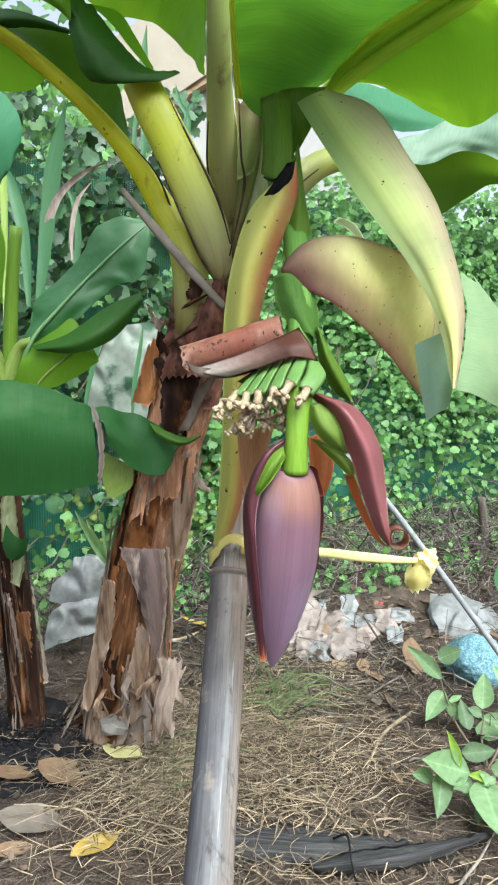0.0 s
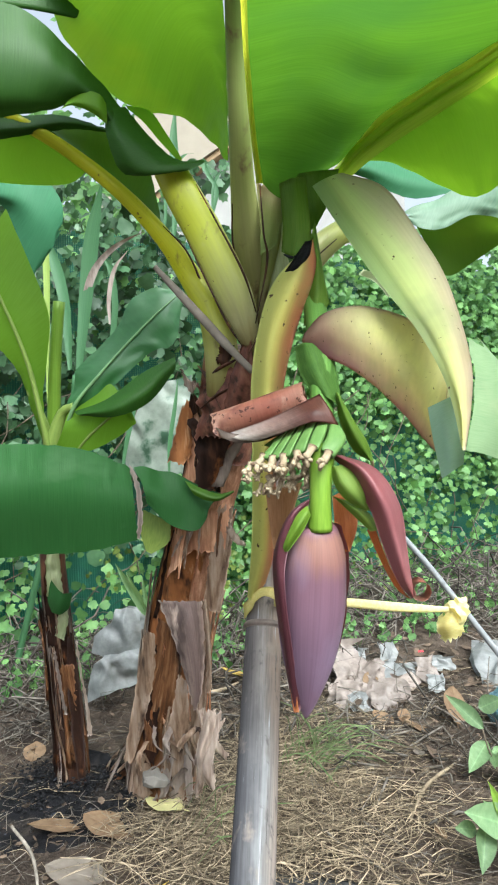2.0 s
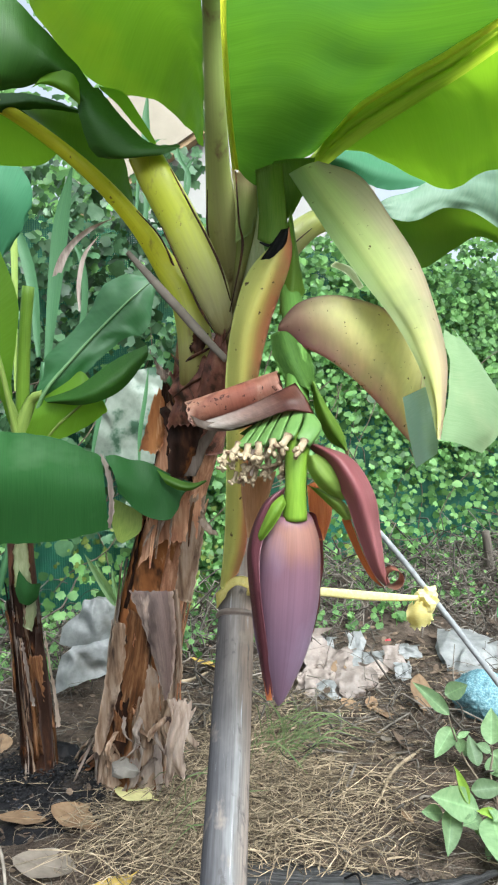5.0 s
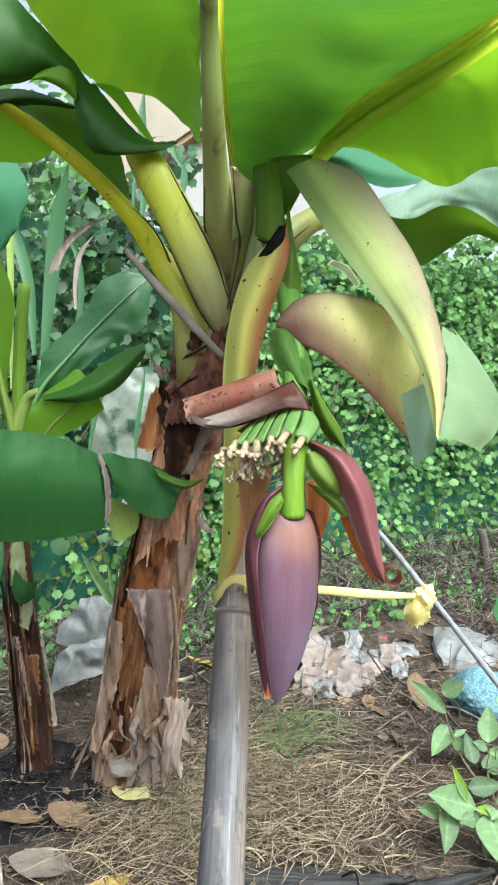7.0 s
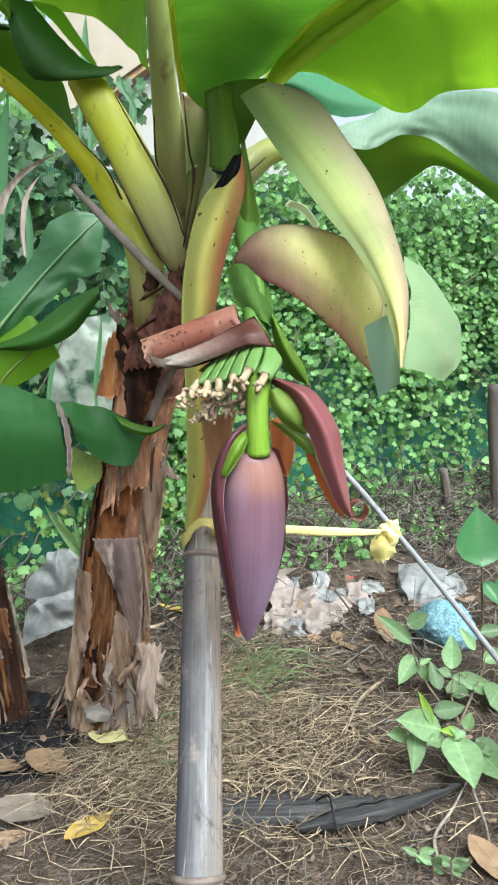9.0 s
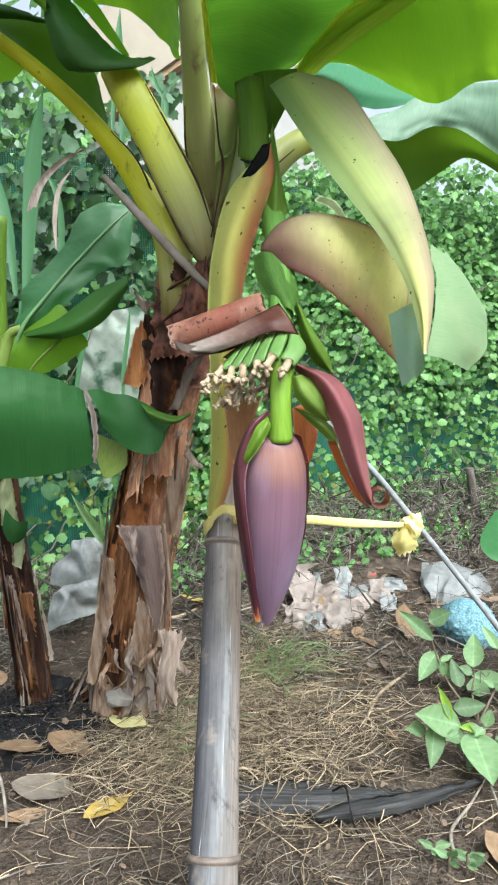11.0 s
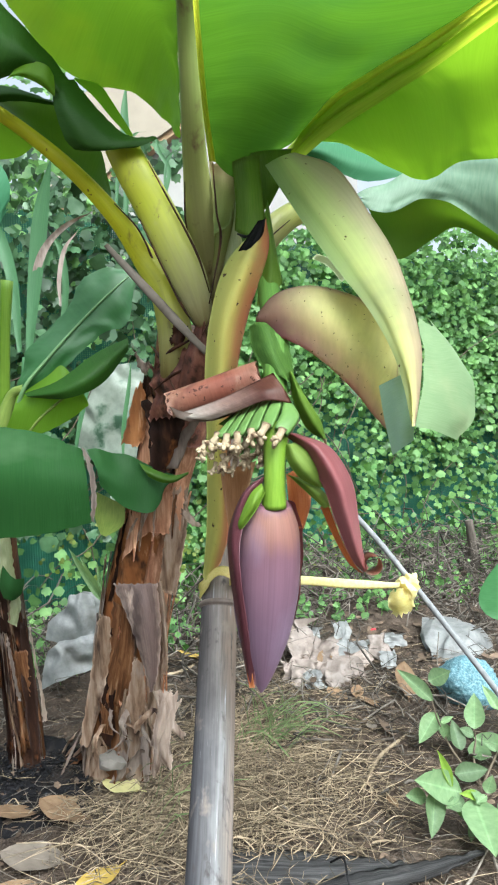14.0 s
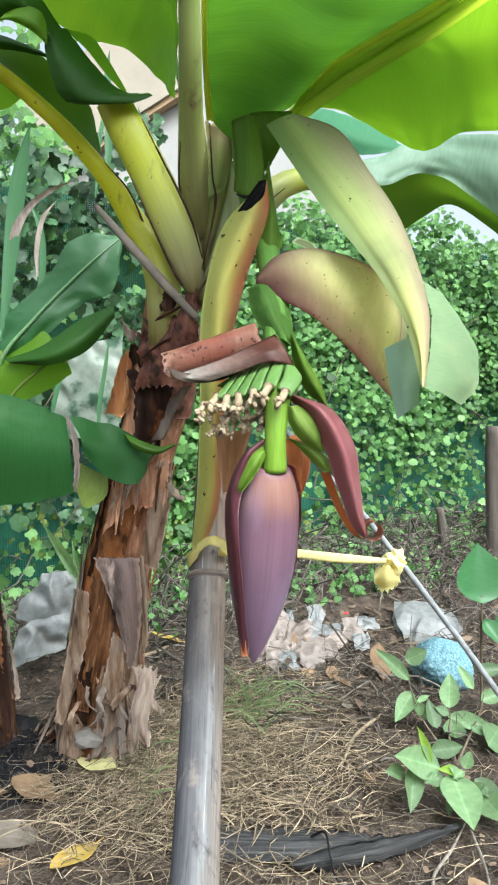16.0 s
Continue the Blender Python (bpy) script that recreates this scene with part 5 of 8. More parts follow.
for row, (count, a, b) in enumerate(((8, (-0.013, 0.648, 0.767), (0.075, 0.630, 0.768)), (8, (-0.013, 0.650, 0.753), (0.063, 0.632, 0.756)), (7, (-0.002, 0.652, 0.739), (0.054, 0.636, 0.748)))):
    line = cr(bow(a, b, 0.004, (0, -1, -1)), count)
    for k in range(count):
        p = Vector(line[k]) + Vector((rng.uniform(-0.004, 0.004), rng.uniform(-0.004, 0.004), rng.uniform(0.004, 0.012)))
        stub(p, p + Vector((rng.uniform(-0.010, 0.002), -0.004, -rng.uniform(0.008, 0.014))), rng.uniform(0.0034, 0.0046), k + row * 10)

# bracts lifted off the bud
sheet("lifted_bract", [[(0.097, 0.680, 0.856), (0.100, 0.675, 0.821), (0.115, 0.670, 0.784), (0.136, 0.665, 0.769)], [(0.097, 0.665, 0.857), (0.108, 0.655, 0.820), (0.122, 0.652, 0.791), (0.136, 0.655, 0.769)], [(0.100, 0.670, 0.856), (0.114, 0.662, 0.826), (0.132, 0.658, 0.794), (0.139, 0.660, 0.769)]],
      M["stalk_mid"], plant, "green lifted bract with a pinkish edge", n=20, m=10, thick=0.002)
sheet("bract_tip", [[(0.134, 0.660, 0.770), (0.137, 0.660, 0.762), (0.139, 0.660, 0.756)], [(0.139, 0.655, 0.770), (0.139, 0.655, 0.763), (0.139, 0.660, 0.756)]], M["stub"], plant, "cream bract tip", n=8, m=5, thick=0.001)
lifted = sheet("lifted_bract", [[(0.086, 0.625, 0.776), (0.106, 0.615, 0.753), (0.127, 0.605, 0.713), (0.139, 0.605, 0.674), (0.156, 0.608, 0.630), (0.172, 0.612, 0.610)],
                       [(0.090, 0.610, 0.778), (0.118, 0.590, 0.760), (0.140, 0.580, 0.721), (0.151, 0.583, 0.680), (0.162, 0.592, 0.637), (0.172, 0.602, 0.614)],
                       [(0.097, 0.618, 0.778), (0.137, 0.610, 0.760), (0.161, 0.605, 0.719), (0.167, 0.605, 0.673), (0.171, 0.605, 0.634), (0.177, 0.610, 0.615)]],
      M["maroon"], plant, "maroon lifted bract curled at the tip", n=38, m=16, thick=0.0018)
sheet("bract_lining", [[(0.126, 0.640, 0.687), (0.141, 0.635, 0.649), (0.156, 0.630, 0.620), (0.168, 0.622, 0.609)], [(0.135, 0.622, 0.688), (0.148, 0.616, 0.649), (0.162, 0.613, 0.620), (0.172, 0.613, 0.609)]], M["orange"], lifted,
      "orange bract lining", n=16, m=6, thick=0.001)
tip = Vector((0.181, 0.612, 0.621))
spiral = [tip + Vector((math.cos(a) * r, 0, math.sin(a) * r)) for a, r in zip(np.linspace(3.6, 10.2, 16), np.linspace(0.0125, 0.0085, 16))]
sheet("bract_curl", [[p + Vector((0, -0.012, 0)) for p in spiral], [p + Vector((0, 0.016, 0.001)) for p in spiral]], M["peel"], lifted, "tightly curled brown bract tip", n=44, m=4, thick=0.0014)
sheet("young_fruit", [[(0.084, 0.618, 0.767), (0.086, 0.612, 0.746), (0.101, 0.612, 0.724), (0.125, 0.618, 0.711)], [(0.089, 0.603, 0.765), (0.096, 0.595, 0.746), (0.110, 0.598, 0.728), (0.125, 0.612, 0.712)], [(0.096, 0.612, 0.767), (0.113, 0.606, 0.755), (0.125, 0.606, 0.734), (0.128, 0.614, 0.712)]],
      M["fruit_pale"], plant, "pale green young fruits under the bract", n=18, m=10, thick=0.003)
sheet("young_fruit", [[(0.085, 0.632, 0.730), (0.102, 0.624, 0.713), (0.128, 0.620, 0.687)], [(0.092, 0.622, 0.727), (0.112, 0.612, 0.713), (0.134, 0.614, 0.689)], [(0.102, 0.632, 0.724), (0.127, 0.622, 0.709), (0.140, 0.622, 0.689)]],
      M["fruit_pale"], plant, "yellow-green young fruit", n=16, m=10, thick=0.003)
dark = sheet("dark_bract", [[(0.063, 0.635, 0.729), (0.034, 0.632, 0.710), (0.015, 0.636, 0.669), (0.011, 0.645, 0.630), (0.017, 0.660, 0.557), (0.030, 0.690, 0.451)],
                     [(0.059, 0.612, 0.729), (0.036, 0.600, 0.711), (0.019, 0.605, 0.670), (0.018, 0.612, 0.623), (0.023, 0.635, 0.557), (0.033, 0.685, 0.451)],
                     [(0.057, 0.615, 0.721), (0.040, 0.605, 0.692), (0.028, 0.605, 0.653), (0.027, 0.610, 0.610), (0.032, 0.635, 0.550), (0.040, 0.685, 0.456)]],
      M["maroon_dark"], plant, "dark maroon bract beside the bud", n=34, m=12, thick=0.0015)
sheet("bract_lining", [[(0.025, 0.668, 0.505), (0.028, 0.676, 0.478), (0.031, 0.684, 0.452)], [(0.033, 0.662, 0.507), (0.035, 0.672, 0.479), (0.038, 0.682, 0.453)]], M["orange"], dark, "red-orange bract lining", n=8, m=4, thick=0.001)
sheet("young_fruit", [[(0.055, 0.612, 0.721), (0.040, 0.602, 0.708), (0.025, 0.603, 0.677), (0.023, 0.610, 0.666)], [(0.057, 0.604, 0.715), (0.045, 0.592, 0.700), (0.031, 0.596, 0.677), (0.026, 0.605, 0.666)], [(0.059, 0.607, 0.709), (0.050, 0.600, 0.693), (0.035, 0.602, 0.673), (0.027, 0.607, 0.664)]], M["stalk_bright"], plant, "green young fruit", n=14, m=8, thick=0.003)
sheet("orange_bract", [[(0.087, 0.660, 0.727), (0.089, 0.650, 0.690), (0.096, 0.650, 0.658)], [(0.101, 0.655, 0.732), (0.106, 0.645, 0.697), (0.103, 0.645, 0.661)], [(0.117, 0.660, 0.720), (0.116, 0.655, 0.689), (0.106, 0.655, 0.658)]],
      M["orange"], plant, "orange bract behind the bud", n=14, m=8, thick=0.0015)
sheet("orange_bract", [[(0.001, 0.715, 0.741), (0.005, 0.715, 0.700), (0.010, 0.715, 0.655)], [(0.024, 0.710, 0.737), (0.023, 0.710, 0.700), (0.022, 0.710, 0.663)], [(0.051, 0.720, 0.744), (0.040, 0.720, 0.710), (0.028, 0.720, 0.669)]],
      M["tan_bract"], plant, "orange-tan bract behind the stubs", n=12, m=8, thick=0.0015)
bud_top, bud_tip = Vector((0.064, 0.632, 0.698)), Vector((0.046, 0.700, 0.440))
BUD = [(0.0, 0.020), (0.035, 0.0275), (0.14, 0.0365), (0.26, 0.0395), (0.40, 0.0400), (0.55, 0.0365), (0.70, 0.0295), (0.84, 0.0190), (0.95, 0.0085), (1.0, 0.002)]
bud = pipe("flower_bud", [bud_top.lerp(bud_tip, k) for k, _ in BUD], [r * 1.05 for _, r in BUD], M["bud"], plant, "purple banana flower bud with orange top", seg=44, n=70, wob=0.03)
sheath("bud_bract", [bud_top.lerp(bud_tip, k) for k, _ in BUD], [r * 1.05 for _, r in BUD], (0.02, 0.60), (92, 122), M["maroon"], bud, "overlapping dark bract edge", lift=(0.0, 0.0003, 0.0), ragged=0.0, seed=3, edge=0)

# dry stick and peeling sheaths on the stem
pipe("dry_stick", [(-0.198, 0.990, 1.126), (-0.126, 0.980, 1.041), (-0.077, 0.970, 0.983), (-0.026, 0.950, 0.925)], [0.005, 0.0085, 0.008, 0.006], M["litter_grey"], plant, "dry grey leaf stalk", seg=9, n=20, flat=0.6, wob=0.2)
sheet("dry_sheath", [[(-0.247, 1.165, 0.491), (-0.223, 1.155, 0.438), (-0.205, 1.160, 0.377), (-0.189, 1.170, 0.307), (-0.182, 1.180, 0.262)], [(-0.219, 1.150, 0.493), (-0.201, 1.142, 0.442), (-0.189, 1.148, 0.373), (-0.182, 1.165, 0.306), (-0.181, 1.179, 0.263)],
                     [(-0.185, 1.147, 0.493), (-0.173, 1.138, 0.441), (-0.168, 1.146, 0.370), (-0.170, 1.165, 0.305), (-0.179, 1.178, 0.263)], [(-0.153, 1.165, 0.489), (-0.152, 1.160, 0.422), (-0.155, 1.165, 0.351), (-0.164, 1.170, 0.297), (-0.177, 1.180, 0.261)]],
      M["flap"], plant, "grey dry sheath flap", n=30, m=18, thick=0.002, ripple=0.003, ragged=0.003)
sheet("dry_sheath", [[(-0.156, 1.160, 0.492), (-0.152, 1.160, 0.434), (-0.150, 1.165, 0.362), (-0.155, 1.175, 0.298)], [(-0.148, 1.145, 0.497), (-0.143, 1.145, 0.437), (-0.143, 1.150, 0.367), (-0.148, 1.168, 0.302)], [(-0.144, 1.160, 0.491), (-0.140, 1.160, 0.433), (-0.140, 1.163, 0.362), (-0.143, 1.172, 0.307)]],
      M["bark_tan"], plant, "curled tan strip beside the flap", n=24, m=8, thick=0.001, ripple=0.002, ragged=0.003)
sheet("dry_sheath", [[(-0.256, 1.200, 0.448), (-0.270, 1.215, 0.355), (-0.293, 1.240, 0.274), (-0.303, 1.260, 0.202)], [(-0.229, 1.180, 0.434), (-0.241, 1.195, 0.347), (-0.264, 1.222, 0.267), (-0.280, 1.250, 0.192)], [(-0.208, 1.185, 0.384), (-0.217, 1.200, 0.320), (-0.233, 1.225, 0.251), (-0.253, 1.250, 0.187)]],
      M["bark_streak"], plant, "dark red-brown inner sheath", n=24, m=12, thick=0.0015, ripple=0.003)
sheet("dry_sheath", [[(-0.290, 1.220, 0.415), (-0.308, 1.235, 0.339), (-0.327, 1.250, 0.248), (-0.356, 1.270, 0.120)], [(-0.274, 1.200, 0.417), (-0.283, 1.213, 0.332), (-0.305, 1.233, 0.240), (-0.333, 1.258, 0.121)], [(-0.264, 1.205, 0.412), (-0.268, 1.218, 0.329), (-0.289, 1.233, 0.252), (-0.306, 1.250, 0.196)]],
      M["bark_tan"], plant, "curled dry sheath at the stem's side", n=26, m=10, thick=0.0015, ripple=0.003, ragged=0.004)
sheet("dry_sheath", [[(-0.298, 1.225, 0.231), (-0.298, 1.235, 0.189), (-0.307, 1.250, 0.152)], [(-0.276, 1.220, 0.204), (-0.274, 1.230, 0.177), (-0.277, 1.245, 0.146)]], M["bark_streak"], plant, "orange-brown living sheath", n=12, m=8, thick=0.001)
sheet("dry_sheath", [[(-0.215, 1.190, 0.331), (-0.228, 1.200, 0.272), (-0.253, 1.220, 0.186)], [(-0.203, 1.178, 0.329), (-0.210, 1.188, 0.264), (-0.227, 1.208, 0.177)], [(-0.196, 1.188, 0.317), (-0.194, 1.200, 0.246), (-0.198, 1.220, 0.164)]],
      M["bark_tan"], plant, "tan tongue of torn sheath", n=20, m=10, thick=0.0012, ripple=0.003, ragged=0.006)
for k, (x0, x1, y0, y1, dy) in enumerate(((238, 254, 1138, 1286, 0.0), (246, 268, 1134, 1232, -0.014), (258, 280, 1140, 1268, -0.006), (272, 290, 1156, 1222, 0.006))):
    a0, a1 = Vector((-0.178, 1.185, 0.265)), Vector((-0.116, 1.175, 0.264))
    u0, u1, t0, t1 = (x0 - 240) / 52, (x1 - 240) / 52, -(y0 - 1138) * 0.00115, -(y1 - 1138) * 0.00115
    L, R = a0.lerp(a1, u0), a0.lerp(a1, u1)
    dn = lambda p, f, o: p + Vector((0.012 * math.sin(f * 4 + k), dy - 0.018 * math.sin(f * 3.1) + o, t0 + (t1 - t0) * f))
    sheet("dry_sheath", [[dn(L, f, 0.004) for f in (0, 0.3, 0.65, 1)], [dn(L.lerp(R, 0.5), f, -0.008) for f in (0, 0.35, 0.7, 1.06)], [dn(R, f, 0.005) for f in (0, 0.3, 0.6, 0.94)]],
          M["pale_dry"], plant, "torn pale pinkish sheath hanging down", n=30, m=10, ripple=0.004, freq=1.3, ragged=0.006, thick=0.0008, seed=k * 2.1)
rng = random.Random(63)
for k in range(9):
    u, v = rng.uniform(0, 1), rng.uniform(0.4, 1)
    a = Vector((-0.298, 1.235, 0.189)).lerp(Vector((-0.149, 1.190, 0.216)), u) + Vector((0, 0, rng.uniform(-0.02, 0.02)))
    e = a + Vector((rng.uniform(-0.05, 0.05), rng.uniform(-0.03, 0.01), -0.085 * v))
    side = Vector((rng.uniform(0.002, 0.006), 0, rng.uniform(-0.003, 0.003)))
    m_ = a.lerp(e, 0.5) + Vector((rng.uniform(-0.02, 0.02), -0.012, 0))
    sheet("dry_strip", [[a - side, m_ - side * 1.3, e - side * 0.3], [a + Vector((0, -0.003, 0)), m_ + Vector((0, -0.005, 0)), e], [a + side, m_ + side, e + side * 0.4]],
          M[rng.choice(("dry", "dry", "bark_tan"))], plant, n=14, m=5, ripple=0.002, ragged=0.002, thick=0.0008, seed=k)
sheet("collar_sheath", [[(-0.141, 1.060, 0.915), (-0.132, 1.050, 0.867), (-0.149, 1.070, 0.817)], [(-0.102, 1.020, 0.933), (-0.097, 1.010, 0.868), (-0.108, 1.030, 0.819)], [(-0.067, 1.000, 0.939), (-0.065, 0.995, 0.875), (-0.076, 1.010, 0.822)], [(-0.033, 0.990, 0.941), (-0.031, 0.985, 0.882), (-0.045, 1.000, 0.835)]],
      M["purple"], plant, "brown rotten layers below the leaf stalks", n=30, m=22, ripple=0.007, freq=2.3, ragged=0.008, thick=0.002)
for pts in ([(-0.121, 1.030, 0.910), (-0.094, 1.000, 0.935), (-0.052, 0.975, 0.953), (-0.026, 0.965, 0.974)], [(-0.130, 1.040, 0.871), (-0.086, 1.000, 0.896), (-0.040, 0.980, 0.911)], [(-0.134, 1.050, 0.954), (-0.113, 1.030, 0.925), (-0.088, 1.000, 0.866)]):
    pipe("dry_edge", pts, [0.001, 0.003, 0.0025, 0.001], M["bark_dark"], plant, "frayed dark sheath edge", seg=6, n=24, flat=0.5, wob=0.7, seed=pts[0][2])
sheet("dry_sheath", [[(-0.177, 1.100, 0.957), (-0.160, 1.090, 0.936), (-0.140, 1.080, 0.915)], [(-0.172, 1.100, 0.942), (-0.157, 1.085, 0.927), (-0.144, 1.080, 0.930)], [(-0.168, 1.100, 0.925), (-0.152, 1.085, 0.905), (-0.140, 1.080, 0.921)]], M["pale_dry"], plant, "torn cream sheath fibres", n=14, m=8, ripple=0.006, ragged=0.008, thick=0.001)
sheet("dry_sheath", [[(-0.180, 1.120, 0.880), (-0.197, 1.130, 0.827), (-0.215, 1.140, 0.775)], [(-0.161, 1.100, 0.893), (-0.170, 1.110, 0.825), (-0.190, 1.120, 0.770)], [(-0.153, 1.110, 0.878), (-0.151, 1.110, 0.835), (-0.168, 1.120, 0.773)]], M["bark_orange"], plant, "orange-brown torn sheath", n=18, m=10, ripple=0.004, ragged=0.006, thick=0.0015)
sheet("dry_sheath", [[(-0.090, 1.120, 0.653), (-0.075, 1.110, 0.629), (-0.056, 1.110, 0.609)], [(-0.098, 1.120, 0.632), (-0.082, 1.105, 0.616), (-0.063, 1.110, 0.606)]], M["pale_dry"], plant, "torn pale sheath end", n=12, m=6, ripple=0.004, ragged=0.006, thick=0.001)
sheet("dry_sheath", [[(-0.123, 1.090, 0.724), (-0.099, 1.080, 0.778), (-0.059, 1.040, 0.818)], [(-0.095, 1.080, 0.724), (-0.070, 1.060, 0.777), (-0.040, 1.020, 0.822)]], M["dry"], plant, n=12, m=6, ripple=0.004, thick=0.0015)
sheet("dry_sheath", [[(-0.165, 1.100, 0.856), (-0.147, 1.080, 0.790), (-0.157, 1.100, 0.714)], [(-0.110, 1.050, 0.846), (-0.107, 1.060, 0.789), (-0.129, 1.090, 0.713)], [(-0.074, 1.060, 0.819), (-0.092, 1.070, 0.778), (-0.113, 1.100, 0.723)]],
      M["bark_dark"], plant, n=14, m=8, ripple=0.006, ragged=0.008, thick=0.002)

# ---- young banana plant beside it ----
young = thing("young_banana_plant", (-0.52, 1.4, 0), "young banana plant with dark sheathed stem and green leaves", "banana plant")
pipe("pseudostem", [(-0.508, 1.380, -0.014), (-0.512, 1.370, 0.124), (-0.515, 1.330, 0.334), (-0.517, 1.300, 0.483), (-0.512, 1.280, 0.587), (-0.497, 1.260, 0.714), (-0.477, 1.240, 0.812)], [0.040, 0.036, 0.032, 0.029, 0.027, 0.026, 0.022],
     M["bark_dark"], young, "dark brown peeling stem", seg=22, n=44, wob=0.22, seed=9)
YSTEM = [(-0.508, 1.380, -0.014), (-0.512, 1.370, 0.124), (-0.515, 1.330, 0.334), (-0.517, 1.300, 0.483), (-0.512, 1.280, 0.587), (-0.497, 1.260, 0.714), (-0.477, 1.240, 0.812)]
YGIRTH = [0.040, 0.036, 0.032, 0.029, 0.027, 0.026, 0.022]
for span, turn, m_ in (((0.12, 0.36), (12, 34), "bark"), ((0.08, 0.5), (46, 85), "bark"), ((0.05, 0.5), (-30, -16), "dry"), ((0.1, 0.46), (-70, -12), "bark_dark"), ((0.36, 0.62), (-20, 50), "bark_dark"), ((0.2, 0.44), (-12, 0), "bark_tan"), ((0.02, 0.46), (62, 74), "dry"),
                       ((0.0, 0.16), (-60, 50), "bark_dark"), ((0.0, 0.5), (-85, -40), "ash")):
    sheath("stem_sheath", YSTEM, YGIRTH, span, turn, M[m_], young, lift=(0.004, 0.001, 0.004), seed=span[0] * 7 + turn[0], ragged=0.02)
sheath("stem_sheath", YSTEM, YGIRTH, (0.50, 0.68), (0, 48), M["pale"], young, "pale green inner sheath", lift=(0.004, 0.008, 0.004), seed=31, ragged=0.01)
for k in range(6):
    a, w = rng.uniform(0.0, 0.3), rng.uniform(-80, 85)
    sheath("dry_strip", YSTEM, YGIRTH, (a, a + rng.uniform(0.12, 0.35)), (w, w + rng.uniform(5, 14)), M[rng.choice(("dry", "bark_tan", "bark", "ash"))], young,
           lift=(rng.uniform(0, 0.010), rng.uniform(0.002, 0.005), rng.uniform(0, 0.014)), n=24, m=4, seed=k * 2.3 + 1, skew=rng.uniform(-20, 20), edge=4)
sheet("stem_sheath", [[(-0.515, 1.300, 0.315), (-0.509, 1.315, 0.239), (-0.497, 1.335, 0.141)], [(-0.490, 1.288, 0.322), (-0.480, 1.300, 0.244), (-0.470, 1.318, 0.150)], [(-0.471, 1.292, 0.323), (-0.464, 1.305, 0.242), (-0.456, 1.322, 0.152)]],
      M["bark_streak"], young, "yellow-brown inner sheath", n=24, m=10, ripple=0.003, ragged=0.006, thick=0.0015)
sheet("stem_sheath", [[(-0.466, 1.288, 0.374), (-0.457, 1.295, 0.284), (-0.453, 1.310, 0.215), (-0.453, 1.320, 0.149)], [(-0.459, 1.282, 0.376), (-0.449, 1.289, 0.286), (-0.442, 1.304, 0.217), (-0.441, 1.315, 0.154)]], M["pale_dry"], young, "pale curled sheath edge", n=22, m=6, ripple=0.003, ragged=0.004, thick=0.001)
sheet("stem_sheath", [[(-0.516, 1.285, 0.351), (-0.510, 1.292, 0.285), (-0.501, 1.305, 0.205)], [(-0.508, 1.280, 0.355), (-0.500, 1.287, 0.287), (-0.493, 1.300, 0.206)]], M["dry"], young, "grey curled sheath edge", n=22, m=6, ripple=0.003, ragged=0.004, thick=0.001)
sheet("stem_sheath", [[(-0.516, 1.290, 0.480), (-0.515, 1.285, 0.424), (-0.507, 1.285, 0.384)], [(-0.488, 1.275, 0.475), (-0.484, 1.270, 0.427), (-0.493, 1.275, 0.384)], [(-0.483, 1.285, 0.460), (-0.478, 1.280, 0.424), (-0.490, 1.280, 0.379)]], M["pale"], young, "pale green cut sheath", n=14, m=8, ripple=0.003, thick=0.0015)
sheet("dry_sheath", [[(-0.485, 1.290, 0.384), (-0.489, 1.300, 0.242), (-0.483, 1.330, 0.031)], [(-0.474, 1.290, 0.396), (-0.460, 1.300, 0.254), (-0.463, 1.340, 0.019)]], M["bark_dark"], young, n=14, m=6, ripple=0.004, ragged=0.006, thick=0.002)
broad = sheet("leaf_blade", [[(-0.463, 0.860, 0.810), (-0.406, 0.920, 0.812), (-0.338, 1.000, 0.801), (-0.268, 1.050, 0.766)], [(-0.444, 0.820, 0.736), (-0.391, 0.880, 0.736), (-0.326, 0.960, 0.725), (-0.255, 1.020, 0.710)], [(-0.466, 0.860, 0.623), (-0.410, 0.920, 0.624), (-0.338, 0.990, 0.618), (-0.254, 1.040, 0.631)]],
      M["leaf_young"], young, "broad dark green leaf with a brown tear", n=28, m=14, ripple=0.003)
sheet("leaf_blade", [[(-0.261, 1.050, 0.766), (-0.200, 1.070, 0.757), (-0.139, 1.090, 0.725), (-0.103, 1.100, 0.710)], [(-0.237, 1.020, 0.730), (-0.192, 1.050, 0.707), (-0.144, 1.080, 0.697), (-0.111, 1.100, 0.697)], [(-0.233, 1.030, 0.699), (-0.193, 1.050, 0.656), (-0.144, 1.070, 0.645), (-0.118, 1.090, 0.697)]],
      M["leaf_young"], young, "broad dark green leaf end", n=26, m=12, ripple=0.005, freq=3.0)
sheet("leaf_tip", [[(-0.169, 1.075, 0.738), (-0.131, 1.062, 0.721), (-0.102, 1.060, 0.712), (-0.075, 1.070, 0.717)], [(-0.158, 1.060, 0.724), (-0.128, 1.052, 0.709), (-0.101, 1.052, 0.704), (-0.075, 1.070, 0.715)], [(-0.150, 1.062, 0.711), (-0.127, 1.058, 0.700), (-0.101, 1.058, 0.699), (-0.075, 1.072, 0.713)]], M["leaf"], young, "lighter curled leaf tip", n=18, m=8)
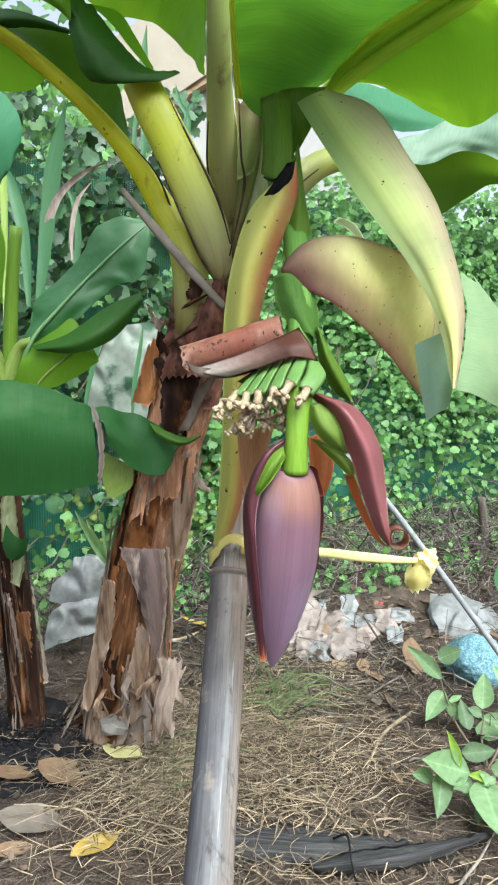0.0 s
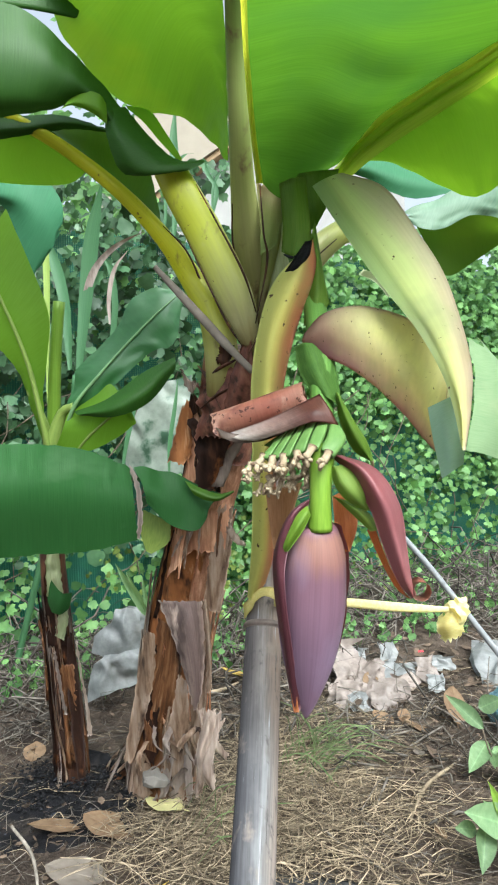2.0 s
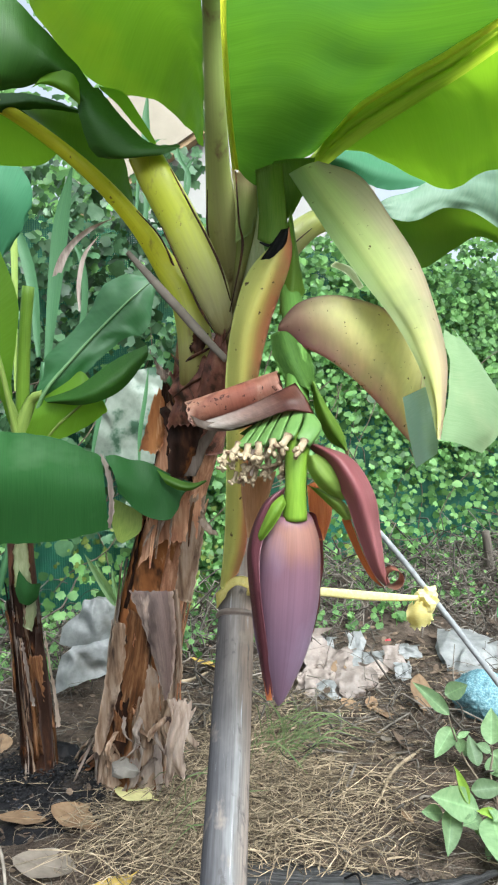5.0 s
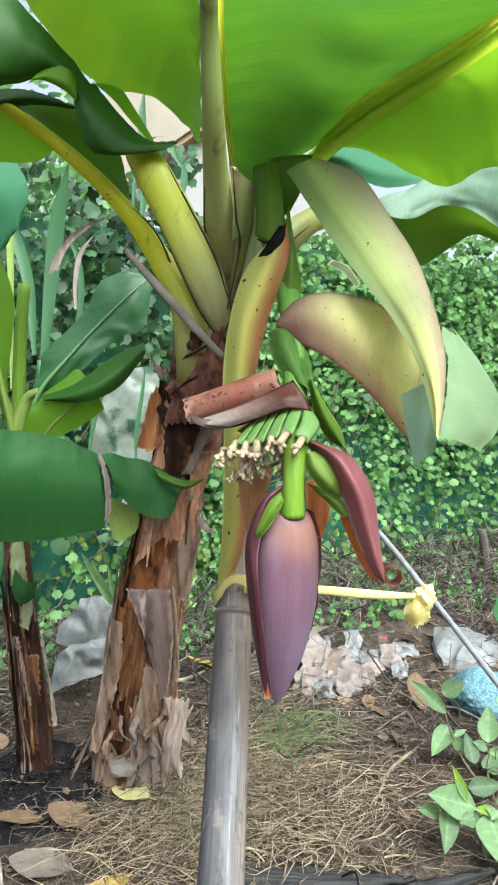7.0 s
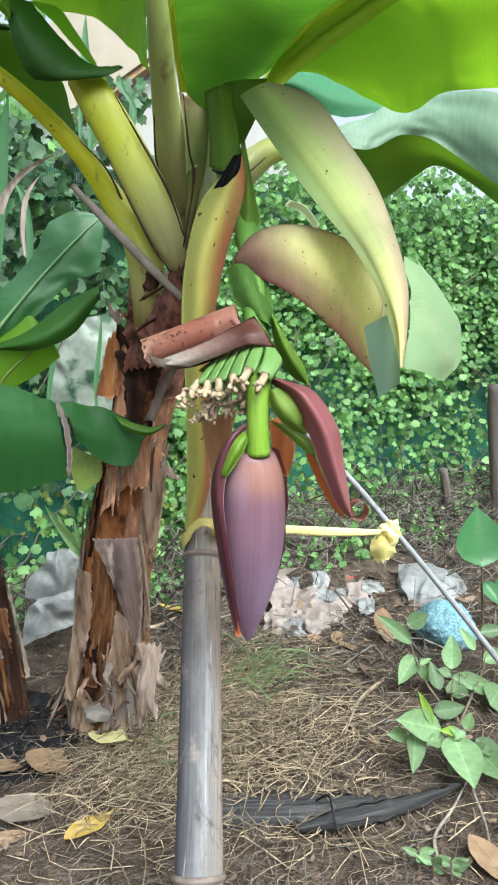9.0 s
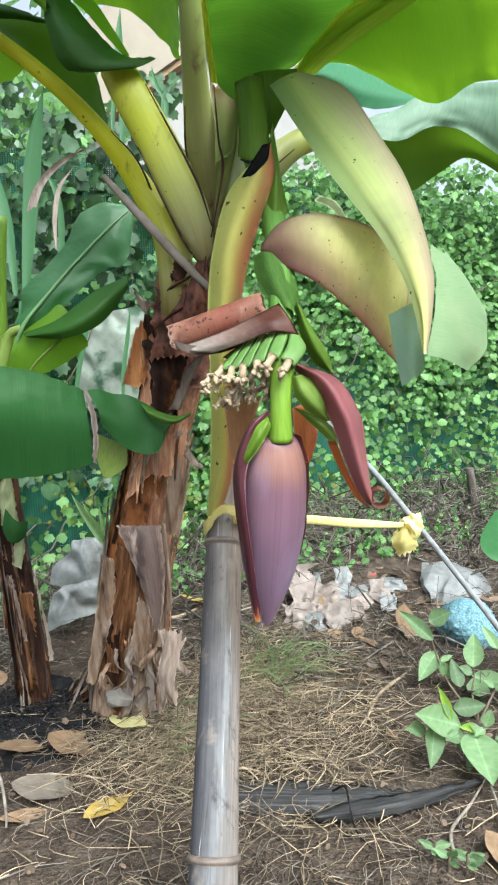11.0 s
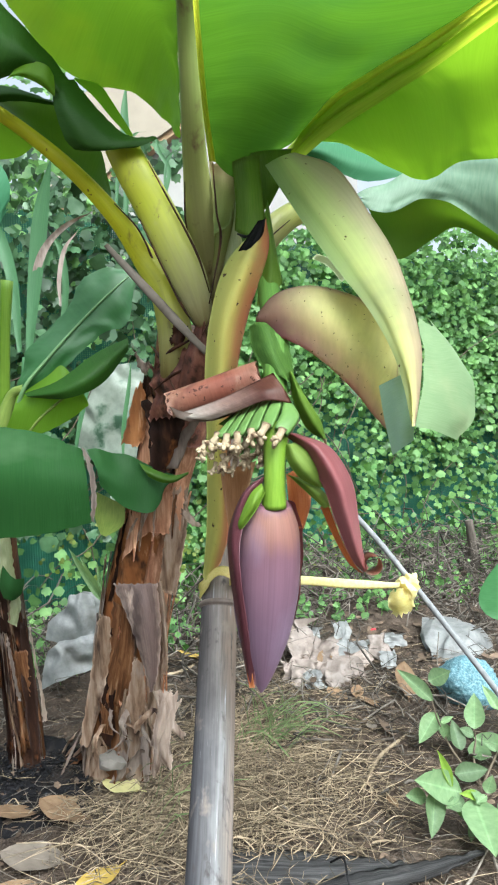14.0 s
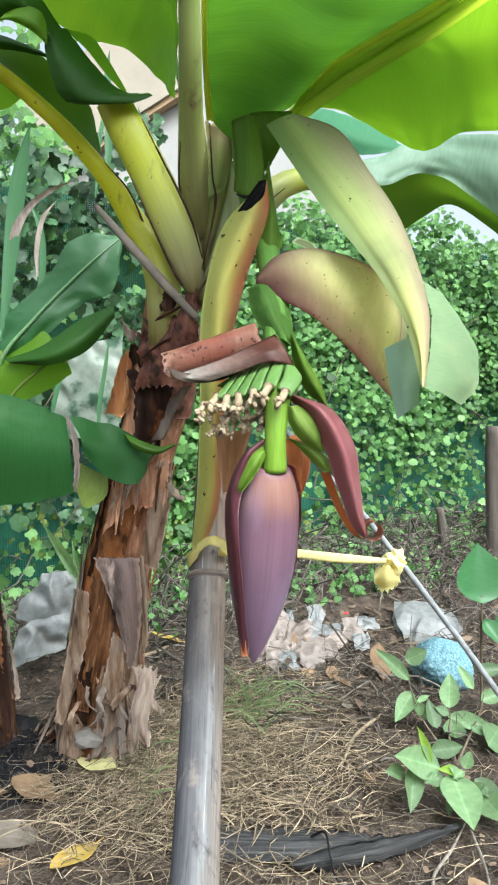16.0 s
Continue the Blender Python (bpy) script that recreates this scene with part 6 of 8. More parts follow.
sheet("leaf_edge", [[(-0.269, 1.045, 0.769), (-0.255, 1.030, 0.730), (-0.251, 1.030, 0.678), (-0.257, 1.040, 0.634)], [(-0.261, 1.040, 0.769), (-0.245, 1.025, 0.735), (-0.240, 1.025, 0.684), (-0.248, 1.035, 0.631)]], M["dry"], broad, "brown dry tear edge", n=20, m=4, thick=0.001, ripple=0.003, ragged=0.004)
sheet("leaf_blade", [[(-0.255, 1.090, 0.684), (-0.261, 1.090, 0.641), (-0.253, 1.100, 0.601)], [(-0.203, 1.100, 0.655), (-0.209, 1.100, 0.617), (-0.243, 1.100, 0.596)]], M["rib"], young, n=10, m=6)
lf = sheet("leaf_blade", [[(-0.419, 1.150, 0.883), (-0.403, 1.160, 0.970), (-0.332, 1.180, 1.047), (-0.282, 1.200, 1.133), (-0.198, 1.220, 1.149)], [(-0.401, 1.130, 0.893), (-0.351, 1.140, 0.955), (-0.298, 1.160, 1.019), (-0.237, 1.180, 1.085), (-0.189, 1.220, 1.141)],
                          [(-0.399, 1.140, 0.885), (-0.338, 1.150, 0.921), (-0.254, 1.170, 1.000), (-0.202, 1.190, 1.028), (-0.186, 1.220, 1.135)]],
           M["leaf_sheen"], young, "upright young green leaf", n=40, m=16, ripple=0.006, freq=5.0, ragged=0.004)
pipe("midrib", [(-0.436, 1.160, 0.821), (-0.399, 1.125, 0.892), (-0.350, 1.135, 0.954), (-0.297, 1.155, 1.018), (-0.236, 1.175, 1.084), (-0.192, 1.215, 1.136)], [0.006, 0.004, 0.003, 0.0025, 0.002, 0.001], M["rib_soft"], lf, seg=7, n=24)
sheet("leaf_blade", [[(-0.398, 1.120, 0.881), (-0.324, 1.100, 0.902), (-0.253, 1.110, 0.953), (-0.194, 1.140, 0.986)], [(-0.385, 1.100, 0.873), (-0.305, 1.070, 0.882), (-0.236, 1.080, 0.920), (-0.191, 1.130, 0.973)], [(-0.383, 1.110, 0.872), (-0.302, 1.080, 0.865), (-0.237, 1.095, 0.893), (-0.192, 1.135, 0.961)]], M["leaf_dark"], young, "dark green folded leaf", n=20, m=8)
pipe("midrib", [(-0.402, 1.145, 0.803), (-0.366, 1.125, 0.835), (-0.318, 1.115, 0.870)], [0.004, 0.0035, 0.002], M["rib"], young, seg=6, n=10)
pipe("leaf_stalk", [(-0.492, 1.240, 0.690), (-0.465, 1.180, 0.811), (-0.437, 1.160, 0.879), (-0.404, 1.140, 0.894)], [0.02, 0.017, 0.012, 0.008], M["rib"], young, "pale green leaf stalk", seg=10, n=18)
pipe("leaf_stalk", [(-0.473, 1.200, 0.787), (-0.484, 1.180, 0.858), (-0.498, 1.160, 0.915), (-0.517, 1.140, 0.994)], [0.014, 0.011, 0.009, 0.007], M["rib"], young, seg=9, n=16)
pipe("cut_stalk", [(-0.480, 1.220, 0.800), (-0.469, 1.200, 0.906), (-0.455, 1.180, 1.022), (-0.442, 1.170, 1.117)], [0.014, 0.014, 0.0125, 0.0125], M["stalk_bright"], young, "cut off green leaf stalk", seg=12, n=16)
bright = sheet("leaf_blade", [[(-0.512, 1.080, 1.284), (-0.477, 1.100, 1.185), (-0.446, 1.120, 1.082), (-0.458, 1.140, 1.000), (-0.477, 1.160, 0.915), (-0.478, 1.180, 0.810)], [(-0.550, 1.060, 1.212), (-0.527, 1.090, 1.102), (-0.502, 1.110, 1.031), (-0.492, 1.130, 0.971), (-0.486, 1.150, 0.903), (-0.480, 1.180, 0.810)],
                     [(-0.613, 1.080, 1.143), (-0.585, 1.100, 1.044), (-0.543, 1.120, 1.006), (-0.517, 1.140, 0.961), (-0.502, 1.160, 0.892), (-0.487, 1.190, 0.810)]],
      M["leaf_mid"], young, "light green upright leaf", n=26, m=14, ripple=0.002)
pipe("midrib", [(-0.557, 1.050, 1.198), (-0.525, 1.083, 1.100), (-0.501, 1.103, 1.027), (-0.487, 1.123, 0.964), (-0.478, 1.143, 0.890), (-0.469, 1.170, 0.803)], [0.002, 0.003, 0.004, 0.005, 0.006, 0.008], M["rib"], bright, seg=8, n=24)
sheet("leaf_blade", [[(-0.688, 1.320, 1.481), (-0.586, 1.340, 1.489), (-0.523, 1.360, 1.447), (-0.500, 1.370, 1.388), (-0.518, 1.370, 1.320)], [(-0.679, 1.300, 1.418), (-0.589, 1.310, 1.404), (-0.546, 1.330, 1.362), (-0.527, 1.350, 1.327), (-0.526, 1.360, 1.296)], [(-0.689, 1.320, 1.414), (-0.626, 1.330, 1.387), (-0.597, 1.340, 1.294), (-0.584, 1.360, 1.228), (-0.536, 1.370, 1.289)]],
      M["leaf_dim"], young, "blue-green hanging leaf", n=22, m=14, ripple=0.004)
sheet("leaf_blade", [[(-0.420, 1.140, 0.877), (-0.355, 1.130, 0.914), (-0.326, 1.130, 0.935), (-0.306, 1.140, 0.913)], [(-0.425, 1.130, 0.847), (-0.357, 1.115, 0.861), (-0.313, 1.120, 0.877), (-0.275, 1.130, 0.860)], [(-0.447, 1.150, 0.814), (-0.385, 1.140, 0.800), (-0.325, 1.140, 0.822), (-0.284, 1.140, 0.849)]], M["leaf_mid"], young, "light green young leaf", n=18, m=10, ripple=0.003)
sheet("sheath_patch", [[(-0.513, 1.260, 0.528), (-0.517, 1.260, 0.479), (-0.508, 1.260, 0.448)], [(-0.478, 1.240, 0.495), (-0.485, 1.240, 0.471), (-0.486, 1.250, 0.444)], [(-0.460, 1.260, 0.490), (-0.467, 1.260, 0.459), (-0.478, 1.260, 0.447)]], M["leaf_young"], young, n=8, m=6)

# ---- bamboo prop, tie and rod ----
prop = thing("bamboo_prop", (-0.03, 0.62, 0), "weathered grey bamboo pole propping the flower stalk", "bamboo pole")
A, B, C = Vector((0.001, 0.875, 0.632)), Vector((-0.015, 0.860, 0.504)), Vector((-0.031, 0.700, 0.212))
foot = C + (C - B) * (C.z + 0.02) / (B.z - C.z)
top = B + (B - C) * 0.9
def along(k):
    return foot.lerp(B, k)
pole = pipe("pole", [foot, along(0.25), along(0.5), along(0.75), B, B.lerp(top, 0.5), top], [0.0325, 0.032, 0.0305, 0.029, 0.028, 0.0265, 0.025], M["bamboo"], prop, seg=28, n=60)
for k in (1.02, 0.32):
    c = foot + (B - foot) * k
    d = (B - foot).normalized()
    pipe("node_ring", [c - d * 0.006, c - d * 0.002, c + d * 0.001, c + d * 0.004], [0.029, 0.0325, 0.0315, 0.029] if k > 0.9 else [0.0325, 0.0355, 0.035, 0.0325], M["node"], pole, "raised bamboo node", seg=28, n=9)

rod = thing("metal_rod", (0.587, 1.100, 0.181), "thin grey metal rod leaning in the soil", "rod")
pipe("rod_shaft", [(0.133, 1.100, 0.739), (0.251, 1.060, 0.606), (0.329, 1.030, 0.502), (0.432, 1.000, 0.358), (0.529, 0.970, 0.215)], [0.0055] * 5, M["metal"], rod, seg=10, n=24)

tie = thing("yellow_tie", (-0.000, 0.840, 0.564), "yellow plastic tape tied round the bamboo pole", "plastic tape")
sheet("band", [[(-0.046, 0.865, 0.549), (-0.017, 0.830, 0.580), (0.005, 0.825, 0.582), (0.021, 0.860, 0.560)], [(-0.044, 0.865, 0.525), (-0.017, 0.828, 0.567), (0.005, 0.823, 0.565), (0.020, 0.860, 0.540)]], M["tape"], tie, n=14, m=6, thick=0.001, ripple=0.002)
pipe("strand", [(0.004, 0.850, 0.556), (0.111, 0.900, 0.542), (0.200, 0.950, 0.522), (0.292, 1.000, 0.505), (0.320, 1.015, 0.505)], [0.0075, 0.0075, 0.008, 0.005, 0.006], M["tape"], tie, "stretched yellow tape", seg=9, n=40, flat=0.35, side=(0, 0, 1), wob=0.25)
bm = bmesh.new()
bmesh.ops.create_icosphere(bm, subdivisions=3, radius=0.020)
for v in bm.verts:
    v.co *= 1 + 0.55 * noise.noise(v.co * 90)
bmesh.ops.translate(bm, verts=bm.verts[:], vec=Vector((0.320, 1.015, 0.501)))
part("knot", bm, M["tape"], tie, "crumpled yellow knot")
sheet("loose_end", [[(0.289, 1.020, 0.490), (0.280, 1.010, 0.472), (0.287, 1.020, 0.446)], [(0.304, 1.000, 0.499), (0.300, 0.995, 0.476), (0.304, 1.005, 0.450)], [(0.327, 1.010, 0.494), (0.328, 1.010, 0.471), (0.322, 1.020, 0.454)]], M["tape"], tie, n=10, m=10, ripple=0.005, thick=0.0006, ragged=0.006)


# ---- fence with shade net and vines ----
def fence_y(x, z):
    return fence_line(x) + 0.05 * noise.noise(Vector((x * 1.3, z * 1.3, 1)))


fence = thing("net_fence", (0, 3.4, 0.1), "green shade net fence overgrown with vines", "fence")
bm = bmesh.new()
def ribbon(bm, pts, wide):
    vs = [(bm.verts.new(p - wide), bm.verts.new(p + wide)) for p in pts]
    for a, b in zip(vs, vs[1:]):
        bm.faces.new((a[0], a[1], b[1], b[0]))
for x in np.arange(-2.4, 2.6, 0.0085):
    ribbon(bm, [Vector((x, fence_y(x, z), z)) for z in np.linspace(0.02, 1.75, 16)], Vector((0.0031, 0, 0)))
for z in np.arange(0.05, 1.75, 0.0085):
    ribbon(bm, [Vector((x, fence_y(x, z) + 0.002, z)) for x in np.linspace(-2.4, 2.6, 40)], Vector((0, 0, 0.0031)))
tagged(part("net", bm, M["net"], fence, "dark green woven shade net"), kind="stuff")
for x in (-1.6, 0.0, 1.75):
    pipe("post", [(x, fence_line(x) + 0.12, 0), (x + 0.01, fence_line(x) + 0.12, 1), (x, fence_line(x) + 0.12, 1.9)], [0.035, 0.033, 0.03], M["stake"], fence, seg=10, n=12, wob=0.1)


LOBES = ((0.0, 1.0), (0.42, 0.66), (0.78, 0.92), (1.25, 0.60), (1.75, 0.80), (2.35, 0.66), (2.85, 0.36))


def vine_leaf(bm, at, size, facing, up, rnd):
    """A five-lobed vine leaf, cupped along its midrib."""
    f = facing.normalized()
    u = (up - f * up.dot(f)).normalized()
    s = u.cross(f)
    c = bm.verts.new(at - f * size * 0.06)
    ring = []
    deep, cup = rnd.uniform(0.5, 1.15), rnd.uniform(0.15, 0.6)
    for k in range(-6, 7):
        w, r = LOBES[abs(k)]
        w = w if k >= 0 else -w
        r = (1 - (1 - r) * deep) * rnd.uniform(0.9, 1.08)
        a, b = math.sin(w) * r, math.cos(w) * r
        ring.append(bm.verts.new(at + (s * a + u * b - f * (cup * (a * a + b * b * 0.5) - 0.12 * abs(a) - rnd.uniform(0, 0.08))) * size))
    for i in range(len(ring)):
        bm.faces.new((c, ring[i], ring[(i + 1) % len(ring)])).smooth = True


rng = random.Random(11)
bm = bmesh.new()
for _ in range(46000):
    x = rng.uniform(-2.3, 2.5)
    z = rng.triangular(0.12, 2.35, 1.2)
    top_z = 1.72 + 0.25 * noise.noise(Vector((x * 1.5, 0, 5))) + 0.3 * max(0, min(1, -x * 1.2 - 0.2)) + 0.16 * max(0, min(1, x * 2 - 0.4))
    if z > top_z:
        continue
    if x < -0.45 and z > 1.3 and noise.noise(Vector((x * 5, z * 5, 2))) > 0.05 and rng.random() < 0.75:
        continue
    gap = noise.noise(Vector((x * 1.6, z * 1.6, 9)))
    if gap < -0.15 and z < 1.2 and rng.random() < 0.7 * min(1, (1.45 - z) * 1.5):
        continue
    if z < 0.6 and rng.random() < 0.35:
        continue
    if x > 0.25 and z < 0.85 and noise.noise(Vector((x * 2.3, z * 2.3, 4))) > -0.1 and rng.random() < 0.4:
        continue
    if abs(x + 0.55) < 0.13 and abs(z - 0.90) < 0.16 and rng.random() < 0.7:
        continue
    if x < -0.15 and z < 0.62 and rng.random() < 0.35:
        continue
    if x < -0.22 + 0.12 * noise.noise(Vector((x * 4, z * 4, 6))) and z > 0.45 and rng.random() < 0.93:
        continue
    d = rng.uniform(0.01, 0.24)
    at = Vector((x, fence_y(x, z) - d, z))
    vine_leaf(bm, at, rng.triangular(0.010, 0.032, 0.017), Vector((rng.uniform(-0.9, 0.9), -1, rng.uniform(-0.2, 1.1))), Vector((rng.uniform(-0.8, 0.8), 0, -1)), rng)
for _ in range(350):
    x, z = rng.uniform(-1.5, 0.05), rng.triangular(0.02, 0.5, 0.15)
    at = Vector((x, fence_y(x, z) - rng.uniform(0.02, 0.35), z + 0.02))
    vine_leaf(bm, at, rng.uniform(0.012, 0.034), Vector((rng.uniform(-0.9, 0.9), -1, rng.uniform(-0.2, 1.1))), Vector((rng.uniform(-0.8, 0.8), 0, -1)), rng)
for _ in range(450):
    x, z = rng.uniform(0.1, 1.8), rng.triangular(0.06, 0.5, 0.2)
    at = Vector((x, fence_y(x, z) - rng.uniform(0.02, 0.3), z + 0.03))
    vine_leaf(bm, at, rng.uniform(0.010, 0.028), Vector((rng.uniform(-0.9, 0.9), -1, rng.uniform(-0.2, 1.1))), Vector((rng.uniform(-0.8, 0.8), 0, -1)), rng)
for _ in range(900):
    x, z = rng.uniform(-0.26, -0.02), rng.uniform(0.12, 0.95)
    at = Vector((x, fence_y(x, z) - rng.uniform(0.02, 0.2), z))
    vine_leaf(bm, at, rng.uniform(0.010, 0.028), Vector((rng.uniform(-0.9, 0.9), -1, rng.uniform(-0.2, 1.1))), Vector((rng.uniform(-0.8, 0.8), 0, -1)), rng)
tagged(part("vine_leaves", bm, M["vine"]), "dense green lobed vine leaves climbing the net", "vines", kind="stuff")
# Larger leaves at this end, with its shade in their colour.
bm = bmesh.new()
for _ in range(8200):
    x, z = rng.uniform(-2.3, -0.12), rng.uniform(0.4, 2.2)
    if x > -0.22 + 0.14 * noise.noise(Vector((x * 4, z * 4, 6))) or z > 1.98 + 0.25 * noise.noise(Vector((x * 2.5, 0, 5))):
        continue
    if noise.noise(Vector((x * 4.5, z * 4.5, 2))) > 0.22 and rng.random() < 0.8 or abs(x + 0.55) < 0.13 and abs(z - 0.90) < 0.15 and rng.random() < 0.75:
        continue
    if z < 0.7 and rng.random() < 0.5:
        continue
    at = Vector((x, fence_y(x, z) - rng.uniform(0.01, 0.30), z))
    vine_leaf(bm, at, rng.triangular(0.012, 0.05, 0.022), Vector((rng.uniform(-1.1, 1.1), -1, rng.uniform(-0.6, 1.2))), Vector((rng.uniform(-0.9, 0.9), 0, -1)), rng)
tagged(part("creeper_leaves", bm, M["creeper"]), "creeper leaves hanging over the net, shade in their dark green", "creeper", kind="stuff")
bm = bmesh.new()
for _ in range(150):
    x, z = rng.uniform(-2.2, 2.4), rng.uniform(0.1, 1.2)
    a = rng.uniform(-1.3, 1.3)
    p = Vector((x, fence_y(x, z) - rng.uniform(0.02, 0.2), z))
    pts = [p]
    for _k in range(4):
        a += rng.uniform(-0.5, 0.5)
        p = p + Vector((math.sin(a) * 0.13, rng.uniform(-0.03, 0.03), math.cos(a) * 0.13))
        pts.append(p)
    tube(bm, pts, [0.0025, 0.0025, 0.002], seg=5, n=10, caps=False)
tagged(part("vine_stems", bm, M["wood_bark"]), "thin brown vine stems on the net", "vines", kind="stuff")
# bushes behind the fence
bm = bmesh.new()
for _ in range(17000):
    x, z = rng.uniform(-3, 3.2), rng.triangular(0.1, 2.0, 0.9)
    if abs(x + 0.68) < 0.24 and abs(z - 0.95) < 0.28 and rng.random() < 0.8:
        continue
    vine_leaf(bm, Vector((x, fence_line(x) + rng.uniform(0.3, 1.3), z)), rng.uniform(0.03, 0.075), Vector((rng.uniform(-0.9, 0.9), -1, rng.uniform(-0.2, 1))), Vector((rng.uniform(-0.8, 0.8), 0, -1)), rng)
tagged(part("bushes", bm, M["vine"]), "green bushes behind the net fence", "bushes", kind="stuff")

# tall hedge of trees behind, on the side away from the house
bm = bmesh.new()
for _ in range(2000):
    x, z = rng.uniform(-4.2, -1.15), rng.triangular(1.2, 4.6, 2.6)
    vine_leaf(bm, Vector((x, rng.uniform(4.2, 6.0), z)), rng.uniform(0.05, 0.10), Vector((rng.uniform(-0.9, 0.9), -1, rng.uniform(-0.2, 1))), Vector((rng.uniform(-0.8, 0.8), 0, -1)), rng)
tagged(part("tall_hedge", bm, M["vine"]), "tall green foliage behind the fence", "hedge", kind="stuff")

# ---- litter ----
rng = random.Random(21)
bm = bmesh.new()
for _ in range(5400):
    k = rng.random()
    if k < 0.52:
        x, y, hi = rng.gauss(0.04, 0.14), rng.gauss(1.38, 0.26), 0.022
    elif k < 0.68:
        x, y, hi = rng.gauss(-0.14, 0.09), rng.gauss(1.16, 0.07), 0.02
    else:
        x, y, hi = rng.uniform(-0.9, 1.2), rng.uniform(0.6, 2.3), 0.006
    a = rng.uniform(0, 6.28)
    L = rng.uniform(0.02, 0.10) if rng.random() < 0.72 or x < -0.25 else rng.uniform(0.1, 0.22)
    if 0.52 <= k < 0.68:
        L = rng.uniform(0.05, 0.17)
    z = height(x, y) + rng.uniform(0.001, hi)
    d = Vector((math.cos(a), math.sin(a), 0))
    s = Vector((-d.y, d.x, 0)) * rng.uniform(-1.1, 1.1)
    p = Vector((x, y, z))
    w = rng.choice((0.0004, 0.0004, 0.0005, 0.0006, 0.0008, 0.0011))
    tube(bm, [p, p + (d + s) * L * 0.5 + Vector((0, 0, rng.uniform(0, 0.012))), p + d * L + Vector((0, 0, rng.uniform(-0.004, 0.006)))], [w, w * 1.1, w * 0.6], seg=4, n=6, caps=False)
tagged(part("straw", bm, M["straw"]), "dry straw scattered over the soil", "straw", kind="stuff")
bm = bmesh.new()
for _ in range(6500):
    x = rng.uniform(-1.5, 1.9)
    y = fence_line(x) - 0.02 - abs(rng.gauss(0, 0.8))
    if y < 1.2 or (y < 1.6 and x < 0.05) or (abs(x + 0.44) < 0.17 and y < 1.95) or (abs(x - 0.58) < 0.2 and 1.9 < y < 2.5):
        continue
    a = rng.uniform(0, 6.28)
    L = rng.uniform(0.03, 0.22)
    p = Vector((x, y, height(x, y) + rng.uniform(0.0, 0.02 + (0.12 if x > 0 else 0.05) * max(0, 1 + y - fence_line(x)))))
    d = Vector((math.cos(a), math.sin(a), rng.uniform(-0.5, 0.6)))
    w = rng.choice((0.0008, 0.001, 0.0013, 0.0018, 0.0025, 0.0035))
    if rng.random() < 0.06 and y > fence_line(x) - 0.55:
        L, w = rng.uniform(0.25, 0.5), rng.uniform(0.002, 0.005)
    bend = [Vector((rng.uniform(-0.35, 0.35), rng.uniform(-0.35, 0.35), rng.uniform(-0.2, 0.35))) * L for _k in range(2)]
    tube(bm, [p, p + d * L * 0.33 + bend[0], p + d * L * 0.66 + bend[1], p + d * L], [w, w * 0.9, w * 0.8, w * 0.5], seg=4, n=7, caps=False)
for _ in range(2600):
    x, y = rng.uniform(-0.8, 1.1), rng.uniform(0.6, 2.1)
    a, L, w = rng.uniform(0, 6.28), rng.uniform(0.02, 0.12), rng.choice((0.0005, 0.0007, 0.001))
    p = Vector((x, y, height(x, y) + rng.uniform(0.0, 0.008)))
    d = Vector((math.cos(a), math.sin(a), rng.uniform(-0.05, 0.08)))
    bend = Vector((rng.uniform(-0.4, 0.4), rng.uniform(-0.4, 0.4), rng.uniform(0, 0.1))) * L
    tube(bm, [p, p + d * L * 0.5 + bend, p + d * L], [w, w, w * 0.5], seg=3, n=6, caps=False)
tagged(part("twigs", bm, M["twig"]), "heap of dry grey twigs under the fence", "twigs", kind="stuff")


bm = bmesh.new()
for _ in range(4200):
    x, y = rng.uniform(-1.3, 1.7), rng.uniform(0.6, 3.2)
    c = Vector((x, y, height(x, y) + rng.uniform(0.002, 0.012 if y < 1.8 or abs(x - 0.58) < 0.22 else 0.05)))
    L, w, a = rng.uniform(0.003, 0.011) * (1 if y < 1.8 else rng.uniform(1.0, 2.6)), rng.uniform(0.3, 0.8), rng.uniform(0, 6.28)
    e, f = Vector((math.cos(a), math.sin(a), rng.uniform(-0.4, 0.4))) * L, Vector((-math.sin(a), math.cos(a), rng.uniform(-0.4, 0.4))) * L * w
    q = [bm.verts.new(c + v) for v in (-e, -e * 0.4 + f, e * 0.5 + f * 0.9, e, e * 0.4 - f, -e * 0.5 - f * 0.8)]
    bm.faces.new(q)
tagged(part("leaf_flakes", bm, M["flake"]), "brown flakes of dry leaves on the soil", "litter", kind="stuff")
bm = bmesh.new()
for _ in range(3600):
    x, y = rng.gauss(0.05, 0.62), rng.uniform(0.6, 2.3)
    r = rng.uniform(0.002, 0.009) if rng.random() < 0.93 else rng.uniform(0.01, 0.018)
    c = Vector((x, y, height(x, y) + r * 0.2))
    vs = [bm.verts.new(c + Vector(d) * r * rng.uniform(0.6, 1.1)) for d in ((1, 0, 0), (0, 1, 0), (-1, 0, 0), (0, -1, 0), (0.2, 0.1, 0.8), (0, 0, -0.7))]
    for i in range(4):
        bm.faces.new((vs[i], vs[(i + 1) % 4], vs[4]))
        bm.faces.new((vs[(i + 1) % 4], vs[i], vs[5]))
tagged(part("soil_crumbs", bm, M["soil"]), "crumbs and clods of dry brown soil", "soil", kind="stuff")


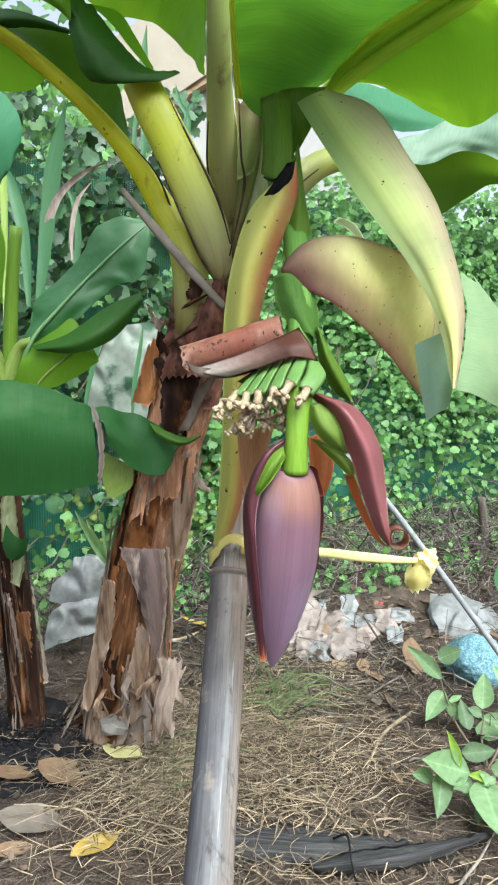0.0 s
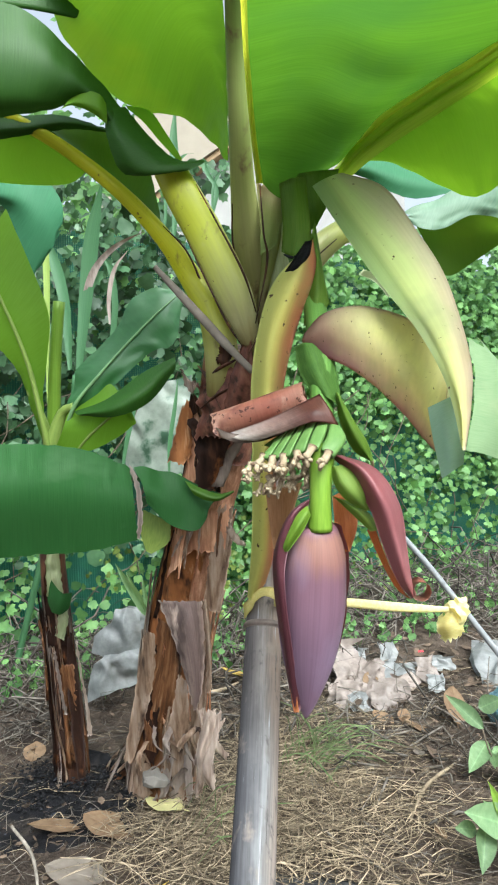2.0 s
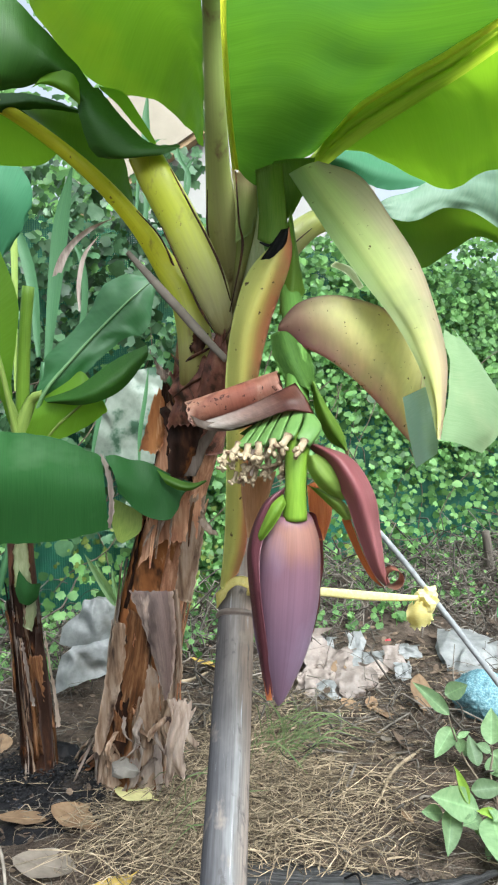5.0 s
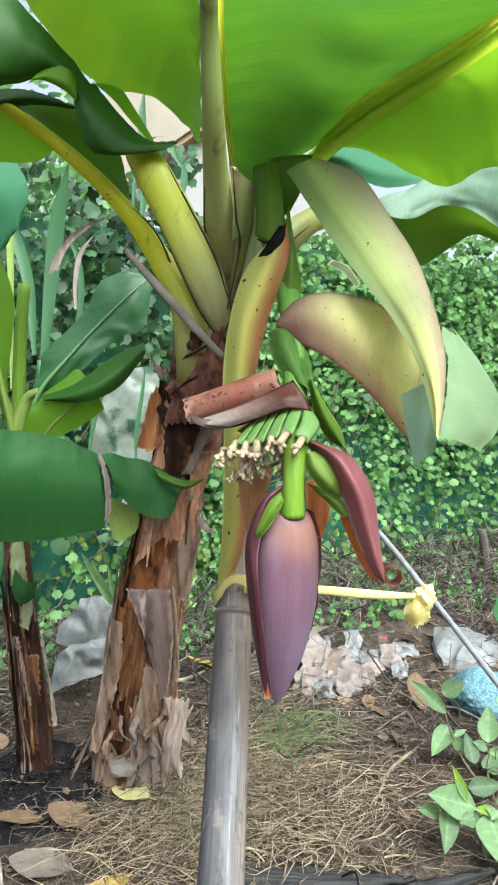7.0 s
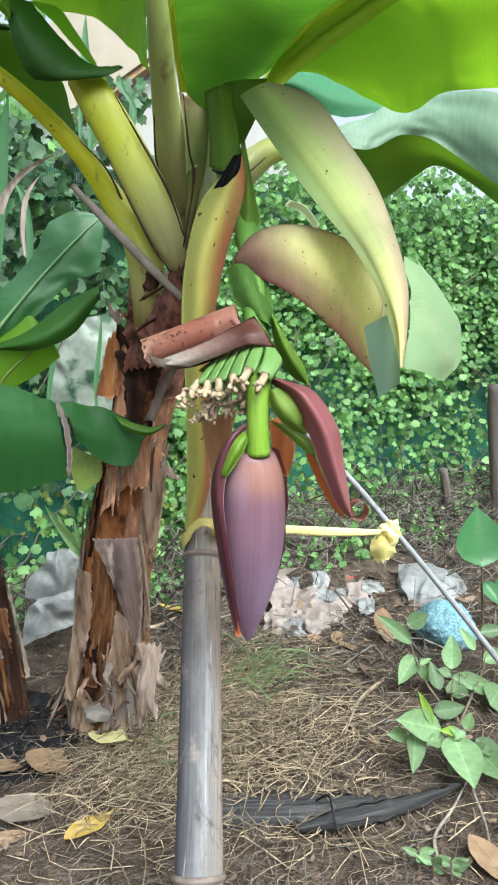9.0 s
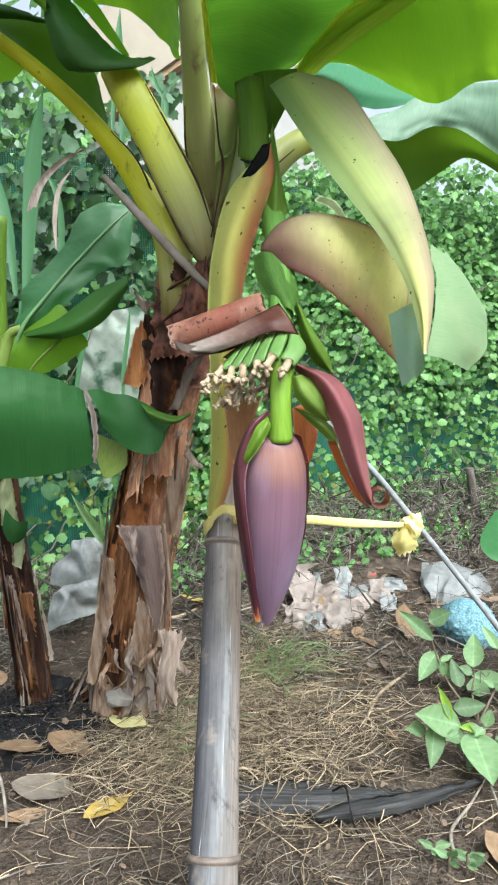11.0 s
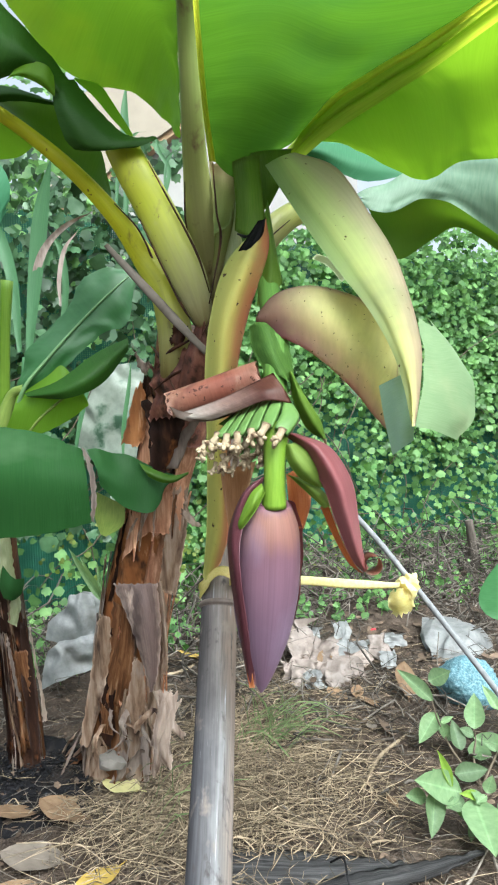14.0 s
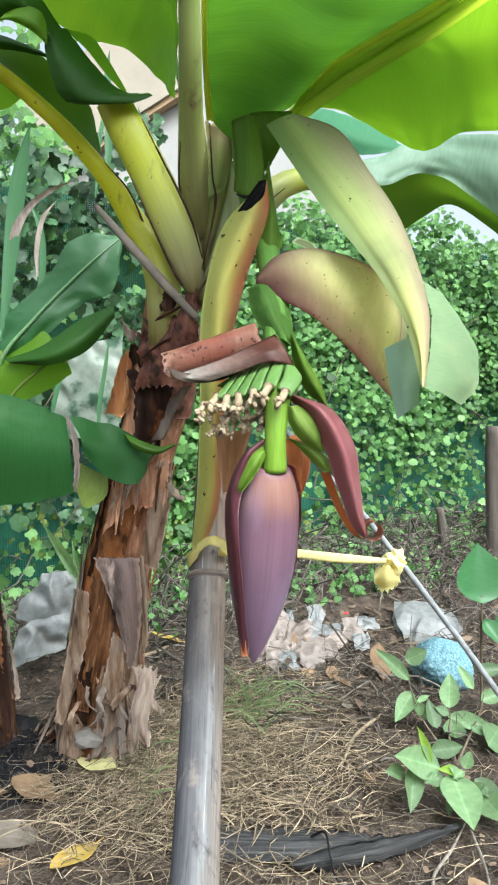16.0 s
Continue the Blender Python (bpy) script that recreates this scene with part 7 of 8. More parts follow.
def fallen_leaf(at, size, turn, material, label, wide=0.5, tilt=0.1, lift=0.006):
    n, m = 12, 6
    bm = bmesh.new()
    rows = []
    for i in range(n + 1):
        v = i / n
        w = wide * 0.5 * (math.sin(math.pi * min(1, v * 0.96 + 0.04)) ** 0.75)
        row = []
        for j in range(m + 1):
            u = 2 * j / m - 1
            row.append(Vector((u * w, v - 0.5, 0.10 * u * u * w + 0.09 * (v - 0.5) ** 2 + 0.03 * noise.noise(Vector((u * 2, v * 5, at[0] * 9))))) * size)
        rows.append(row)
    grid_faces(bm, rows)
    tube(bm, [Vector((0, -0.68, 0.03)) * size, Vector((0, -0.5, 0.015)) * size, Vector((0, 0, 0.004)) * size, Vector((0, 0.46, 0.02)) * size], [0.0012, 0.0012, 0.001, 0.0004], seg=5, n=10)
    ob = part("fallen_leaf", bm, material)
    ob.matrix_world = Matrix.Translation((at[0], at[1], height(at[0], at[1]) + lift)) @ Euler((tilt, tilt * 0.5, turn)).to_matrix().to_4x4()
    return tagged(ob, label, "fallen leaf", "leaves fallen on the soil")


fallen_leaf((-0.370, 1.190, 0.000), 0.125, 1.3, M["litter"], "dry light brown leaf lying on the soil", 0.8, 0.2, 0.012)
fallen_leaf((-0.481, 1.186, 0.000), 0.115, 1.9, M["litter"], "dry tan leaf lying on the soil", 0.6, 0.2, 0.012)
fallen_leaf((-0.264, 1.245, 0.000), 0.095, 1.2, M["litter_pale"], "pale yellow-green leaf beside the stem", 0.75, 0.1, 0.02)
fallen_leaf((-0.392, 1.048, 0.000), 0.12, 1.5, M["litter_grey"], "grey dry leaf lying on the soil", 0.8, 0.15, 0.01)
fallen_leaf((-0.251, 0.972, 0.000), 0.10, 2.5, M["litter_yellow"], "yellow fallen leaf lying on the soil", 0.55)
fallen_leaf((-0.402, 0.979, 0.000), 0.085, 1.9, M["litter"], "pinkish brown leaf lying on the soil", 0.5)
fallen_leaf((0.477, 1.761, 0.000), 0.11, 0.4, M["litter"], "dry pink-brown leaf beside the weeds", 0.8, 0.9, 0.045)
fallen_leaf((0.408, 0.823, 0.000), 0.09, 0.5, M["litter"], "dry tan leaf at the edge of the weeds", 0.7, 0.3, 0.012)
fallen_leaf((0.366, 1.695, 0.000), 0.10, 1.1, M["litter"], "small curled dry leaf on the soil", 0.5, 0.3)
fallen_leaf((0.314, 1.210, 0.000), 0.04, 0.4, M["litter"], "tiny pale dry leaf on the soil", 0.5, 0.2)
fallen_leaf((0.274, 1.778, 0.000), 0.09, 0.5, M["litter"], "dry brown leaf on the straw", 0.6)
fallen_leaf((0.274, 1.984, 0.000), 0.13, 0.3, M["litter"], "dry brown leaf below the plastic", 0.6, 0.4, 0.03)
fallen_leaf((-0.680, 1.557, 0.000), 0.10, 0.3, M["litter"], "tan dry leaf near the charred spot", 0.6)
fallen_leaf((-0.174, 2.021, 0.000), 0.12, 1.5, M["litter_yellow"], "yellow leaf behind the bamboo pole", 0.5, 0.3, 0.03)

rng = random.Random(88)
for k in range(16):
    at = (rng.uniform(0.12, 0.75), rng.uniform(1.35, 2.2), 0)
    fallen_leaf(at, rng.uniform(0.03, 0.07), rng.uniform(0, 6.28), M[rng.choice(("litter", "litter_grey", "flake"))], "small curled dry leaf on the soil", rng.uniform(0.35, 0.7), rng.uniform(-0.5, 0.5), 0.014)

# bark slab on the soil
slab = thing("dried_sheath", (0.197, 0.984, 0.000), "long dark grey dried sheath lying on soil", "dry sheath")
sheet("slab_back", [[(-0.038, 1.059, 0.016), (0.100, 1.033, 0.018), (0.213, 1.010, 0.018), (0.294, 0.996, 0.014)], [(-0.036, 0.989, 0.026), (0.095, 0.973, 0.028), (0.196, 0.970, 0.026), (0.280, 0.982, 0.018)], [(-0.036, 0.951, 0.010), (0.092, 0.942, 0.012), (0.161, 0.943, 0.014), (0.258, 0.977, 0.014)]],
      M["slab"], slab, n=30, m=10, thick=0.006, ripple=0.004)
sheet("slab_tongue", [[(0.107, 0.943, 0.016), (0.193, 0.955, 0.026), (0.298, 0.972, 0.028), (0.441, 1.021, 0.016)], [(0.113, 0.911, 0.028), (0.196, 0.915, 0.036), (0.300, 0.942, 0.034), (0.438, 1.011, 0.018)], [(0.119, 0.921, 0.010), (0.206, 0.920, 0.012), (0.311, 0.946, 0.014), (0.436, 1.012, 0.012)]],
      M["slab"], slab, "curved pointed end of the dry sheath", n=30, m=10, thick=0.005, ripple=0.003)


def crumple(name, at, size, material, label, category, seed, flat=(1, 1, 1), folds=70):
    """A crumpled lump: a ball pressed flat by many random planes, so that it gets facets and creases."""
    r = random.Random(int(seed * 10))
    bm = bmesh.new()
    bmesh.ops.create_icosphere(bm, subdivisions=5, radius=1)
    planes = []
    for _ in range(folds):
        d = Vector((r.gauss(0, 1), r.gauss(0, 1), r.gauss(0, 1))).normalized()
        planes.append((d, r.uniform(0.55, 0.95), r.uniform(0.9, 1.5)))
    for v in bm.verts:
        c = v.co * (1 + 0.35 * noise.noise(v.co * 1.4 + Vector((seed, 0, 0))))
        for d, h, k in planes:
            over = c.dot(d) - h
            if over > 0:
                c = c - d * over * k
        c += c * (0.05 * noise.noise(c * 6 + Vector((0, seed, 0))) - 0.16 * abs(noise.noise(c * 3.2 + Vector((seed, 0, 3)))) - 0.10 * abs(noise.noise(c * 7 + Vector((seed, 2, 0)))) - 0.05 * abs(noise.noise(c * 15))) * (1 if folds > 100 else 0.3)
        v.co = Vector((c.x * flat[0], c.y * flat[1], max(c.z, -0.3) * flat[2])) * size
    for f in bm.faces:
        f.smooth = True
    ob = part(name, bm, material)
    ob.location = at
    return tagged(ob, label, category)


def on_soil(p, up=0.0):
    return Vector((p[0], p[1], height(p[0], p[1]) + up))


def faceted_sheet(curves, n, m, deep, seed):
    """Thin stiff plastic crushed into flat facets with sharp creases, each with a fine wrinkle."""
    r = random.Random(int(seed * 10))
    bm = loft(bmesh.new(), curves, n=n, m=m)
    bm.normal_update()
    rim = {v for e in bm.edges if e.is_boundary for v in e.verts}
    step = sum(e.calc_length() for e in bm.edges) / len(bm.edges)
    put = [v.co + (v.normal * r.uniform(-1, 1) * deep + Vector((r.uniform(-1, 1), 0, r.uniform(-1, 1))) * step * 0.3) * (0.4 if v in rim else 1) for v in bm.verts]
    for v, p in zip(bm.verts, put):
        v.co = p
    bmesh.ops.triangulate(bm, faces=bm.faces[:], quad_method='SHORT_EDGE')
    bmesh.ops.subdivide_edges(bm, edges=bm.edges[:], cuts=3, use_grid_fill=True)
    bmesh.ops.smooth_vert(bm, verts=[v for v in bm.verts if not v.is_boundary], factor=0.5, use_axis_x=True, use_axis_y=True, use_axis_z=True)
    bm.normal_update()
    for v in bm.verts:
        v.co += v.normal * deep * (0.16 * noise.noise(v.co * 1.3 / step + Vector((seed, 0, 0))) - 0.22 * abs(noise.noise(v.co * 0.9 / step + Vector((0, seed, 0)))))
    for f in bm.faces:
        f.smooth = True
    return bm


def bag(at, fronts, label, seed, deep=0.042):
    """A thin crumpled bag: creased panels, and the first of them again, pushed back, behind."""
    b = thing("plastic_bag", at, label, "plastic bag")
    for q, rows in enumerate(fronts):
        part("bag_panel", faceted_sheet([[Vector(p) for p in r] for r in rows], 7, 5, deep * 0.62, seed + q * 1.7), M["bag"], b)
    part("bag_back", faceted_sheet([[Vector(p) + Vector((0.01, 0.07, -0.01)) for p in r] for r in fronts[0]], 7, 6, deep * 0.5, seed + 3), M["bag"], b)
    return b


bag(on_soil((-0.529, 1.800, 0.047)), ([[(-0.537, 1.840, 0.309), (-0.512, 1.830, 0.323), (-0.477, 1.830, 0.322), (-0.458, 1.840, 0.311)], [(-0.542, 1.830, 0.273), (-0.517, 1.815, 0.285), (-0.479, 1.815, 0.279), (-0.446, 1.830, 0.268)], [(-0.597, 1.830, 0.246), (-0.534, 1.810, 0.240), (-0.483, 1.815, 0.238), (-0.446, 1.830, 0.220)], [(-0.607, 1.830, 0.187), (-0.555, 1.820, 0.172), (-0.496, 1.825, 0.160), (-0.449, 1.830, 0.142)]],
    [[(-0.573, 1.810, 0.176), (-0.540, 1.800, 0.195), (-0.494, 1.800, 0.198), (-0.447, 1.820, 0.209)], [(-0.595, 1.790, 0.157), (-0.544, 1.780, 0.168), (-0.490, 1.785, 0.179), (-0.446, 1.805, 0.172)], [(-0.608, 1.790, 0.104), (-0.553, 1.780, 0.117), (-0.503, 1.785, 0.135), (-0.448, 1.805, 0.133)], [(-0.611, 1.785, 0.045), (-0.565, 1.775, 0.072), (-0.511, 1.780, 0.090), (-0.451, 1.800, 0.102)]]), "crumpled translucent white plastic bag behind the stem", 3.0, 0.030)
bag(on_soil((0.761, 2.100, -0.048)), ([[(0.680, 2.300, 0.064), (0.755, 2.280, 0.079), (0.840, 2.280, 0.062), (0.939, 2.300, -0.008)], [(0.646, 2.200, 0.045), (0.711, 2.140, 0.060), (0.802, 2.140, 0.046), (0.921, 2.200, -0.030)], [(0.637, 2.120, 0.019), (0.691, 2.080, 0.009), (0.780, 2.080, 0.009), (0.897, 2.120, -0.043)], [(0.643, 2.050, -0.002), (0.682, 2.020, -0.009), (0.758, 2.020, -0.023), (0.858, 2.050, -0.047)]],),
    "large crumpled white plastic bag by the fence", 8.0, 0.028)
# Added sheet, in place of the bright background showing through the net.
hung = thing("bright_gap_sheet", (-0.484, 2.300, 0.747), "crumpled white sheet standing in for a bright gap in the fence", "plastic sheet")
part("sheet_body", faceted_sheet([[Vector(p) for p in r] for r in ([(-0.604, 2.300, 1.056), (-0.599, 2.300, 0.903), (-0.618, 2.320, 0.728)], [(-0.539, 2.290, 1.074), (-0.530, 2.290, 0.922), (-0.533, 2.300, 0.727)], [(-0.449, 2.280, 1.080), (-0.440, 2.280, 0.918), (-0.441, 2.300, 0.724)], [(-0.347, 2.300, 1.100), (-0.352, 2.300, 0.916), (-0.371, 2.300, 0.722)])], 8, 8, 0.012, 12.0), M["bag_dim"], hung)


def scrap(at, wide, deep, seed, material, label, tilt=0.0):
    """A torn, bent scrap of thin plastic."""
    r = random.Random(seed)
    curves = []
    for i in range(5):
        row = []
        for j in range(5):
            u, v = j / 4 - 0.5, i / 4 - 0.5
            row.append(Vector(((u + r.uniform(-0.26, 0.26)) * wide, (v + r.uniform(-0.26, 0.26)) * deep, 0.008 + (v + 0.5) * deep * tilt * 0.7 + r.uniform(0, 0.13) * min(wide, deep))))
        curves.append(row)
    ob = part("plastic_scrap", faceted_sheet(curves, 6, 6, 0.008, seed), material)
    ob.location = on_soil(at, 0.0)
    return tagged(ob, label, "plastic scrap", "plastic scraps on the twigs")


for k, (p, w, d, t, m_) in enumerate((((0.182, 2.057, 0.080), 0.09, 0.14, 0.7, "cloth"), ((0.242, 2.011, 0.060), 0.10, 0.10, 0.5, "cloth"), ((0.201, 1.877, 0.040), 0.07, 0.07, 0.5, "cloth"), ((0.348, 2.162, 0.140), 0.05, 0.06, 1.2, "bag"),
                                   ((0.374, 2.068, 0.100), 0.12, 0.06, 0.5, "bag"), ((0.457, 2.058, 0.090), 0.06, 0.08, 0.6, "cloth"), ((0.526, 2.178, 0.100), 0.08, 0.05, 0.5, "bag"), ((0.152, 1.929, 0.040), 0.05, 0.06, 0.4, "cloth"),
                                   ((0.321, 1.915, 0.060), 0.08, 0.06, 0.6, "cloth"), ((0.243, 2.162, 0.110), 0.05, 0.05, 0.8, "bag"), ((0.285, 2.048, 0.100), 0.06, 0.05, 0.8, "cloth"), ((0.216, 1.852, 0.030), 0.05, 0.05, 0.5, "bag"),
                                   ((0.288, 1.860, 0.050), 0.07, 0.06, 0.8, "cloth"), ((0.477, 1.991, 0.090), 0.05, 0.05, 0.5, "bag"), ((0.375, 1.987, 0.080), 0.06, 0.05, 0.5, "cloth"), ((0.150, 2.121, 0.100), 0.05, 0.05, 0.6, "cloth"))):
    scrap(p, w * 1.15, d * 1.1, 50 + k, M[m_], "torn dusty white plastic scrap on twigs", t + 0.45)
crumple("stone", (-0.281, 1.245, 0.087), 0.036, M["stone"], "grey rounded stone at the foot of stem", "stone", 31.0, (1.0, 0.9, 0.9), 30)
bm = bmesh.new()
bmesh.ops.create_icosphere(bm, subdivisions=6, radius=0.088)
for v in bm.verts:
    n_ = v.co.normalized()
    v.co += n_ * (0.014 * noise.noise(v.co * 14) + 0.005 * noise.noise(v.co * 60) + 0.0025 * noise.noise(v.co * 190))
    v.co.z *= 0.85
for f in bm.faces:
    f.smooth = True
ball = part("net_ball", bm, M["blue"])
ball.location = on_soil((0.649, 1.716, -0.000), 0.05)
tagged(ball, "light blue tangled net ball on the soil", "net ball")
crumple("scrap", on_soil((0.483, 2.299, 0.100), 0.01), 0.012, M["red"], "small red plastic scrap", "scrap", 2.2, (1.4, 0.6, 0.8))
crumple("ash_mound", on_soil((-0.492, 1.418, 0.000), 0.0), 0.13, M["ash"], "charred black ash mound beside the young stem", "ash mound", 22.1, (1.0, 0.7, 0.5))
post = thing("fence_post", on_soil((1.369, 3.000, 0.344)), "dark weathered wooden post before the vines", "post")
pipe("post_body", [on_soil((1.368, 3.000, 0.175)), (1.362, 3.000, 0.512), (1.367, 3.000, 0.749)], [0.04, 0.038, 0.035], M["stake"], post, seg=10, n=12, wob=0.12)
st = thing("wooden_stake", on_soil((1.109, 3.000, 0.173)), "short weathered wooden stake before the fence", "stake")
pipe("stake_body", [(1.117, 3.000, 0.092), (1.106, 3.000, 0.241), (1.093, 3.000, 0.350)], [0.024, 0.022, 0.02], M["stake"], st, seg=8, n=8, wob=0.1)


bm = bmesh.new()
rows = []
for i in range(29):
    q = i / 28
    row = []
    for j in range(48):
        a = 6.2832 * j / 48
        r = (0.19 + 0.07 * noise.noise(Vector((math.cos(a) * 1.5, math.sin(a) * 1.5, 2)))) * max(q, 0.02)
        x, y = -0.49 + r * 1.2 * math.cos(a), 1.31 + r * math.sin(a)
        row.append(Vector((x, y, height(x, y) + 0.005 * (1 - q ** 8) - 0.002 + 0.004 * noise.noise(Vector((x * 60, y * 60, 0))))))
    rows.append(row)
grid_faces(bm, rows, True)
tagged(part("burnt_soil", bm, M["ash"]), "burnt black soil round the young stem", "burnt soil", kind="stuff")
rng = random.Random(61)
bm = bmesh.new()
for _ in range(2200):
    c = Vector(rng.choice([(-0.496, 1.391, 0.000), (-0.447, 1.364, 0.000), (-0.570, 1.407, 0.000), (-0.377, 1.350, 0.000), (-0.558, 1.306, 0.000)])) + Vector((rng.gauss(0, 0.05), rng.gauss(0, 0.05), 0))
    r = rng.uniform(0.0015, 0.006)
    c.z = height(c.x, c.y) + rng.uniform(0, 0.02)
    vs = [bm.verts.new(c + Vector(d) * r * rng.uniform(0.5, 1.2)) for d in ((1, 0, 0), (0, 1, 0), (-1, 0, 0), (0, -1, 0), (0.2, 0.1, 0.8), (0, 0, -0.7))]
    for i in range(4):
        bm.faces.new((vs[i], vs[(i + 1) % 4], vs[4]))
        bm.faces.new((vs[(i + 1) % 4], vs[i], vs[5]))
tagged(part("charred_bits", bm, M["ash"]), "black charred bits round the young stem", "char", kind="stuff")


# ---- plants on the ground ----
def weed_leaf(bm, at, tipv, wide, nrm):
    a, b = Vector(at), Vector(tipv)
    d = b - a
    s = d.cross(nrm).normalized() * wide * d.length
    n2 = Vector(nrm).normalized() * d.length
    prof = ((0.12, 0.62, 0.0), (0.36, 0.95, 0.02), (0.7, 0.6, -0.03))
    L = [a] + [a.lerp(b, t) + s * k + n2 * h for t, k, h in prof] + [b - n2 * 0.14]
    C = [a] + [a.lerp(b, t) - n2 * (0.05 + 0.08 * t) for t, k, h in prof] + [b - n2 * 0.14]
    R = [a] + [a.lerp(b, t) - s * k + n2 * h for t, k, h in prof] + [b - n2 * 0.14]
    loft(bm, [L, C, R], n=12, m=7, ripple=0.0015, freq=2.5, seed=a.x * 50)


def placed_weed(base, stems, leaves, label):
    w = thing("weed", on_soil(base), label, "weed", "weeds on the soil")
    for pts in stems:
        pipe("stem", [on_soil(base)] + [Vector(p) for p in pts], [0.003, 0.0025, 0.002, 0.0014], M["wood_bark"], w, seg=6, n=12)
    for k, (a, b, wide, m_) in enumerate(leaves):
        bm = bmesh.new()
        weed_leaf(bm, a, b, wide * 0.84, Vector((0.25 * math.sin(k * 2.1), -1, 0.75)))
        part("leaf", bm, M[m_], w)
    r = random.Random(len(leaves) * 7 + int(abs(base[0]) * 1000))
    for pts in stems:
        for _ in range(2 if len(leaves) > 5 else 1):
            p = Vector(pts[0]).lerp(Vector(pts[-1]), r.uniform(0.05, 1.0))
            d = Vector((r.uniform(-1, 1), r.uniform(-0.6, 0.1), r.uniform(-0.5, 0.6))).normalized() * r.uniform(0.025, 0.05)
            bm = bmesh.new()
            weed_leaf(bm, p, p + d, r.uniform(0.24, 0.34), Vector((r.uniform(-0.4, 0.4), -0.8, 0.9)))
            part("leaf", bm, M["weed"], w)
    return w


placed_weed((0.520, 1.260, 0.000), [[(0.487, 1.346, 0.035), (0.478, 1.400, 0.061), (0.465, 1.400, 0.097), (0.456, 1.400, 0.133)], [(0.522, 1.311, 0.035), (0.556, 1.396, 0.035), (0.555, 1.400, 0.061)], [(0.550, 1.279, 0.035), (0.625, 1.400, 0.035), (0.641, 1.400, 0.092)]],
            [((0.465, 1.420, 0.125), (0.381, 1.420, 0.210), 0.2, "weed"), ((0.455, 1.420, 0.172), (0.507, 1.400, 0.206), 0.42, "weed"), ((0.471, 1.420, 0.096), (0.419, 1.390, 0.038), 0.34, "weed"), ((0.507, 1.401, 0.035), (0.458, 1.420, 0.088), 0.26, "weed"), ((0.507, 1.352, 0.035), (0.505, 1.400, 0.090), 0.32, "weed"), ((0.562, 1.420, 0.052), (0.572, 1.440, 0.136), 0.36, "weed"), ((0.623, 1.420, 0.096), (0.593, 1.440, 0.155), 0.25, "weed"), ((0.556, 1.412, 0.035), (0.650, 1.353, 0.035), 0.24, "weed"), ((0.535, 1.301, 0.035), (0.560, 1.400, 0.040), 0.32, "weed"), ((0.459, 1.248, 0.035), (0.543, 1.267, 0.035), 0.3, "weed"), ((0.592, 1.259, 0.035), (0.668, 1.356, 0.035), 0.36, "weed"), ((0.636, 1.420, 0.142), (0.708, 1.420, 0.148), 0.3, "weed"), ((0.641, 1.420, 0.069), (0.713, 1.420, 0.093), 0.3, "weed")],
            "broad-leaved grey-green weed near the blue net")
placed_weed((0.460, 1.060, 0.000), [[(0.440, 1.064, 0.035), (0.436, 1.100, 0.055), (0.414, 1.100, 0.078)], [(0.454, 1.082, 0.035), (0.457, 1.100, 0.054), (0.477, 1.100, 0.073)], [(0.458, 1.062, 0.035), (0.491, 1.100, 0.042), (0.504, 1.100, 0.044)]],
            [((0.428, 1.100, 0.078), (0.330, 1.060, 0.128), 0.33, "weed"), ((0.410, 1.100, 0.088), (0.386, 1.100, 0.164), 0.16, "weed_yellow"), ((0.416, 1.100, 0.069), (0.378, 1.120, 0.117), 0.36, "weed"), ((0.412, 1.100, 0.078), (0.421, 1.070, 0.043), 0.36, "weed"), ((0.378, 1.100, 0.083), (0.352, 1.028, 0.035), 0.28, "weed"), ((0.359, 1.100, 0.071), (0.314, 1.080, 0.087), 0.36, "weed"), ((0.452, 1.100, 0.066), (0.448, 0.970, 0.035), 0.36, "weed"), ((0.448, 1.100, 0.060), (0.442, 1.050, 0.035), 0.3, "weed_yellow"), ((0.466, 1.100, 0.067), (0.417, 1.080, 0.088), 0.2, "weed_yellow"), ((0.476, 1.100, 0.073), (0.490, 1.100, 0.109), 0.42, "weed"), ((0.496, 1.100, 0.053), (0.536, 1.049, 0.035), 0.34, "weed"), ((0.498, 1.086, 0.035), (0.513, 0.981, 0.035), 0.34, "weed")],
            "broad-leaved green weed leaning over the soil")
placed_weed((0.311, 0.799, 0.020), [[(0.311, 0.799, 0.028), (0.313, 0.799, 0.042)]],
            [((0.311, 0.799, 0.036), (0.339, 0.795, 0.044), 0.3, "weed"), ((0.311, 0.799, 0.034), (0.287, 0.803, 0.046), 0.28, "weed"), ((0.311, 0.799, 0.028), (0.321, 0.779, 0.032), 0.3, "weed")], "tiny green seedling in the soil")
placed_weed((0.294, 0.819, 0.020), [[(0.294, 0.819, 0.028), (0.296, 0.819, 0.042)]],
            [((0.294, 0.819, 0.036), (0.322, 0.815, 0.044), 0.3, "weed"), ((0.294, 0.819, 0.034), (0.270, 0.823, 0.046), 0.28, "weed"), ((0.294, 0.819, 0.028), (0.304, 0.799, 0.032), 0.3, "weed")], "tiny green seedling in the soil")
placed_weed((0.336, 0.792, 0.020), [[(0.336, 0.792, 0.028), (0.338, 0.792, 0.042)]],
            [((0.336, 0.792, 0.036), (0.364, 0.788, 0.044), 0.3, "weed"), ((0.336, 0.792, 0.034), (0.312, 0.796, 0.046), 0.28, "weed"), ((0.336, 0.792, 0.028), (0.346, 0.772, 0.032), 0.3, "weed")], "tiny green seedling in the soil")
tallw = thing("tall_weed", on_soil((0.675, 1.500, 0.064)), "tall weed with large grey-green heart-shaped leaves", "weed")
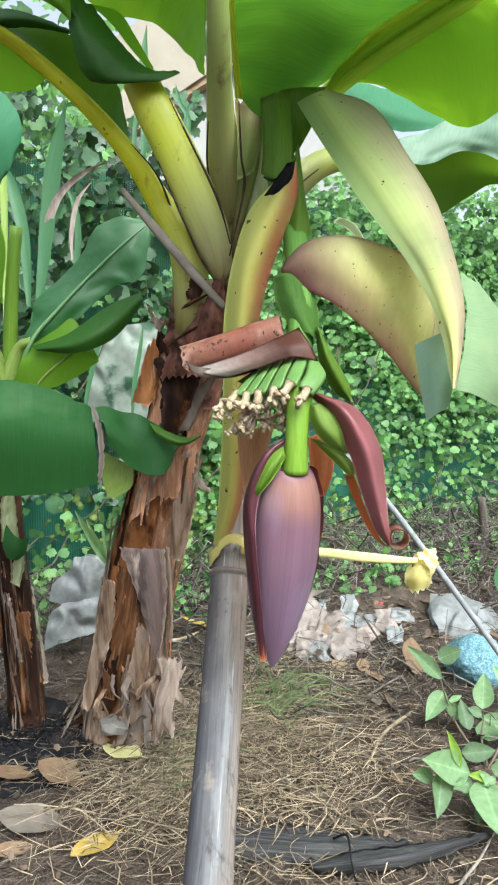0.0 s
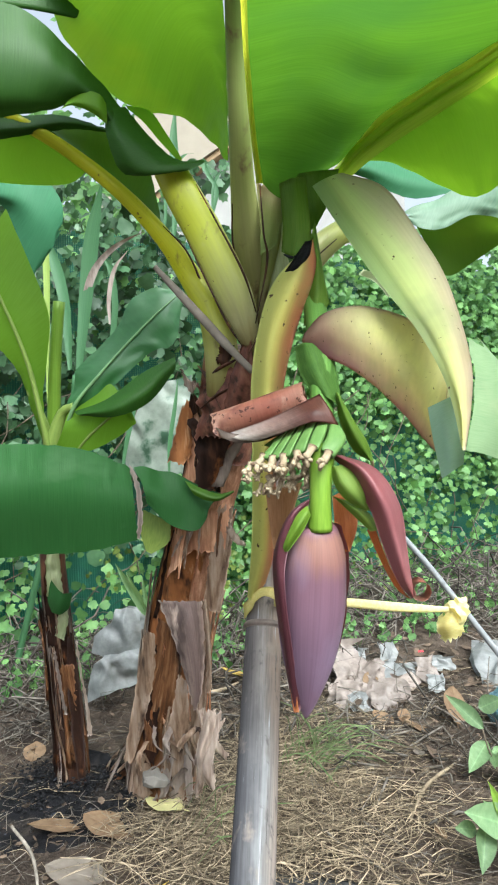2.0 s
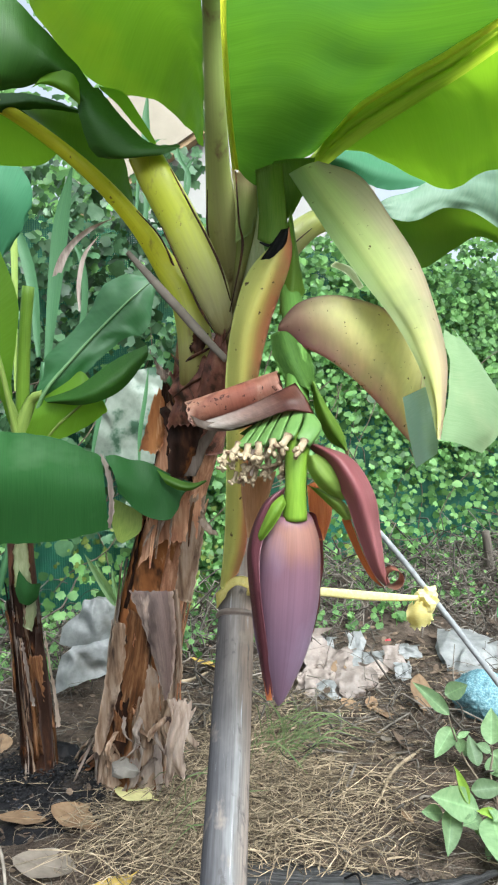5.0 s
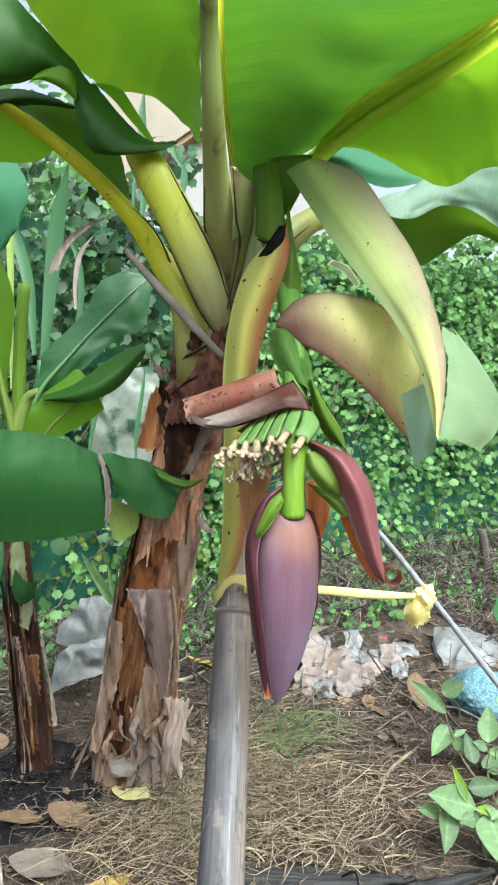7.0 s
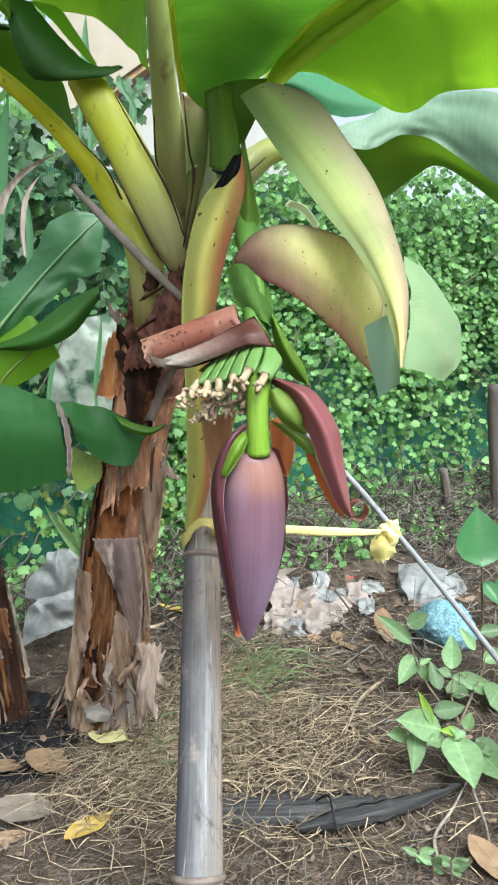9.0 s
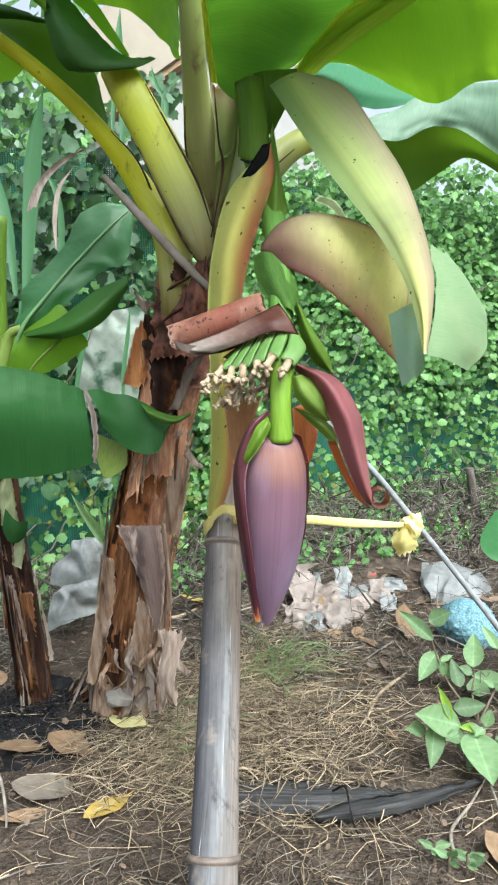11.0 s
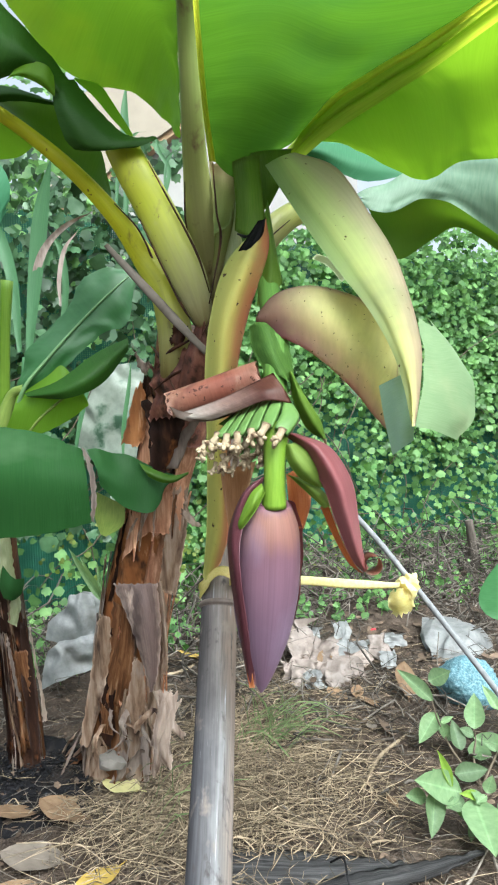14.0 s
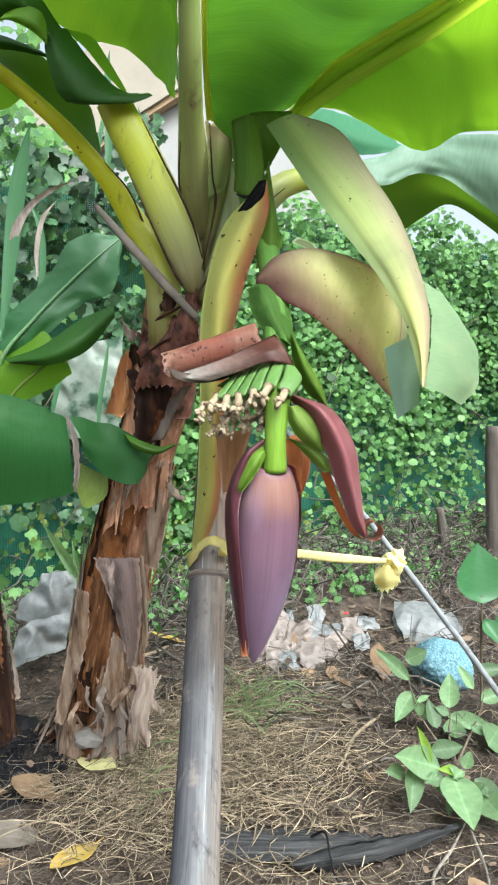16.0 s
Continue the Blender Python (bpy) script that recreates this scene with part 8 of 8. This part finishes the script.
pipe("stem", [on_soil((0.675, 1.500, 0.064)), (0.660, 1.460, 0.214), (0.650, 1.430, 0.324)], [0.004, 0.0035, 0.002], M["wood_bark"], tallw, seg=6, n=8)
for a, b, w in (((0.647, 1.420, 0.307), (0.654, 1.440, 0.458), 0.47), ((0.686, 1.430, 0.236), (0.744, 1.430, 0.275), 0.4), ((0.659, 1.440, 0.263), (0.693, 1.400, 0.209), 0.3)):
    bm = bmesh.new()
    weed_leaf(bm, a, b, w, Vector((0.1, -1, 0.45)))
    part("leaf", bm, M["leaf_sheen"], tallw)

# single sticks, roots and a dark wire on the soil
for name, pts, r, m_, lab in (("wire", [(0.157, 0.979, 0.030), (0.176, 0.950, 0.055), (0.177, 0.904, 0.045), (0.186, 0.896, 0.010), (0.209, 0.844, 0.008), (0.226, 0.795, 0.008)], 0.0018, "ash", "thin dark bent wire over the dry sheath"),
                              ("root", [(0.329, 0.818, 0.008), (0.341, 0.886, 0.012), (0.395, 0.951, 0.014), (0.451, 1.035, 0.006)], 0.003, "twig", "thin brown root on the soil"),
                              ("root", [(0.451, 1.003, 0.010), (0.432, 0.893, 0.012), (0.402, 0.801, 0.006)], 0.0025, "twig", "thin brown root on the soil"),
                              ("stick", [(0.413, 1.492, 0.010), (0.325, 1.382, 0.016), (0.283, 1.299, 0.012), (0.258, 1.239, 0.006)], 0.004, "straw", "pale dry stick on the soil"),
                              ("stick", [(0.218, 1.038, 0.012), (0.254, 1.054, 0.016), (0.291, 1.063, 0.010)], 0.003, "straw", "pale dry stick on the soil"),
                              ("stick", [(0.045, 1.258, 0.012), (0.110, 1.141, 0.016), (0.209, 1.048, 0.010)], 0.0022, "twig", "thin brown stick on the straw"),
                              ("stick", [(-0.292, 1.931, 0.020), (-0.204, 1.960, 0.030), (-0.141, 2.111, 0.020)], 0.006, "straw", "pale dry stick behind the stem"),
                              ("stick", [(-0.490, 1.000, 0.126), (-0.444, 0.980, 0.086), (-0.426, 0.960, 0.028), (-0.427, 0.950, -0.045)], 0.003, "twig", "slender dry creeper stem"),
                              ("stick", [(-0.231, 1.399, 0.120), (-0.197, 1.297, 0.050), (-0.165, 1.237, 0.008)], 0.0015, "straw", "thin pale straw leaning on the stem")):
    w = thing(name, pts[0], lab, name)
    pipe(name + "_body", pts, [r, r * 1.1, r * 0.8, r * 0.5], M[m_], w, seg=7, n=24, wob=0.25)

# low green shoots in the twigs by the fence
rng = random.Random(77)
bm = bmesh.new()
for _ in range(650):
    x = rng.uniform(-1.2, 1.7)
    y = fence_line(x) - rng.uniform(0.05, 0.75)
    c = on_soil((x, y))
    top = c + Vector((rng.uniform(-0.06, 0.06), rng.uniform(-0.05, 0.05), rng.uniform(0.03, 0.13)))
    tube(bm, [c, c.lerp(top, 0.5) + Vector((rng.uniform(-0.02, 0.02), 0, 0)), top], [0.0013, 0.0012, 0.0008], seg=4, n=5, caps=False)
    for _k in range(rng.randint(2, 5)):
        p = c.lerp(top, rng.uniform(0.3, 1))
        vine_leaf(bm, p, rng.uniform(0.008, 0.02), Vector((rng.uniform(-0.9, 0.9), -1, rng.uniform(0, 1.4))), Vector((rng.uniform(-1, 1), 0, -0.6)), rng)
tagged(part("green_shoots", bm, M["vine"]), "low green shoots growing through the twigs", "shoots", kind="stuff")

# grass tuft
rng = random.Random(31)
bm = bmesh.new()
for _ in range(110):
    c = Vector((0.058, 1.487, 0.000)) if rng.random() < 0.8 else Vector((-0.168, 1.170, 0.000))
    p = on_soil(c + Vector((rng.gauss(0, 0.05), rng.gauss(0, 0.05), 0)))
    a = rng.gauss(0.5, 0.9)
    L = rng.uniform(0.06, 0.20)
    q = p + Vector((math.cos(a) * L * 0.45, math.sin(a) * L * 0.3, L * 0.5))
    e = p + Vector((math.cos(a) * L * 0.95, math.sin(a) * L * 0.6, L * rng.uniform(0.3, 0.75)))
    s = Vector((0.0008, 0, 0.0018))
    loft(bm, [[p - s, q - s, e], [p + s, q + s, e]], n=7, m=2)
tagged(part("grass_tuft", bm, M["grass"]), "thin tuft of green grass in straw", "grass", kind="stuff")

# cane grass at the back
cane = thing("cane_grass", (-0.95, 2.0, 0), "tall blue-green cane grass with a dry leaf", "cane grass")
def cane_leaf(pts, wide, material=None):
    s = Vector((wide, 0, 0))
    n = len(pts)
    w = [0.4] + [1.0] * (n - 2) + [0.05]
    P = [Vector(p) for p in pts]
    sheet("blade", [[p - s * k for p, k in zip(P, w)], [p + Vector((0, 0.2 * wide, 0)) for p in P], [p + s * k for p, k in zip(P, w)]], material or M["cane"], cane, n=20, m=5)
cane_leaf([(-0.652, 1.900, 1.063), (-0.619, 1.900, 1.334), (-0.587, 1.880, 1.526), (-0.542, 1.850, 1.674)], 0.024)
cane_leaf([(-0.679, 1.900, 1.082), (-0.700, 1.920, 1.305), (-0.745, 1.950, 1.463), (-0.789, 1.950, 1.577)], 0.018)
cane_leaf([(-0.716, 1.800, 0.965), (-0.712, 1.800, 1.311), (-0.714, 1.800, 1.484), (-0.716, 1.800, 1.641)], 0.010, M["rib"])
cane_leaf([(-0.652, 1.920, 1.213), (-0.611, 1.900, 1.353), (-0.566, 1.880, 1.423), (-0.489, 1.850, 1.470), (-0.406, 1.820, 1.491)], 0.014, M["dry"])
cane_leaf([(-0.538, 1.880, 1.220), (-0.536, 1.870, 1.302), (-0.513, 1.860, 1.391), (-0.464, 1.850, 1.448)], 0.007, M["dry"])
for pts, wide in (([(-0.545, 2.000, 0.735), (-0.523, 2.000, 0.849), (-0.495, 2.000, 0.963), (-0.476, 2.000, 1.078)], 0.008), ([(-0.402, 2.100, 0.709), (-0.398, 2.100, 0.828), (-0.375, 2.100, 0.966), (-0.362, 2.100, 1.067)], 0.007)):
    cane_leaf(pts, wide)
cane_leaf([(-0.670, 1.900, 2.177), (-0.654, 1.900, 2.232), (-0.635, 1.900, 2.286), (-0.605, 1.900, 2.358)], 0.012)
cane_leaf([(-0.654, 1.950, 2.172), (-0.615, 1.950, 2.246), (-0.557, 1.950, 2.300), (-0.518, 1.950, 2.392)], 0.014)
cane_leaf([(-0.346, 2.000, 1.504), (-0.333, 2.000, 1.732), (-0.337, 2.000, 1.866), (-0.327, 2.000, 1.980)], 0.014)
cane_leaf([(-0.380, 2.000, 1.505), (-0.356, 2.000, 1.733), (-0.306, 2.000, 1.807), (-0.268, 2.000, 1.815)], 0.008)
cane_leaf([(-0.261, 2.100, 1.534), (-0.206, 2.100, 1.711), (-0.238, 2.100, 1.792), (-0.249, 2.100, 1.848)], 0.008)
cane_leaf([(-0.221, 2.100, 1.533), (-0.220, 2.100, 1.712), (-0.203, 2.100, 1.771), (-0.171, 2.100, 1.800)], 0.005)
cane_leaf([(-0.606, 1.950, 0.975), (-0.544, 1.950, 1.233), (-0.548, 1.950, 1.401), (-0.594, 1.950, 1.495)], 0.010)
pipe("cane_stem", [(-0.95, 2.0, 0), (-0.722, 1.950, 0.793), (-0.661, 1.900, 1.063)], [0.012, 0.011, 0.01], M["cane"], cane, seg=8, n=12)

sheet("dead_leaf", [[(0.359, 2.820, 1.602), (0.430, 2.820, 1.562), (0.489, 2.820, 1.489)], [(0.378, 2.800, 1.618), (0.453, 2.800, 1.586), (0.506, 2.800, 1.498)]], M["pale"], fence, "pale dead leaf caught in the vines", n=14, m=6, thick=0.001, ripple=0.003)
# sprout and pale shrub behind the stem
sprout = thing("grass_sprout", on_soil((-0.369, 1.600, 0.203)), "small green sprout with narrow leaves", "sprout")
for q in ((-0.448, 1.550, 0.511), (-0.432, 1.600, 0.479), (-0.339, 1.580, 0.451), (-0.386, 1.600, 0.463)):
    b = Vector((-0.370, 1.600, 0.348))
    bm = bmesh.new()
    weed_leaf(bm, b, Vector(q), 0.07, Vector((0.2, -1, 0.3)))
    part("leaf", bm, M["weed"], sprout)
pipe("stem", [on_soil((-0.369, 1.600, 0.203)), (-0.369, 1.600, 0.295), (-0.370, 1.600, 0.356)], [0.008, 0.007, 0.005], M["stalk_bright"], sprout, seg=8, n=8)
rng = random.Random(41)
bm = bmesh.new()
for _ in range(190):
    c = Vector(rng.choice([(-0.273, 2.400, 0.355), (-0.250, 2.400, 0.188), (-0.281, 2.450, 0.472), (-0.241, 2.400, 0.299), (-0.682, 2.300, 0.448), (-0.271, 2.550, 0.286), (-0.706, 2.300, 0.363), (0.361, 2.850, 0.217), (-0.280, 2.500, 0.180), (0.336, 2.850, 0.270)]))
    at = c + Vector((rng.gauss(0, 0.10), rng.gauss(0, 0.08), rng.gauss(0, 0.07)))
    vine_leaf(bm, at, rng.uniform(0.008, 0.017), Vector((rng.uniform(-0.9, 0.9), -1, rng.uniform(-0.2, 1))), Vector((rng.uniform(-0.8, 0.8), 0, -1)), rng)
tagged(part("pale_shrub", bm, M["weed_pale"]), "bright yellow-green shrub leaves at fence foot", "shrub", kind="stuff")
